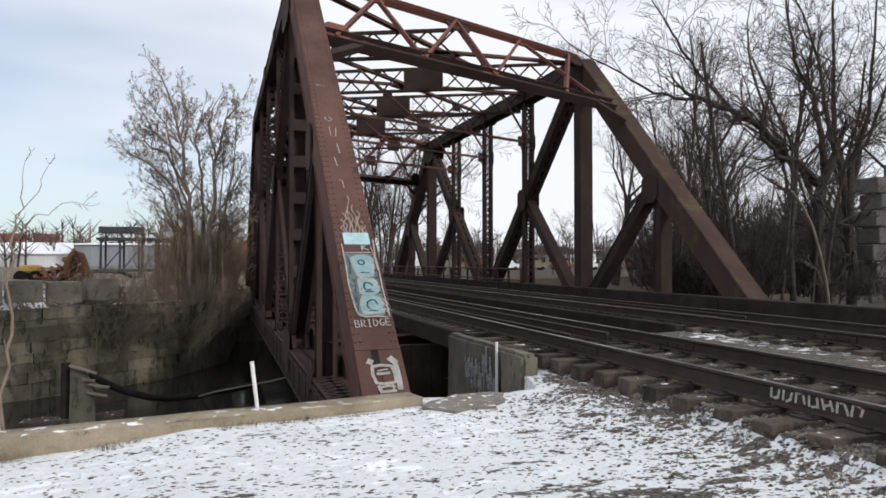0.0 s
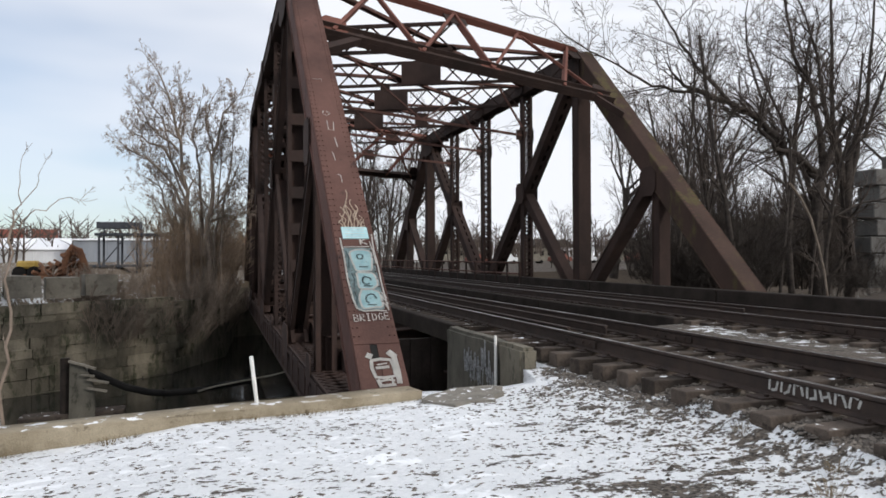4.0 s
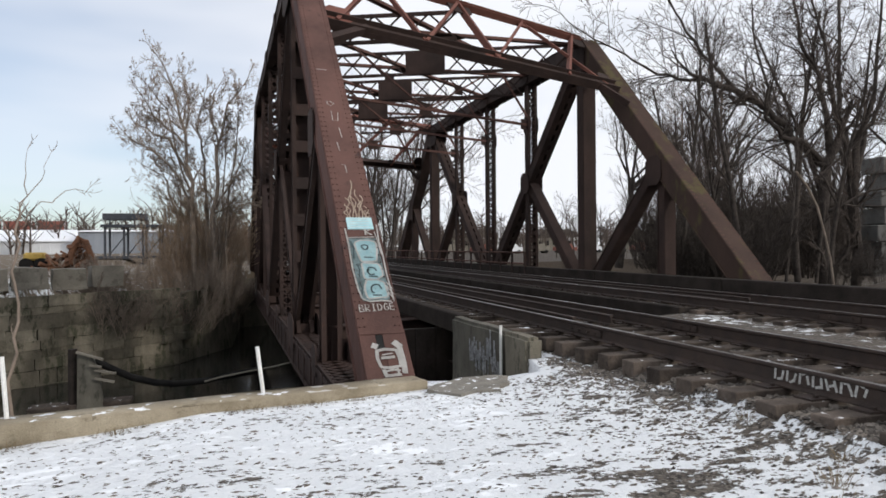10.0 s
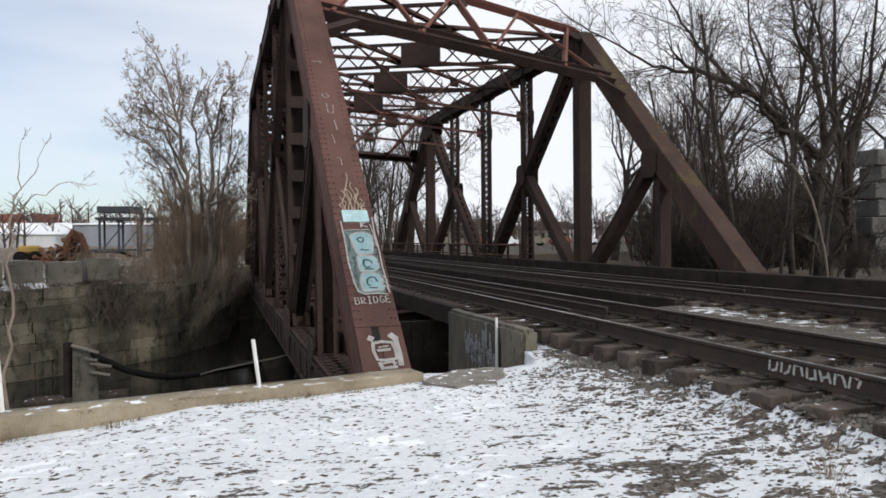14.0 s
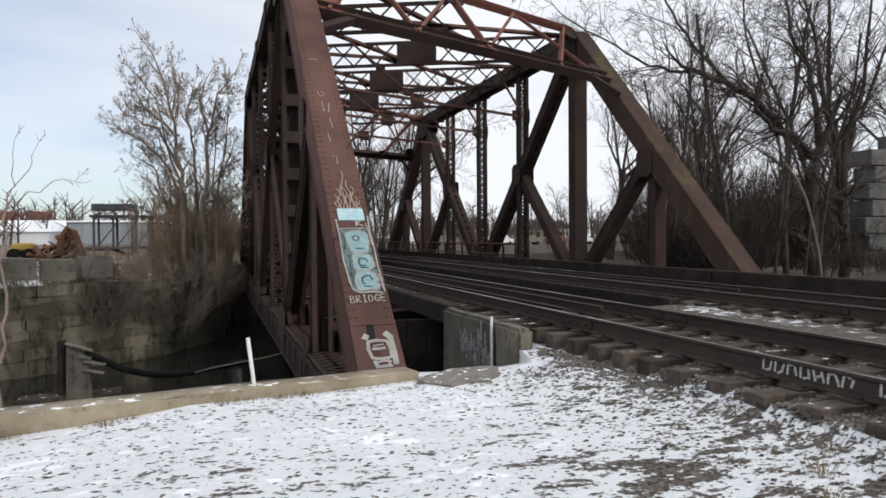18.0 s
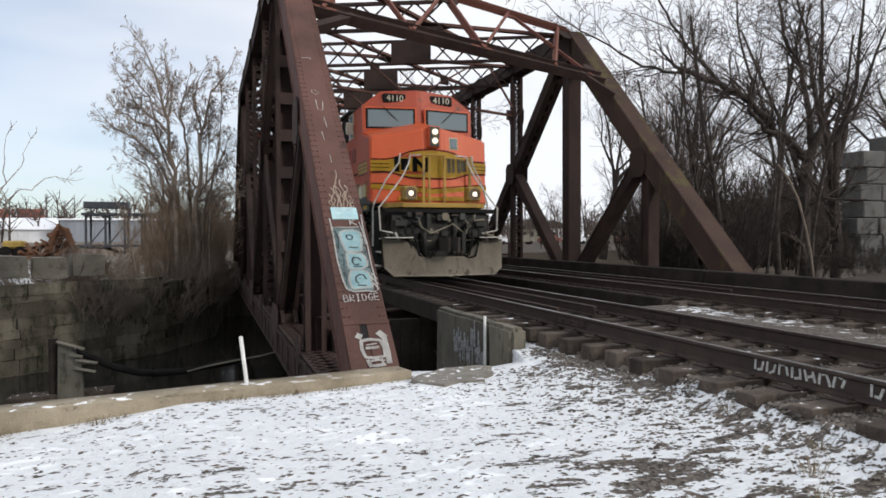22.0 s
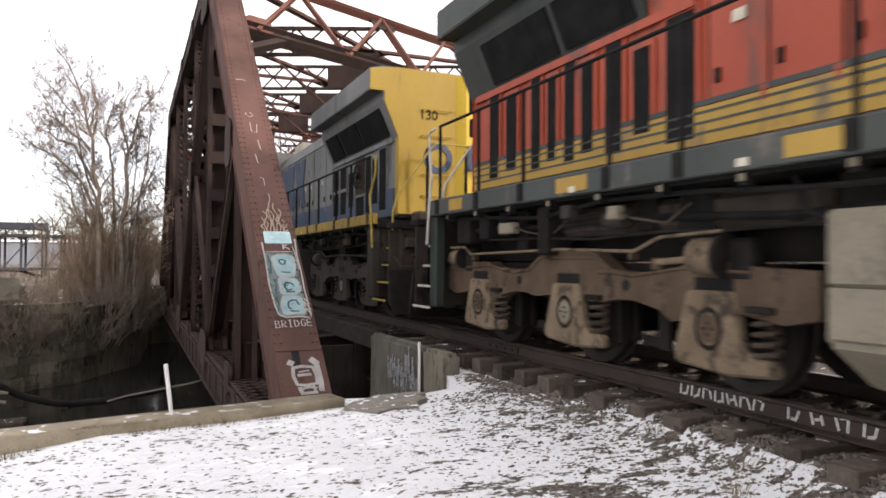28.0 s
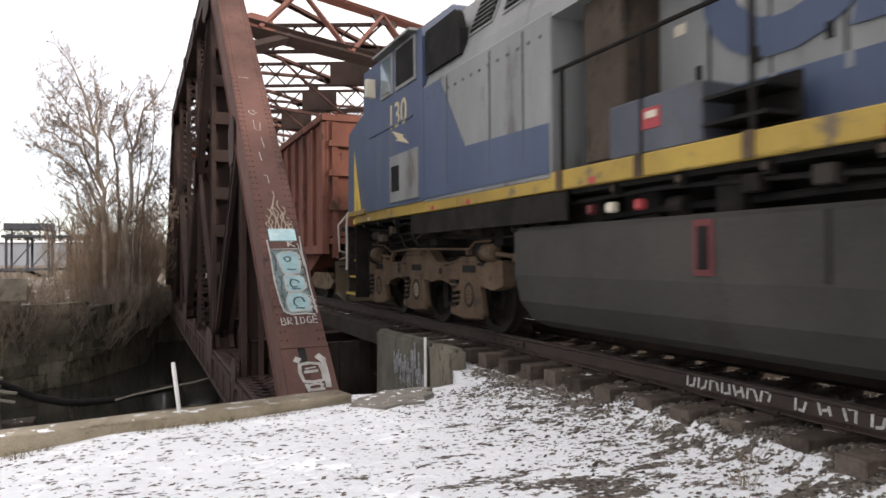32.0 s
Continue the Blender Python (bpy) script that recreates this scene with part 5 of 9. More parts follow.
        pp("brake_pipe", [(xp, o + d * 0.75, 1.3), (xp, o + d * 0.3, 1.3), (xp, o + d * 0.12, 1.2), (xp, mid, 1.235), (xp, e + d * 0.85, 1.2), (xp, e + d * 0.5, 1.32), (xp, e - d * 0.2, 1.35)], 0.017, mt, fr)
        for y in (o + d * 0.05, mid + d * 0.3, e + d * 0.9):
            bx("pipe_clamp", (xo + s * 0.04, y, 1.17), (0.08, 0.05, 0.1), cast, fr)
        for y in (lo + 0.78, mid + 0.62, mid - 0.55, hi - 0.62):
            bx("brake_hanger", (s * 0.97, y, 0.52), (0.05, 0.16, 0.5), GRIME, parent, 0.01)
            bx("brake_beam", (s * 0.95, y + 0.16, 0.34), (0.06, 0.36, 0.1), BLACK, parent, 0.01)
        for y in (lo + 0.6, mid - 0.6, mid + 0.6, hi - 0.6):
            bx("brake_shoe", (s * 0.76, y + (0.02 if y < mid else -0.02), 0.5), (0.1, 0.12, 0.42), GRIME, parent, 0.02)
    bx("truck_bolster", (0, mid, 0.92), (1.95, hi - lo + 0.9, 0.34), GRIME, parent)
    for y in axles:
        bx("traction_motor", (0, y + 0.5 * (1 if y < mid else -1 if y > mid else 1), 0.62), (1.1, 0.8, 0.66), GRIME, parent, 0.08)
        rd("axle", (-0.85, y, 0.535), (0.85, y, 0.535), 0.09, GRIME, parent, 12)
        for s in (-1, 1):
            w = new("wheel", WHEEL_MESH)
            w.parent = parent
            w.matrix_basis = pose(s * 0.745, y, 0.535, 0, 0, 0 if s > 0 else 180)
            TURNING.append((w, s * 0.745, y, 0 if s > 0 else 180, sense))


def underside(g, lead_unit, sill_mt):
    """Walkway sills, underframe and the clutter of pipes and boxes hung below it."""
    bx("underframe", (0, 11.75, 1.8), (2.9, 20.4, 0.14), BLACK, g)
    bx("centre_sill", (0, 11.6, 1.42), (1.7, 20.2, 0.62), GRIME, g)
    for s in (-1, 1):
        bx("air_duct", (s * 1.02, 6.6 if lead_unit else 17.2, 1.52), (0.3, 3.6, 0.3), UNDER, g, 0.06)
        bx("air_duct", (s * 1.02, 17.6 if lead_unit else 6.4, 1.52), (0.3, 3.4, 0.3), UNDER, g, 0.06)
    rr = random.Random(31 if lead_unit else 32)
    for y, z, w in ((2.75, 1.45, 0.3), (3.3, 1.58, 0.12), (4.75, 1.5, 0.2), (19.9, 1.5, 0.34), (17.9, 1.56, 0.16)):
        for s in (-1, 1):
            bx("junction_box", (s * 1.4, y, z), (0.1, w, 0.13), TANK_GREY if lead_unit else TRUCK_DARK, g, 0.012)
            pp("conduit", [(s * 1.4, y - w / 2, z), (s * 1.38, y - w, z - 0.05), (s * 1.3, y - w - 0.4, z - 0.12), (s * 1.2, y - w - 0.6, z + 0.05)], 0.012, TRUCK_DARK, g)
    for s in (-1, 1):
        sl = bx("side_sill", (s * 1.5, 11.75, 1.875), (0.08, 20.6, 0.23 if lead_unit else 0.2), sill_mt, g, 0.012)
        for y0, y1 in ((1.69, 2.17), (2.5, 2.7), (6.0, 6.3), (11.2, 11.6), (15.44, 15.95), (18.15, 18.68), (20.9, 21.3)):
            pl("sill_patch", s * 1.54, y0, y1, 1.8, 1.95 if lead_unit else 1.9, LOCO_YELLOW if lead_unit else SILL_YELLOW, sl, 0.006)
        for y in (2.35, 5.4, 6.6, 9.3, 12.2, 16.3, 18.4, 20.5):
            pl("sill_plate", s * 1.54, y - 0.05, y + 0.05, 1.79, 1.85, PALE if lead_unit or y in (2.35, 16.3, 20.5) else LABEL_RED, sl, 0.009)
        for y in [1.9 + 0.85 * k for k in range(24)]:
            bx("sill_bracket", (s * 1.44, y, 1.71), (0.1, 0.05, 0.1), BLACK if lead_unit or rr.random() < 0.6 else GRIME, g)
            bx("bracket_end", (s * 1.496, y, 1.72), (0.012, 0.06, 0.055), TANK_GREY if lead_unit else TRUCK_DARK, g)
        # piping runs under the walkway, each sagging a little between hangers
        for k, (x, z, r, mt) in enumerate(((1.36, 1.64, 0.024, BLACK), (1.22, 1.5, 0.036, BLACK), (1.3, 1.4, 0.016, GRIME))):
            pts, y = [], 1.9
            while y < 21.4:
                pts.append((s * (x + rr.uniform(-0.03, 0.03)), y, z + rr.uniform(-0.07, 0.05)))
                y += rr.uniform(0.7, 1.3)
            pp("air_pipe", pts, r, mt, g)
        y = 1.9
        while y < 21.2:
            w = rr.uniform(0.18, 0.7)
            kind = rr.random()
            z0 = rr.uniform(1.16, 1.42)
            if kind < 0.45:
                bx("equipment_box", (s * rr.uniform(1.0, 1.2), y + w / 2, (z0 + 1.72) / 2), (0.35, w, 1.72 - z0), rr.choice((GRIME, BLACK, GRIME)), g, 0.02)
            elif kind < 0.65:
                rd("valve", (s * 1.25, y, 1.52), (s * 1.25, y + w * 0.7, 1.52), 0.09, rr.choice((TRUCK_GREY, GRIME)), g, 12)
            elif kind < 0.85:
                d = rr.choice((-1, 1)) * w
                pp("hose", [(s * 1.3, y, 1.7), (s * 1.36, y + d * 0.3, rr.uniform(1.4, 1.6)), (s * 1.3, y + d * 0.7, rr.uniform(1.25, 1.45)), (s * 1.1, y + d, rr.uniform(1.15, 1.5))], rr.uniform(0.014, 0.028), BLACK, g)
            else:
                bx("junction_box", (s * 1.38, y + 0.08, 1.62), (0.12, 0.16, 0.14), rr.choice((TANK_GREY, TRUCK_GREY) if lead_unit else (TRUCK_GREY, GRIME)), g, 0.01)
            y += w + rr.uniform(0.02, 0.35)


def end_gear(g, lead_unit, end, sgn, nose_end):
    """Pilot plate, coupler, hoses and cables at one end; sgn points outwards."""
    steel = PILOT if nose_end else UNDER
    bx("pilot_plate", (0, end, 1.12), (2.5, 0.1, 1.1), steel, g, 0.02)
    bx("end_beam", (0, end + sgn * 0.02, 1.72), (2.9, 0.3, 0.1), BLACK, g, 0.01)
    for x in (-0.5, 0.5):
        bx("draft_cheek", (x, end + sgn * 0.2, 0.95), (0.08, 0.4, 0.5), steel, g)
    bx("coupler_shank", (0, end + sgn * 0.35, 0.92), (0.2, 0.6, 0.22), TRUCK_GREY, g, 0.03)
    bm = bmesh.new()
    prism(bm, [(-0.2, 0), (-0.24, 0.2), (-0.1, 0.42), (0.0, 0.3), (0.12, 0.46), (0.24, 0.3), (0.2, 0.0)], "z", -0.17, 0.17)
    bmesh.ops.triangulate(bm, faces=[f for f in bm.faces if len(f.verts) > 4])
    bmesh.ops.transform(bm, matrix=Matrix.Translation((0, end + sgn * 0.55, 0.9)) @ Matrix.Diagonal((1, sgn, 1, 1)), verts=bm.verts)
    bmesh.ops.recalc_face_normals(bm, faces=bm.faces)
    part("coupler_knuckle", bm, TRUCK_GREY, g)
    for i, x in enumerate((-0.98, -0.8, -0.6, 0.6, 0.78, 0.95)):
        d = 0.05 * (i % 3)
        pp("air_hose", [(x, end + sgn * 0.06, 1.35), (x * 0.98, end + sgn * (0.22 + d), 1.28), (x * 0.93, end + sgn * (0.34 + d), 1.0), (x * 0.82, end + sgn * (0.36 + d), 0.7 - d), (x * 0.66, end + sgn * (0.28 + d), 0.56), (x * 0.5, end + sgn * (0.3 + d), 0.66)], 0.03, BLACK, g)
        bx("glad_hand", (x * 0.48, end + sgn * (0.3 + d), 0.68), (0.1, 0.08, 0.1), TRUCK_GREY, g, 0.02)
    pp("cut_lever", [(-1.42, end + sgn * 0.16, 1.2), (-1.3, end + sgn * 0.22, 1.02), (-0.3, end + sgn * 0.26, 0.98)], 0.014, TANK_GREY if nose_end else TRUCK_DARK, g)
    pp("cut_lever", [(1.42, end + sgn * 0.16, 1.2), (1.3, end + sgn * 0.22, 1.02), (0.3, end + sgn * 0.26, 0.98)], 0.014, TANK_GREY if nose_end else TRUCK_DARK, g)
    pp("jumper_cable", [(-0.62, end + sgn * 0.12, 1.66), (-0.56, end + sgn * 0.26, 1.32), (-0.32, end + sgn * 0.3, 1.16), (0.02, end + sgn * 0.3, 1.3), (0.25, end + sgn * 0.3, 1.4), (0.42, end + sgn * 0.3, 1.26), (0.62, end + sgn * 0.24, 1.16), (0.72, end + sgn * 0.14, 1.4), (0.55, end + sgn * 0.12, 1.6)], 0.022, TANK_GREY if nose_end else GRIME, g)
    for x, z, w in ((-0.62, 1.6, 0.16), (0.55, 1.58, 0.16), (0.0, 1.55, 0.26), (-1.05, 1.42, 0.3), (1.05, 1.42, 0.3)):
        bx("receptacle", (x, end + sgn * 0.12, z), (w, 0.16, 0.17), steel if w > 0.2 else LOCO_GREY, g, 0.02)
    rd("round_plate", (0.08, end + sgn * 0.2, 1.58), (0.08, end + sgn * 0.24, 1.58), 0.1, TANK_GREY if nose_end else TRUCK_DARK, g, 14)
    if not nose_end:
        bm = bmesh.new()
        prism(bm, [(end - 0.02, 0.95), (end + 0.06, 0.95), (end + 0.26, 0.2), (end + 0.18, 0.2)], "x", -1.45, 1.45)
        part("pilot_plow", bm, GRIME, g, "dark low plow plate under the coupler")
    if nose_end:
        # small clutter over the pilot: valves, brackets, bent pipes
        cl = random.Random(77)
        for i in range(26):
            x, z = cl.uniform(-1.25, 1.25), cl.uniform(1.02, 1.66)
            y = end + sgn * cl.uniform(0.08, 0.24)
            mt = cl.choice((PILOT, GRIME, TRUCK_DARK, PILOT, TANK_GREY))
            if i % 3 == 0:
                bx("pilot_bracket", (x, y, z), (cl.uniform(0.05, 0.2), 0.12, cl.uniform(0.04, 0.16)), mt, g, 0.012)
            elif i % 3 == 1:
                pp("pilot_pipe", [(x, end, z), (x + cl.uniform(-0.1, 0.1), y, z + cl.uniform(-0.05, 0.1)), (x + cl.uniform(-0.35, 0.35), y + sgn * 0.05, z - cl.uniform(0.05, 0.2)), (x + cl.uniform(-0.5, 0.5), y, z - cl.uniform(0.0, 0.35))], cl.uniform(0.012, 0.026), mt, g)
            else:
                rd("pilot_valve", (x, end, z), (x, y + sgn * 0.06, z), cl.uniform(0.03, 0.07), mt, g, 12)
    for x in (-0.35, 0.35):
        bx("anticlimber_post", (x, end + sgn * 0.14, 1.35), (0.1, 0.12, 0.6), steel, g, 0.02)


def corner_steps(g, lead_unit, yc, sgn, yr=None):
    """Step wells at both corners of one end, with their treads and bent grab rails."""
    for s in (-1, 1):
        well = STEP_DARK if lead_unit else GRIME
        if sgn > 0:
            st = bx("step_well", (s * 1.0, yc + sgn * 0.4, 1.03), (1.0, 0.05, 1.46), well, g, 0.01)
        else:
            w = 0.22 if lead_unit else 0.3
            st = bx("step_well", (s * 1.42, yc - 0.35 - w / 2, 1.1), (0.16, w, 1.32), STEP_DARK if lead_unit else TRUCK_GREY, g, 0.02)
            bx("step_cheek", (s * 0.92, yc - 0.37, 1.1), (0.84, 0.04, 1.3), UNDER, g)
        bx("step_cheek", (s * 0.98, yc - sgn * 0.37, 1.0), (0.9, 0.04, 1.3), UNDER, g)
        bx("step_back", (s * 0.72, yc, 1.0), (0.04, 0.7, 1.3), BLACK, g)
        for k in range(4 if sgn > 0 else 5):
            lift, width = (0.34, 0.66) if sgn > 0 else (0.31, 0.69)
            zk = (0.36 if sgn > 0 else 0.41) + lift * k
            tr = bx("step", (s * (1.38 - 0.09 * k), yc, zk), (0.22, width, 0.03), GRIME, st)
            bx("step_edge", (s * (1.485 - 0.09 * k), yc, zk + 0.005), (0.016, width, 0.045 if sgn > 0 else 0.032), GRAB if lead_unit else GRAB_YELLOW, tr)
            if sgn > 0:
                bx("step_nosing", (s * (1.38 - 0.09 * k), yc - sgn * 0.335, zk + 0.005), (0.22, 0.014, 0.04), GRAB if lead_unit else GRAB_YELLOW, tr)
        x = s * 1.56
        ya = yr or yc
        rail = GRAB if lead_unit or sgn > 0 else GRAB_YELLOW
        if sgn > 0:
            pp("grab_rail", [(x, ya - 0.03, 0.85), (x, ya - 0.03, 1.78), (x * 0.98, ya - 0.08, 1.95), (x * 0.82, ya - 0.25, 2.5), (x * 0.63, ya - 0.42, 2.92), (x * 0.61, ya - 0.43, 3.16)], 0.022, rail, g)
            pp("grab_rail", [(x * 0.78, ya - 0.72, 1.18), (x * 0.98, ya - 0.7, 1.24), (x * 1.0, ya - 0.68, 1.8), (x * 0.9, ya - 0.68, 1.98), (x * 0.62, ya - 0.66, 2.55), (x * 0.5, ya - 0.62, 2.92), (x * 0.48, ya - 0.6, 3.1), (x * 0.3, ya - 0.58, 3.12)], 0.022, rail, g)
        else:
            pp("grab_rail", [(x, ya + 0.28, 1.35), (x, ya + 0.2, 1.95), (x, ya + 0.12, 2.3), (x * 0.97, ya + 0.3, 2.7), (x * 0.97, ya + 0.32, 3.0), (x * 0.97, ya + 0.1, 3.04)], 0.019, rail, g)
            pp("grab_rail", [(x * 0.8, ya + 0.5, 1.35), (x * 0.8, ya + 0.5, 2.0), (x * 0.74, ya + 0.5, 2.3), (x * 0.32, ya + 0.52, 3.2), (x * 0.26, ya + 0.52, 3.28), (0.0, ya + 0.52, 3.28)], 0.019, rail, g)


def lightning(name, y, z, x, material, parent):
    d = 1 if x < 0 else -1
    sheet(name, [(y - d * 0.42, z - 0.17), (y - d * 0.1, z + 0.0), (y - d * 0.2, z + 0.0), (y + d * 0.42, z + 0.17), (y + d * 0.08, z - 0.02), (y + d * 0.2, z - 0.03)], x, material, parent)


def locomotive(number, scheme):
    """A six-axle road locomotive with its nose towards -y; ditch lamps at y = 0, railhead at z = 0."""
    lead_unit = scheme == "orange"
    body, sill_mt, trk, tank_mt = (ORANGE, LOCO_GREY, TRUCK, TANK_GREY) if lead_unit else (HOOD_GREY, SILL_YELLOW, TRUCK_GREY, TANK_DARK)
    side_mt = ORANGE if lead_unit else HOOD_BLUE
    front_mt = ORANGE_FRONT if lead_unit else HOOD_BLUE
    front_yellow = FRONT_YELLOW if lead_unit else BRIGHT_YELLOW
    roof_mt = LOCO_GREY if lead_unit else HOOD_GREY
    g = thing("locomotive", (0, 0, 0), "orange, yellow and dark grey diesel freight locomotive with lit headlights" if lead_unit else "dusty grey, blue and yellow diesel freight locomotive running backwards", "locomotive", "locomotives of the train")
    underside(g, lead_unit, sill_mt)
    # plow with a raised notch for the coupler
    bm = bmesh.new()
    top, bot = [], []
    for i in range(13):
        x = -1.56 + 3.12 * i / 12
        c = 1 - abs(x) / 1.56
        z = 1.02 if abs(x) > 1.0 else 0.84 if abs(x) > 0.7 else 0.6
        top.append(bm.verts.new((x, -0.02 - c * 0.1, z)))
        bot.append(bm.verts.new((x * 0.97, -0.1 - c * 0.16, 0.15 if abs(x) < 1.35 else 0.33)))
    for i in range(12):
        bm.faces.new((top[i], bot[i], bot[i + 1], top[i + 1]))
    bmesh.ops.solidify(bm, geom=bm.faces[:], thickness=0.03)
    pw = part("snow_plow", bm, PLOW, g, "scuffed grey snow plow")
    pp("plow_lip", [(-1.5, -0.12, 0.33), (-1.3, -0.14, 0.15), (0, -0.28, 0.14), (1.3, -0.14, 0.15), (1.5, -0.12, 0.33)], 0.02, PLOW, pw)
    for x in (-1.15, 1.15):
        pp("plow_brace", [(x, -0.05, 0.98), (x, 0.3, 1.2)], 0.03, GRAB, pw)
    end_gear(g, lead_unit, 0.3, -1, True)
    end_gear(g, lead_unit, 22.82 if lead_unit else 22.62, 1, False)
    corner_steps(g, lead_unit, 0.95, 1)
    corner_steps(g, lead_unit, 22.42 if lead_unit else 22.2, -1, 21.75)
    bx("end_platform", (0, 22.3, 1.74), (1.9, 1.0, 0.08), BLACK, g, 0.01)
    # nose: five-sided front, its top rising to the windshields
    bm = bmesh.new()
    plan = [(-1.58, 1.06), (-0.26, 0.79), (0.26, 0.79), (1.58, 1.06), (1.56, 2.2), (-1.56, 2.2)]
    tops = [3.62, 3.86, 3.86, 3.62, 3.9, 3.9]
    lo = [bm.verts.new((x, y, 1.95)) for x, y in plan]
    hi = [bm.verts.new((x, y + (0.1 if y < 2 else 0), z)) for (x, y), z in zip(plan, tops)]
    for i in range(6):
        if i in (1, 4):
            continue
        bm.faces.new((lo[i], lo[(i + 1) % 6], hi[(i + 1) % 6], hi[i]))
    c0, c1 = bm.verts.new((0, 0.88, 3.93)), bm.verts.new((0, 2.2, 4.26))
    bm.faces.new((lo[1], lo[2], hi[2], c0, hi[1])), bm.faces.new((lo[4], lo[5], hi[5], c1, hi[4]))
    for f in ((hi[0], hi[1], hi[5]), (hi[1], c0, c1), (hi[1], c1, hi[5]), (c0, hi[2], c1), (hi[2], hi[3], hi[4]), (hi[2], hi[4], c1)):
        bm.faces.new(f)
    bm.faces.new(lo[::-1])
    bmesh.ops.recalc_face_normals(bm, faces=bm.faces)
    bevel(bm, 0.04, 2)
    nose = part("nose", bm, front_mt, g)
    bx("nose_skirt", (0, 1.66, 1.97), (3.18, 1.1, 0.1), LOCO_GREY if lead_unit else SILL_YELLOW, g, 0.01)
    facet = Matrix.Rotation(math.atan(0.2045), 3, "Z") @ Matrix.Rotation(-0.0588, 3, "X")
    nd = bx("nose_door", (0.64, 0.918, 2.95), (0.6, 0.016, 1.66), front_mt if lead_unit else BRIGHT_YELLOW, nose, 0, "", facet)
    wf = bx("door_window_frame", (0.6, 0.955, 3.5), (0.3, 0.06, 0.36), CREAM, nd, 0.05, "", facet)
    bx("door_window", (0.6, 0.935, 3.5), (0.23, 0.05, 0.29), GLASS, wf, 0.03, "", facet)
    hb = bx("headlight_box", (0.02, 0.81, 3.64), (0.3, 0.16, 0.56), front_mt, nose, 0.03)
    bx("headlight_plate", (0.02, 0.722, 3.64), (0.25, 0.02, 0.5), LOCO_GREY if lead_unit else BLACK, hb, 0.008)
    for z in (3.53, 3.76):
        rd("headlight_rim", (0.02, 0.69, z), (0.02, 0.715, z), 0.095, CREAM if lead_unit else BLACK, hb, 18)
        rd("headlight", (0.02, 0.672, z), (0.02, 0.7, z), 0.062, LAMP_LIT if lead_unit else LAMP_DARK, hb, 18, "lit headlight" if lead_unit else "unlit headlight")
    for x in (-0.83, 0.83):
        dl = bx("ditch_light_box", (x, 0.17, 2.14), (0.36, 0.32, 0.36), OCHRE if lead_unit else BRIGHT_YELLOW, g, 0.04)
        rd("ditch_light_rim", (x, 0.0, 2.14), (x, 0.02, 2.14), 0.15, TRUCK, dl, 18)
        rd("ditch_light", (x, -0.02, 2.14), (x, 0.005, 2.14), 0.055, LAMP_LIT if lead_unit else LAMP_DARK, dl, 18, "lit ditch light" if lead_unit else "unlit ditch light")
    bm = bmesh.new()
    prism(bm, [(-1.3, 0.95), (-1.3, 0.5), (-1.0, 0.1), (1.0, 0.1), (1.3, 0.5), (1.3, 0.95)], "z", 1.8, 1.92)
    bevel(bm, 0.015)
    part("front_platform", bm, LOCO_YELLOW if lead_unit else BRIGHT_YELLOW, g)
    if lead_unit:
        for sx in (-1, 1):
            sh = bx("corner_shelf", (sx * 1.2, -0.02, 1.06), (0.72, 0.5, 0.035), PILOT, g, 0.008)
            bx("shelf_edge", (sx * 1.2, -0.28, 1.065), (0.7, 0.012, 0.025), GRAB, sh)
        # curved yellow band with dark lines across the nose
        def nose_y(x, z):
            return 0.79 + 0.2045 * max(0.0, abs(x) - 0.26) + 0.1 * (z - 1.95) / 1.7

        def band(name, zc, half, material, x0, x1, lift, steps=16):
            bm = bmesh.new()
            pr = None
            for i in range(steps + 1):
                x = x0 + (x1 - x0) * i / steps
                x = math.copysign(0.26, x) if 0.16 < abs(x) < 0.34 and steps > 8 else x
                za, zb = zc(x) - half(x), zc(x) + half(x)
                a = bm.verts.new((x, nose_y(x, za) - lift - 0.012, za))
                b = bm.verts.new((x, nose_y(x, zb) - lift - 0.012, zb))
                if pr:
                    bm.faces.new((pr[0], a, b, pr[1]))
                pr = (a, b)
            bmesh.ops.solidify(bm, geom=bm.faces[:], thickness=0.006)
            part(name, bm, material, nose)
        swell = lambda x: 0.5 - 0.5 * math.cos(math.pi * min(1.0, max(0.0, (1.2 - abs(x)) / 0.75)))
        top = lambda x: 3.03 + 0.2 * swell(x) + 0.07 * max(0.0, 1 - abs(x) / 0.8)
        low = lambda x: 2.76 - 0.16 * swell(x)
        mid = lambda x: (top(x) + low(x)) / 2
        band("yellow_band", mid, lambda x: (top(x) - low(x)) / 2, FRONT_YELLOW, -1.575, 1.575, 0.012)
        band("pinstripe", lambda x: top(x) + 0.03, lambda x: 0.014, BLACK, -1.575, 1.575, 0.014)
        band("pinstripe", lambda x: low(x) - 0.03, lambda x: 0.014, BLACK, -1.575, 1.575, 0.014)
        for z in (2.85, 2.94):
            for x0, x1 in ((-1.575, -1.1), (1.12, 1.575)):
                band("pinstripe", lambda x, z=z: z, lambda x: 0.009, BLACK, x0, x1, 0.02, 4)
        band("orange_lens", lambda x: 3.15 - 0.25 * (x + 0.5) ** 2, lambda x: 0.05 * max(0.05, 1 - ((x + 0.5) / 0.36) ** 2), ORANGE_FRONT, -0.86, -0.3, 0.02, 8)
        band("orange_lens", lambda x: 2.72 + 0.1 * (x + 0.5) ** 2, lambda x: 0.04 * max(0.05, 1 - ((x + 0.5) / 0.4) ** 2), ORANGE_FRONT, -0.9, -0.2, 0.02, 8)
        arc = lambda x: 2.36 - 0.12 * max(0, 1 - (abs(x) / 1.3))
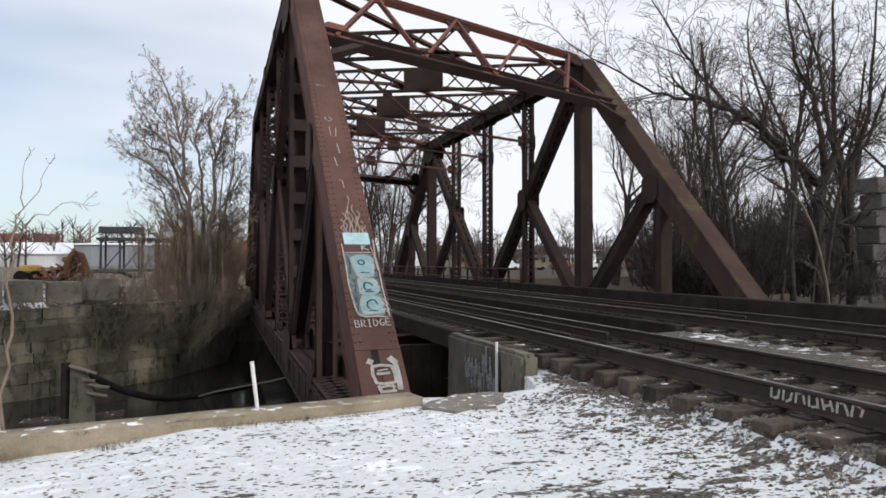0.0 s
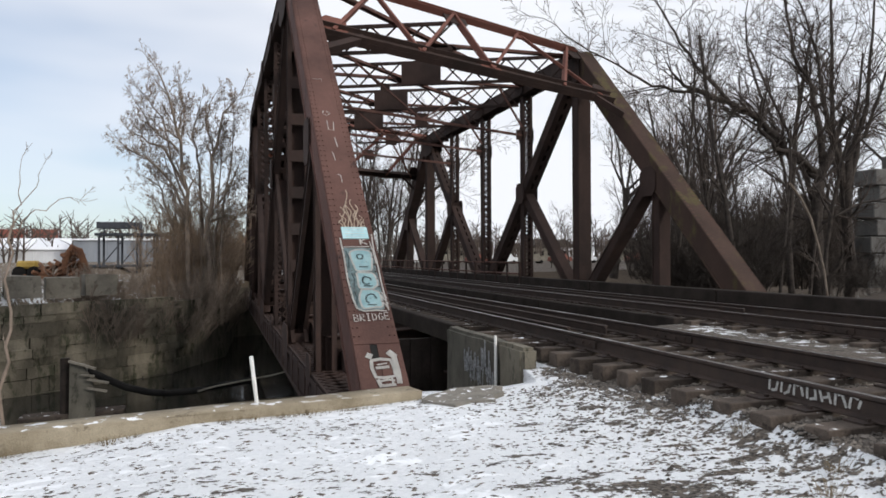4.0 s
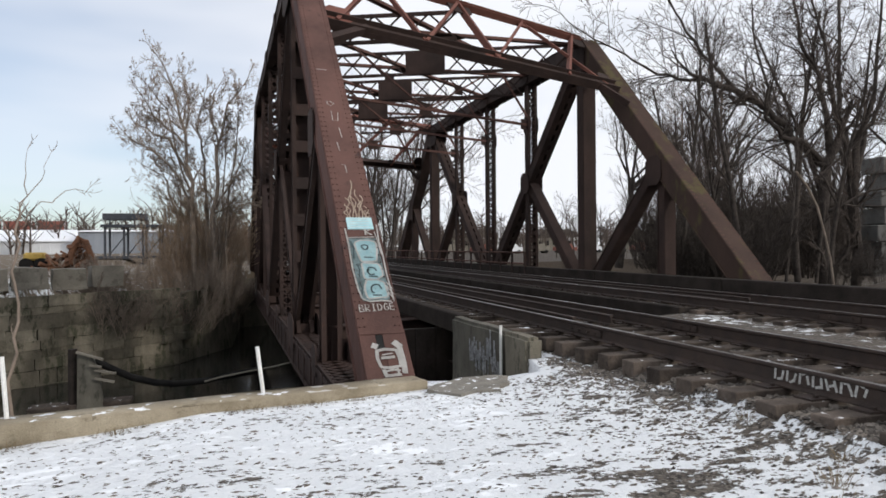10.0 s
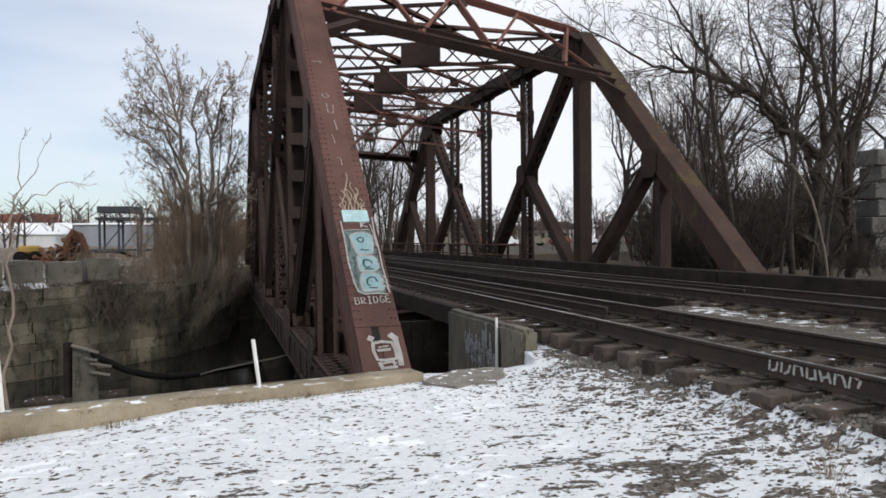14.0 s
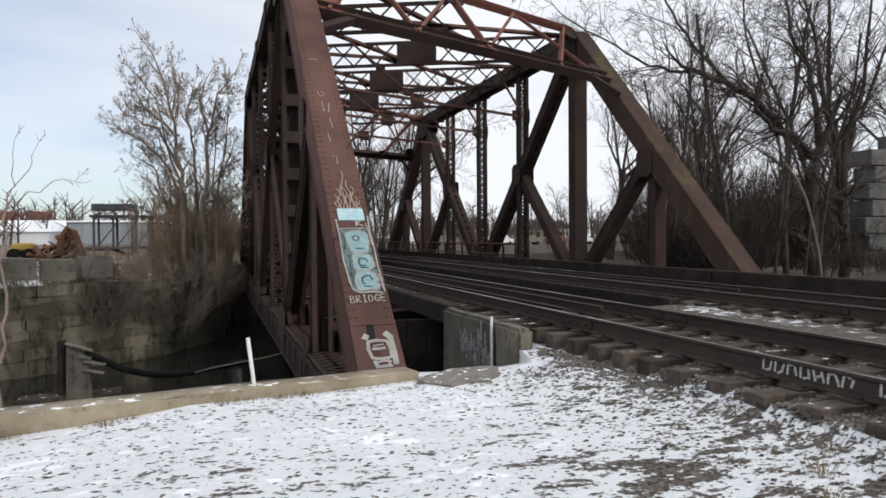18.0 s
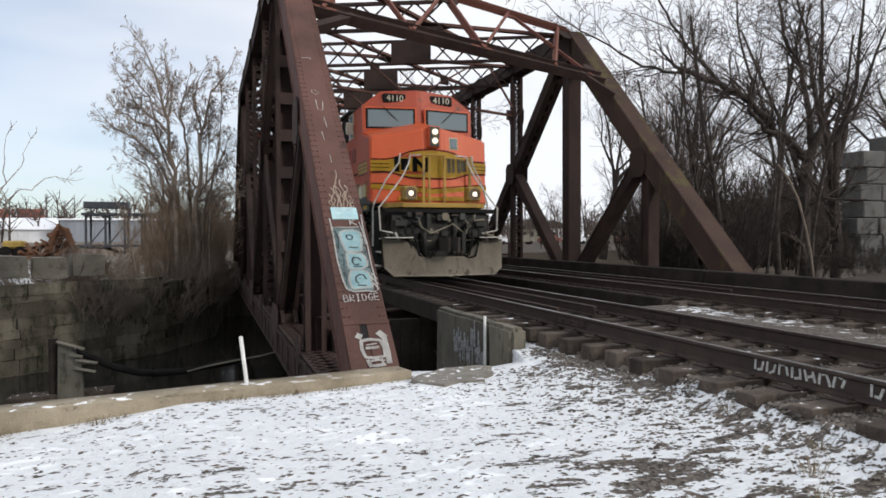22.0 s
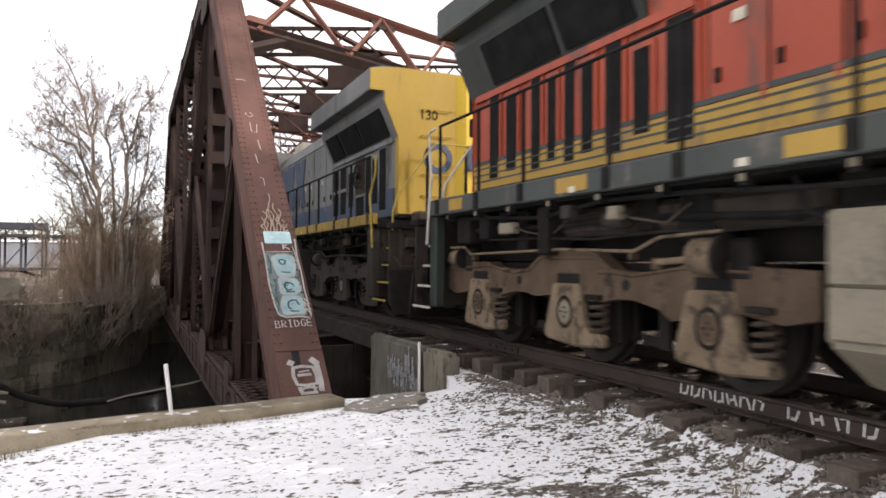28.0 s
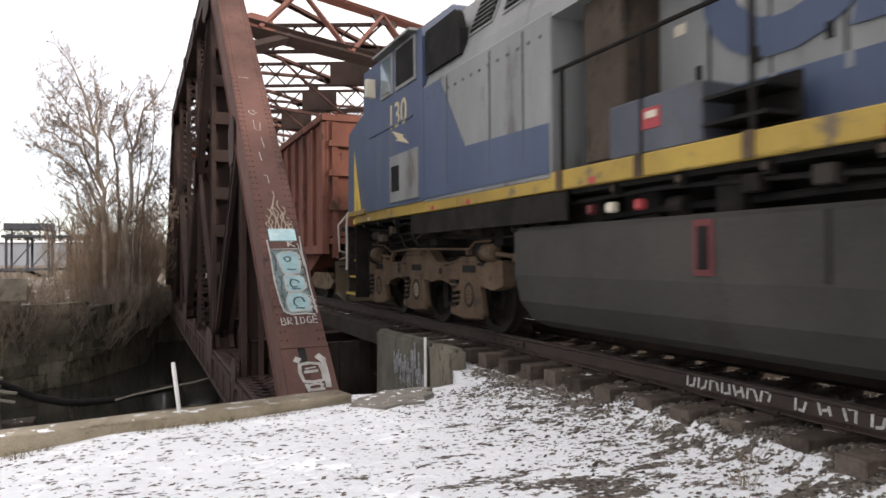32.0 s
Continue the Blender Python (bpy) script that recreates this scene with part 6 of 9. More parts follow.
        band("yellow_band", arc, lambda x: 0.06, FRONT_YELLOW, -1.575, 1.575, 0.012)
        band("pinstripe", lambda x: arc(x) + 0.08, lambda x: 0.01, BLACK, -1.575, 1.575, 0.014)
        band("yellow_band", lambda x: 2.06, lambda x: 0.05, FRONT_YELLOW, -0.9, 1.0, 0.012)
        # the railway's emblem, as plain dark and pale shapes
        for x, w, mtl in ((-0.92, 0.13, BLACK), (-0.72, 0.2, BLACK), (-0.47, 0.12, BLACK), (-0.2, 0.12, BLACK), (0.45, 0.11, STEP_PALE), (0.58, 0.09, STEP_PALE), (0.74, 0.11, STEP_PALE), (0.89, 0.17, STEP_PALE)):
            band("emblem_shape", lambda x: 2.93, lambda x, w=w: 0.19 if w not in (0.2, 0.17) else 0.15, mtl, x - w / 2, x + w / 2, 0.022, 3)
        band("emblem_shape", lambda x: 2.93 - 1.1 * (x + 0.33), lambda x: 0.07, BLACK, -0.45, -0.2, 0.023, 3)
        for x, w in ((-0.29, 0.07), (-0.14, 0.05), (0.27, 0.06), (1.02, 0.08)):
            bx("door_post", (x, 0.68 + 0.2 * max(0, abs(x) - 0.26), 2.55), (w, 0.04, 1.25), OCHRE if x > 0.9 else LOCO_YELLOW, nose, 0.01)
        for x0, x1, z in ((-0.3, 0.3, 3.16), (0.27, 1.02, 3.1)):
            pp("platform_rail", [(x0, 0.66, z), (x1, 0.68 + 0.2 * max(0.0, x1 - 0.3), z)], 0.02, LOCO_YELLOW, g)
        for x in (-0.55, -0.6):
            bx("platform_bracket", (x, 0.5, 1.66), (0.05, 0.6, 0.22), GRIME, g)
    # cab with windshields, number boards set into the sloping roof front
    bm = bmesh.new()
    plan = [(-1.56, 2.12), (-0.08, 1.96), (0.08, 1.96), (1.56, 2.12), (1.56, 5.1), (-1.56, 5.1)]
    lv = [(1.95, 1.0, 0.0), (3.86, 1.0, 0.0), (4.6, 1.0, 0.05), (5.03, 0.66, 0.16), (5.06, 0.55, 0.4)]
    rings = []
    for z, k, back in lv:
        rings.append([bm.verts.new((x * k, y + (back if y < 3 else -back * 0.2), z + (0.06 if abs(x) < 0.2 and z > 4.5 else 0))) for x, y in plan])
    for a, b in zip(rings, rings[1:]):
        for i in range(6):
            bm.faces.new((a[i], a[(i + 1) % 6], b[(i + 1) % 6], b[i]))
    bm.faces.new(rings[-1]), bm.faces.new(rings[0][::-1])
    bmesh.ops.recalc_face_normals(bm, faces=bm.faces)
    cab = part("cab", bm, side_mt, g)
    for s in (-1, 1):
        d = Vector((s * 1.48, 0.26, 0)).normalized()
        up = Vector((0, 0.03, 1)).normalized()
        nrm = d.cross(up).normalized()
        if nrm.y > 0:
            nrm = -nrm
        m = Matrix((d, -nrm, up)).transposed()
        c = Vector((s * 0.8, 2.05, 4.26)) + nrm * 0.025
        fr = bx("windshield_frame", c, (1.42, 0.05, 0.64), front_mt, cab, 0.05, "", m)
        rim = bx("windshield_rim", c + nrm * 0.012, (1.36, 0.05, 0.58), BLACK, cab, 0.06, "", m)
        bx("windshield", c + nrm * 0.03, (1.24, 0.04, 0.48), GLASS, rim, 0.06, "", m)
        pp("wiper", [c + nrm * 0.08 + Vector((0.2 * s, 0, 0.3)), c + nrm * 0.08 + Vector((-0.1 * s, 0, 0.02)), c + nrm * 0.07 + Vector((-0.35 * s, 0, -0.2))], 0.012, BLACK, rim)
        nb = bx("number_board", (s * 0.66, 2.2, 4.83), (0.66, 0.22, 0.27), BLACK, cab, 0.04)
        m4 = Matrix.Translation((s * 0.66, 2.084, 4.83)) @ FRONT_FACE
        text_part("number", number, 0.24, m4, PALE, nb, "pale road number")
        x = s * 1.56
        for y0, y1 in ((3.2, 3.8), (3.95, 4.85)):
            fr = bx("window_frame", (x, (y0 + y1) / 2, 4.22), (0.05, y1 - y0, 0.72), PALE if y0 < 3.5 and lead_unit else BLACK if lead_unit else HOOD_GREY, cab, 0.01)
            bx("cab_window", (x + s * 0.015, (y0 + y1) / 2, 4.22), (0.04, y1 - y0 - 0.12, 0.6), GLASS if y0 < 3.5 else BLACK, fr)
        bx("mirror", (s * 1.72, 3.05, 4.1), (0.2, 0.05, 0.34), PALE, cab, 0.02)
        bx("window_awning", (s * 1.62, 4.0, 4.62), (0.16, 1.8, 0.04), roof_mt, cab)
        bx("drip_rail", (s * 1.57, 3.7 if lead_unit else 3.6, 2.81 if lead_unit else 3.32), (0.02, 2.16, 0.025), BLACK if lead_unit else HOOD_BLUE, cab)
        if lead_unit:
            pl("side_vent", x, 4.42, 4.56, 2.48, 2.66, BLACK, cab, 0.02)
    # full-width cabinet behind the cab and the sloping grey housing above it
    aux = bx("equipment_cabinet", (0, 6.85, 2.8), (3.1, 3.5, 1.68 if lead_unit else 1.78), side_mt if lead_unit else HOOD_GREY, g, 0.02)
    bm = bmesh.new()
    prism(bm, [(-1.53, 3.62), (1.53, 3.62), (1.47, 3.86), (1.12, 4.74), (-1.12, 4.74), (-1.47, 3.86)], "y", 5.12, 10.6)
    blower = part("blower_housing", bm, LOCO_GREY if lead_unit else HOOD_GREY, g)
    for s in (-1, 1):
        m = Matrix.Rotation(s * -0.378, 3, "Y")
        for y0, y1 in ((5.3, 5.95), (9.3, 10.5)) if lead_unit else ((6.4, 7.0), (7.35, 8.05), (8.4, 9.1), (9.5, 10.45)):
            gr = bx("intake_grille", (s * 1.29, (y0 + y1) / 2, 4.33), (0.05, y1 - y0, 0.44), SCREEN, blower, 0, "", m)
            bx("grille_frame", (s * 1.275, (y0 + y1) / 2, 4.33), (0.05, y1 - y0 + 0.1, 0.54), LOCO_GREY if lead_unit else HOOD_GREY, blower, 0, "", m)
            for k in range(0 if lead_unit else 6):
                bx("louvre", (s * (1.385 - k * 0.031), (y0 + y1) / 2, 4.16 + 0.078 * k), (0.03, y1 - y0, 0.02), LOCO_GREY, gr, 0, "", m)
        x = s * 1.55
        if not lead_unit:
            sheet("dark_panel", [(5.15, 3.85), (6.35, 3.85), (6.35, 4.2), (6.2, 4.5), (5.15, 4.5)], s * 1.4, BLACK, blower, 0.13)
            sheet("blue_panel", [(5.1, 1.97), (8.58, 1.97), (8.58, 2.5), (6.55, 2.56), (5.72, 3.64), (5.1, 3.64)], x, HOOD_BLUE, aux, 0.01)
        for y in (5.14, 5.98, 7.25, 8.05):
            bx("panel_seam", (s * 1.552, y, 2.85), (0.02, 0.018, 1.55), BLACK if lead_unit else LOCO_GREY, aux)
        if lead_unit:
            sheet("cream_panel", [(4.85, 3.72), (6.0, 3.68), (6.0, 3.5), (4.85, 3.52)], x, CREAM, aux, 0.006)
            sheet("cream_panel", [(7.9, 3.55), (8.55, 3.5), (8.55, 2.75), (8.1, 2.5)], x, CREAM, aux, 0.006)
        for y in (6.85, 7.95) if lead_unit else ():
            for k in range(5):
                bx("vent_slat", (s * 1.555, y, 2.2 + 0.065 * k), (0.02, 0.36, 0.026), BLACK, aux)
        for k in range(14):
            rd("bolt", (x, 5.3 + 0.24 * k, 3.46), (x + s * 0.012, 5.3 + 0.24 * k, 3.46), 0.022, BLACK if lead_unit else LOCO_GREY, aux, 6)
    # long hood with its doors
    bm = bmesh.new()
    prism(bm, [(-0.96, 1.95), (0.96, 1.95), (0.96, 4.12), (0.74, 4.5), (-0.74, 4.5), (-0.96, 4.12)], "y", 8.55, 21.6)
    bevel(bm, 0.02)
    hood = part("long_hood", bm, body, g)
    bm = bmesh.new()
    prism(bm, [(-0.985, 4.13), (0.985, 4.13), (0.76, 4.53), (-0.76, 4.53)], "y", 10.6, 17.9 if lead_unit else 17.2)
    part("hood_roof", bm, roof_mt, hood)
    rr = random.Random(8)
    for s in (-1, 1):
        for i in range(13):
            y = 9.0 + i * 0.63
            pl("door_seam", s * 0.96, y + 0.596, y + 0.629, 2.0, 4.06, GRIME, hood, 0.004)
            d = pl("hood_door", s * 0.96, y, y + 0.595, 2.0, 4.06, body, hood, 0.016 + 0.006 * (i % 2))
            for z in (2.45, 3.6):
                bx("hinge", (s * 0.985, y + 0.02, z), (0.03, 0.05, 0.12), body, d)
            bx("latch", (s * 0.99, y + 0.5, 2.7), (0.03, 0.05, 0.12), BLACK, d)
            if rr.random() < 0.5:
                pl("door_label", s * 0.985, y + 0.2, y + 0.34, 3.1, 3.2, PALE, d, 0.006)
    # stripes, lower bands and emblem shapes along both sides
    for s in (-1, 1):
        if lead_unit:
            for y0, y1, x in ((2.46, 5.1, 1.56), (5.16, 8.58, 1.55), (8.7, 21.62, 0.985), (1.42, 1.6, 1.59)):
                st = pl("yellow_band", s * x, y0, y1, 2.13, 2.46, LOCO_YELLOW, g, 0.01)
                for z in (2.22, 2.31, 2.4):
                    pl("pinstripe", s * (x + 0.01), y0, y1, z, z + 0.022, LOCO_GREY, st, 0.005)
                pl("pinstripe", s * (x + 0.002), y0, y1, 2.47, 2.52, LOCO_GREY, st, 0.008)
                pl("grey_skirt", s * x, y0, y1, 1.96, 2.12, LOCO_GREY, g, 0.012)
            # panel that carries the shaded side tone onto the nose
            sheet("nose_side", [(1.14, 2.0), (2.2, 2.0), (2.2, 3.84), (1.2, 3.6)], s * 1.582, ORANGE, nose, 0.006)
            pl("grey_skirt", s * 1.588, 1.6, 2.46, 1.96, 2.12, LOCO_GREY, g, 0.012)
            st = pl("yellow_band", s * 1.588, 1.43, 2.46, 2.76, 3.03, LOCO_YELLOW, g, 0.01)
            for z in (2.72, 2.84, 2.93, 3.04):
                pl("pinstripe", s * 1.598, 1.43, 2.46, z, z + 0.022, LOCO_GREY, st, 0.006)
            # bare patches where paint was made good
            pl("cream_patch", s * 1.588, 1.61, 2.0, 2.13, 2.45, CREAM, g, 0.012)
            pl("tan_patch", s * 1.588, 2.01, 2.6, 2.13, 2.46, OCHRE, g, 0.008)
            sheet("white_patch", [(2.03, 2.12), (2.25, 2.1), (2.4, 2.2), (2.37, 2.4), (2.2, 2.46), (2.04, 2.42)], s * 1.598, PALE, g, 0.006)
            # the railway's name as plain yellow shapes
            for y0, y1, z0, z1 in ((13.3, 13.52, 2.56, 3.62), (12.72, 13.05, 2.56, 3.62), (12.3, 12.52, 2.56, 3.62), (11.62, 11.84, 2.56, 3.62), (10.95, 11.2, 2.7, 3.62), (10.42, 10.7, 2.56, 3.5), (9.72, 9.96, 2.56, 3.66), (9.05, 9.72, 3.42, 3.66), (9.3, 9.72, 2.98, 3.2)):
                pl("emblem_shape", s * 0.985, y0, y1, z0, z1, LOCO_YELLOW, hood, 0.012)
            st = pl("yellow_band", s * 0.985, 8.7, 17.95, 3.78, 4.08, LOCO_YELLOW, hood, 0.008)
            pl("pinstripe", s * 0.993, 8.7, 17.95, 3.86, 3.885, LOCO_GREY, st, 0.006)
            pl("pinstripe", s * 0.993, 8.7, 17.95, 3.96, 3.985, LOCO_GREY, st, 0.006)
        else:
            pl("blue_band", s * 0.985, 8.7, 21.6, 1.98, 2.5, HOOD_BLUE, g, 0.01)
            x = s * 0.99
            ring_shape("emblem_shape", 11.0, 3.36, 0.82, 0.72, 0.42, 0, 360, x, HOOD_BLUE, hood)
            sheet("emblem_shape", [(11.55, 2.68), (12.8, 2.66), (12.92, 2.95), (12.88, 3.2), (12.62, 3.38), (12.78, 3.66), (12.88, 4.0), (11.82, 4.04), (11.62, 3.7), (11.66, 3.45), (11.9, 3.3), (11.66, 3.05)], x, HOOD_BLUE, hood, 0.01)
            sheet("emblem_shape", [(12.96, 2.66), (13.5, 2.66), (13.66, 2.98), (13.84, 2.66), (14.3, 2.66), (14.05, 3.35), (14.3, 4.04), (13.74, 4.04), (13.6, 3.78), (13.44, 4.04), (12.96, 4.04), (13.2, 3.35)], x, HOOD_BLUE, hood, 0.01)
    # radiator section: flat-bottomed overhanging wings with sloping screens below them
    bm = bmesh.new()
    prism(bm, [(-0.97, 3.45), (0.97, 3.45), (1.27, 4.12), (1.27, 4.29), (1.53, 4.29), (1.53, 4.7), (1.25, 4.76), (-1.25, 4.76), (-1.53, 4.7), (-1.53, 4.29), (-1.27, 4.29), (-1.27, 4.12)], "y", 17.95 if lead_unit else 17.2, 21.75)
    bmesh.ops.triangulate(bm, faces=[f for f in bm.faces if len(f.verts) > 4])
    radi = part("radiator_wing_roof", bm, roof_mt if lead_unit else HOOD_GREY, g)
    for s in (-1, 1):
        a, b = Vector((s * 0.985, 0, 3.47)), Vector((s * 1.26, 0, 4.08))
        for y0, y1 in ((17.5, 18.5), (18.62, 19.88), (19.98, 21.45)) if not lead_unit else ((18.06, 19.25), (19.38, 20.95)):
            m = span(a, b, (0, 1, 0))
            c = (a + b) / 2 + Vector((s * 0.012, (y0 + y1) / 2, -0.006))
            bx("radiator_screen", c, (y1 - y0, 0.03, 0.56), SCREEN, radi, 0, "", m)
        pl("wing_fascia", s * 1.53, 17.95 if lead_unit else 17.2, 21.75, 4.31, 4.68, LOCO_GREY if lead_unit else HOOD_GREY, radi, 0.012)
        pl("screen_frame", s * 0.975, 17.3, 21.55, 3.38, 3.47, body, radi, 0.04)
    # tall dark louvred doors under the radiators
    if lead_unit:
        doors = ((20.9, 21.14, 2.25, 3.4), (20.43, 20.68, 2.3, 3.3), (19.86, 20.05, 2.25, 3.38), (19.52, 19.68, 2.3, 3.3), (19.14, 19.33, 2.25, 3.38), (18.8, 19.0, 2.3, 3.3), (18.32, 18.58, 2.22, 3.38), (17.9, 18.13, 2.36, 3.2), (17.32, 17.67, 2.2, 3.36))
    else:
        doors = ((17.34, 17.78, 2.2, 2.72), (17.34, 17.78, 2.8, 3.3), (17.96, 18.4, 2.2, 2.72), (17.96, 18.4, 2.8, 3.3), (18.63, 18.98, 2.32, 3.1), (19.2, 19.75, 2.08, 2.5), (19.9, 20.17, 2.12, 3.3), (20.33, 20.65, 2.28, 3.2), (20.77, 21.15, 2.12, 3.34))
    for s in (-1, 1):
        for y0, y1, z0, z1 in doors:
            fr = pl("louvre_door", s * 0.97, y0 - 0.06, y1 + 0.06, z0 - 0.06, z1 + 0.06, body if lead_unit else HOOD_GREY, hood, 0.018)
            pl("louvre_screen", s * 0.988, y0, y1, z0, z1, SCREEN, fr, 0.012)
        if not lead_unit:
            ring_shape("brake_wheel", 19.47, 2.95, 0.24, 0.27, 0.22, 0, 360, s * 1.06, GRIME, g)
            rd("brake_wheel_hub", (s * 0.97, 19.47, 2.95), (s * 1.08, 19.47, 2.95), 0.06, GRIME, g)
            for k in range(3):
                a = k * 2.094 + 0.4
                pp("brake_wheel_spoke", [(s * 1.06, 19.47, 2.95), (s * 1.06, 19.47 + 0.22 * math.cos(a), 2.95 + 0.25 * math.sin(a))], 0.015, GRIME, g)
            for k in range(3):
                pl("sill_text_bar", s * 1.54, 19.85 + 0.02 * k, 20.3 - 0.05 * k, 1.845 + 0.035 * k, 1.86 + 0.035 * k, OCHRE, g, 0.005)
            pl("brake_recess", s * 0.97, 19.12, 19.8, 2.55, 3.35, TRUCK_DARK, hood, 0.016)
    # rear end of the hood
    end_mt = GOLD if not lead_unit else ORANGE
    ye = 21.67 if lead_unit else 21.79
    bm = bmesh.new()
    prism(bm, [(-0.97, 2.0), (0.97, 2.0), (0.97, 3.45), (1.25, 4.1), (1.25, 4.29), (1.53, 4.29), (1.53, 4.68), (1.0, 4.76), (-1.0, 4.76), (-1.53, 4.68), (-1.53, 4.29), (-1.25, 4.29), (-1.25, 4.1), (-0.97, 3.45)], "y", 21.61, ye)
    bmesh.ops.triangulate(bm, faces=[f for f in bm.faces if len(f.verts) > 4])
    re = part("hood_end", bm, end_mt, hood, "bright yellow end of the long hood" if not lead_unit else "orange end of the long hood")
    bm = bmesh.new()
    prism(bm, [(-1.0, ye), (-0.86, ye + 0.18), (-0.36, ye + 0.18), (-0.22, ye)], "z", 2.02, 4.72)
    bmesh.ops.recalc_face_normals(bm, faces=bm.faces)
    part("end_panel", bm, BRIGHT_YELLOW if not lead_unit else ORANGE, re)
    m4 = Matrix.Translation((0.36, ye + 0.006, 3.9)) @ pose(0, 0, 0, 0, 0, 180) @ FRONT_FACE
    text_part("number", number, 0.26, m4, BLACK, re, "dark road number")
    hb = bx("headlight_box", (-0.58, ye + 0.16, 4.25), (0.32, 0.1, 0.56), BLACK, re, 0.02)
    for z in (4.12, 4.37):
        rd("headlight", (-0.58, ye + 0.2, z), (-0.58, ye + 0.23, z), 0.1, LAMP_DARK, hb, 16)
    bx("end_window", (-0.58, ye + 0.16, 3.7), (0.3, 0.1, 0.36), BLACK, re, 0.02)
    for z in (2.35, 2.75, 3.5, 4.0):
        pp("grab_iron", [(0.5, ye, z), (0.5, ye + 0.07, z), (-0.1, ye + 0.07, z), (-0.1, ye, z)], 0.013, end_mt, re)
    if not lead_unit:
        ring_shape("emblem_shape", 0.16, 3.09, 0.3, 0.3, 0.4, 0, 360, 21.795, HOOD_BLUE, re, "y")
        bx("emblem_shape", (-0.48, 21.98, 3.1), (0.2, 0.02, 0.5), HOOD_BLUE, re)
        bx("emblem_shape", (-0.74, 21.98, 3.1), (0.2, 0.02, 0.5), HOOD_BLUE, re)
        bx("end_box", (0.1, 22.3, 1.86), (1.5, 0.36, 0.3), TRUCK_DARK, g, 0.04)
        pl("blue_corner", -0.985, 21.2, 21.6, 2.0, 2.5, HOOD_BLUE, hood, 0.011)
    for x in (-0.28, 0.52):
        pp("end_post", [(x, 22.12, 1.9), (x, 22.12, 3.2)], 0.03, BLACK, g)
    for s in (-1, 1):
        turn = pose(0, 0, 0, 0, 0, 180) if s > 0 else Matrix()
        m4 = Matrix.Translation((s * 1.567, 3.53 if lead_unit else 4.0, 3.33 if lead_unit else 3.45)) @ turn @ LEFT_FACE
        text_part("number", number, 0.62 if lead_unit else 0.6, m4, FADED if lead_unit else CREAM, cab, "road number on the cab side")
        if not lead_unit:
            lightning("lightning_mark", 4.12, 3.08, s * 1.565, CREAM, cab)
            dp = pl("cab_door", s * 1.56, 3.64, 4.93, 2.02, 2.8, HOOD_GREY, cab, 0.02)
            pl("door_vent", s * 1.58, 3.75, 4.1, 2.2, 2.62, BLACK, dp, 0.012)
            sheet("yellow_flash", [(1.44, 1.98), (1.95, 1.98), (1.44, 3.55)], s * 1.56, BRIGHT_YELLOW, nose, 0.012)
            pl("lower_skirt", s * 1.5, 4.5, 8.86, 1.46, 1.76, GRIME, g, 0.03)
            pl("blue_skirt", s * 1.55, 5.12, 8.58, 1.98, 2.06, HOOD_BLUE, aux, 0.012)
            bx("walkway_column", (s * 1.15, 9.3, 2.9), (0.5, 0.62, 1.8), TRUCK_DARK, g, 0.03)
            bb = bx("battery_box", (s * 1.3, 10.1, 2.22), (0.42, 1.15, 0.5), SLATE, g, 0.02)
            pl("warning_label", s * 1.51, 10.0, 10.22, 2.18, 2.36, LABEL_RED, bb, 0.008)
            pl("label_text_bar", s * 1.518, 10.04, 10.18, 2.27, 2.33, PALE, bb, 0.004)
            for k in range(2):
                bx("box_step", (s * 1.35, 11.0, 2.1 + 0.2 * k), (0.34, 0.6, 0.03), BLACK, bb)
            bx("step_side", (s * 1.18, 11.0, 2.2), (0.03, 0.62, 0.44), GRIME, bb)
    # handrails
    posts = [8.75, 9.98, 11.16, 12.84, 14.4, 15.47, 16.94, 17.86, 19.4, 20.5, 21.7]
    for s in (-1, 1):
        x = s * 1.5
        pp("handrail", [(x, 8.2, 3.02 if not lead_unit else 3.6), (x, 8.75, 3.04), (x, 21.72, 3.04)] if lead_unit else [(x, 8.5, 3.04), (x, 21.72, 3.04)], 0.021, BLACK if lead_unit else GRIME, g)
        for y in posts:
            rd("stanchion", (x, y, 1.78), (x, y, 3.04), 0.024, BLACK if lead_unit else GRIME, g, 8)
            bx("stanchion_foot", (s * 1.545, y, 1.88), (0.03, 0.1, 0.2), BLACK if lead_unit else TRUCK_FRAME, g)
    truck(g, (2.05, 4.0, 6.0), TRUCK_DARK if lead_unit else TRUCK_FRAME, 1, -1)
    truck(g, (16.92, 18.96, 21.0), trk, 1, -1, TRUCK_FRAME if lead_unit else None)
    # fuel tank
    bm = bmesh.new()
    zt = 0.98 if lead_unit else 1.42
    prism(bm, [(-1.05, 0.26), (1.05, 0.26), *([(1.5, 0.58)] if lead_unit else [(1.27, 0.36), (1.43, 0.58), (1.5, 0.88)]), (1.5, zt), (-1.5, zt), *([(-1.5, 0.58)] if lead_unit else [(-1.5, 0.88), (-1.43, 0.58), (-1.27, 0.36)])], "y", 7.7, 15.7)
    bevel(bm, 0.04, 2)
    tk = part("fuel_tank", bm, tank_mt, g)
    for y in (7.66, 15.74):
        bx("tank_end", (0, y, 0.85), (2.2, 0.06, 1.0), GRIME, tk)
    if lead_unit:
        for y0, y1 in ((7.72, 9.9), (14.75, 15.7)):
            bx("tank_shoulder", (0, (y0 + y1) / 2, 1.19), (2.98, y1 - y0, 0.5), tank_mt, tk, 0.03)
        for s in (-1, 1):
            for y0, y1 in ((10.1, 12.2), (12.45, 14.55)):
                bm = bmesh.new()
                rod(bm, (s * 1.16, y0, 1.22), (s * 1.16, y1, 1.22), 0.27, 22)
                bevel(bm, 0.08, 3)
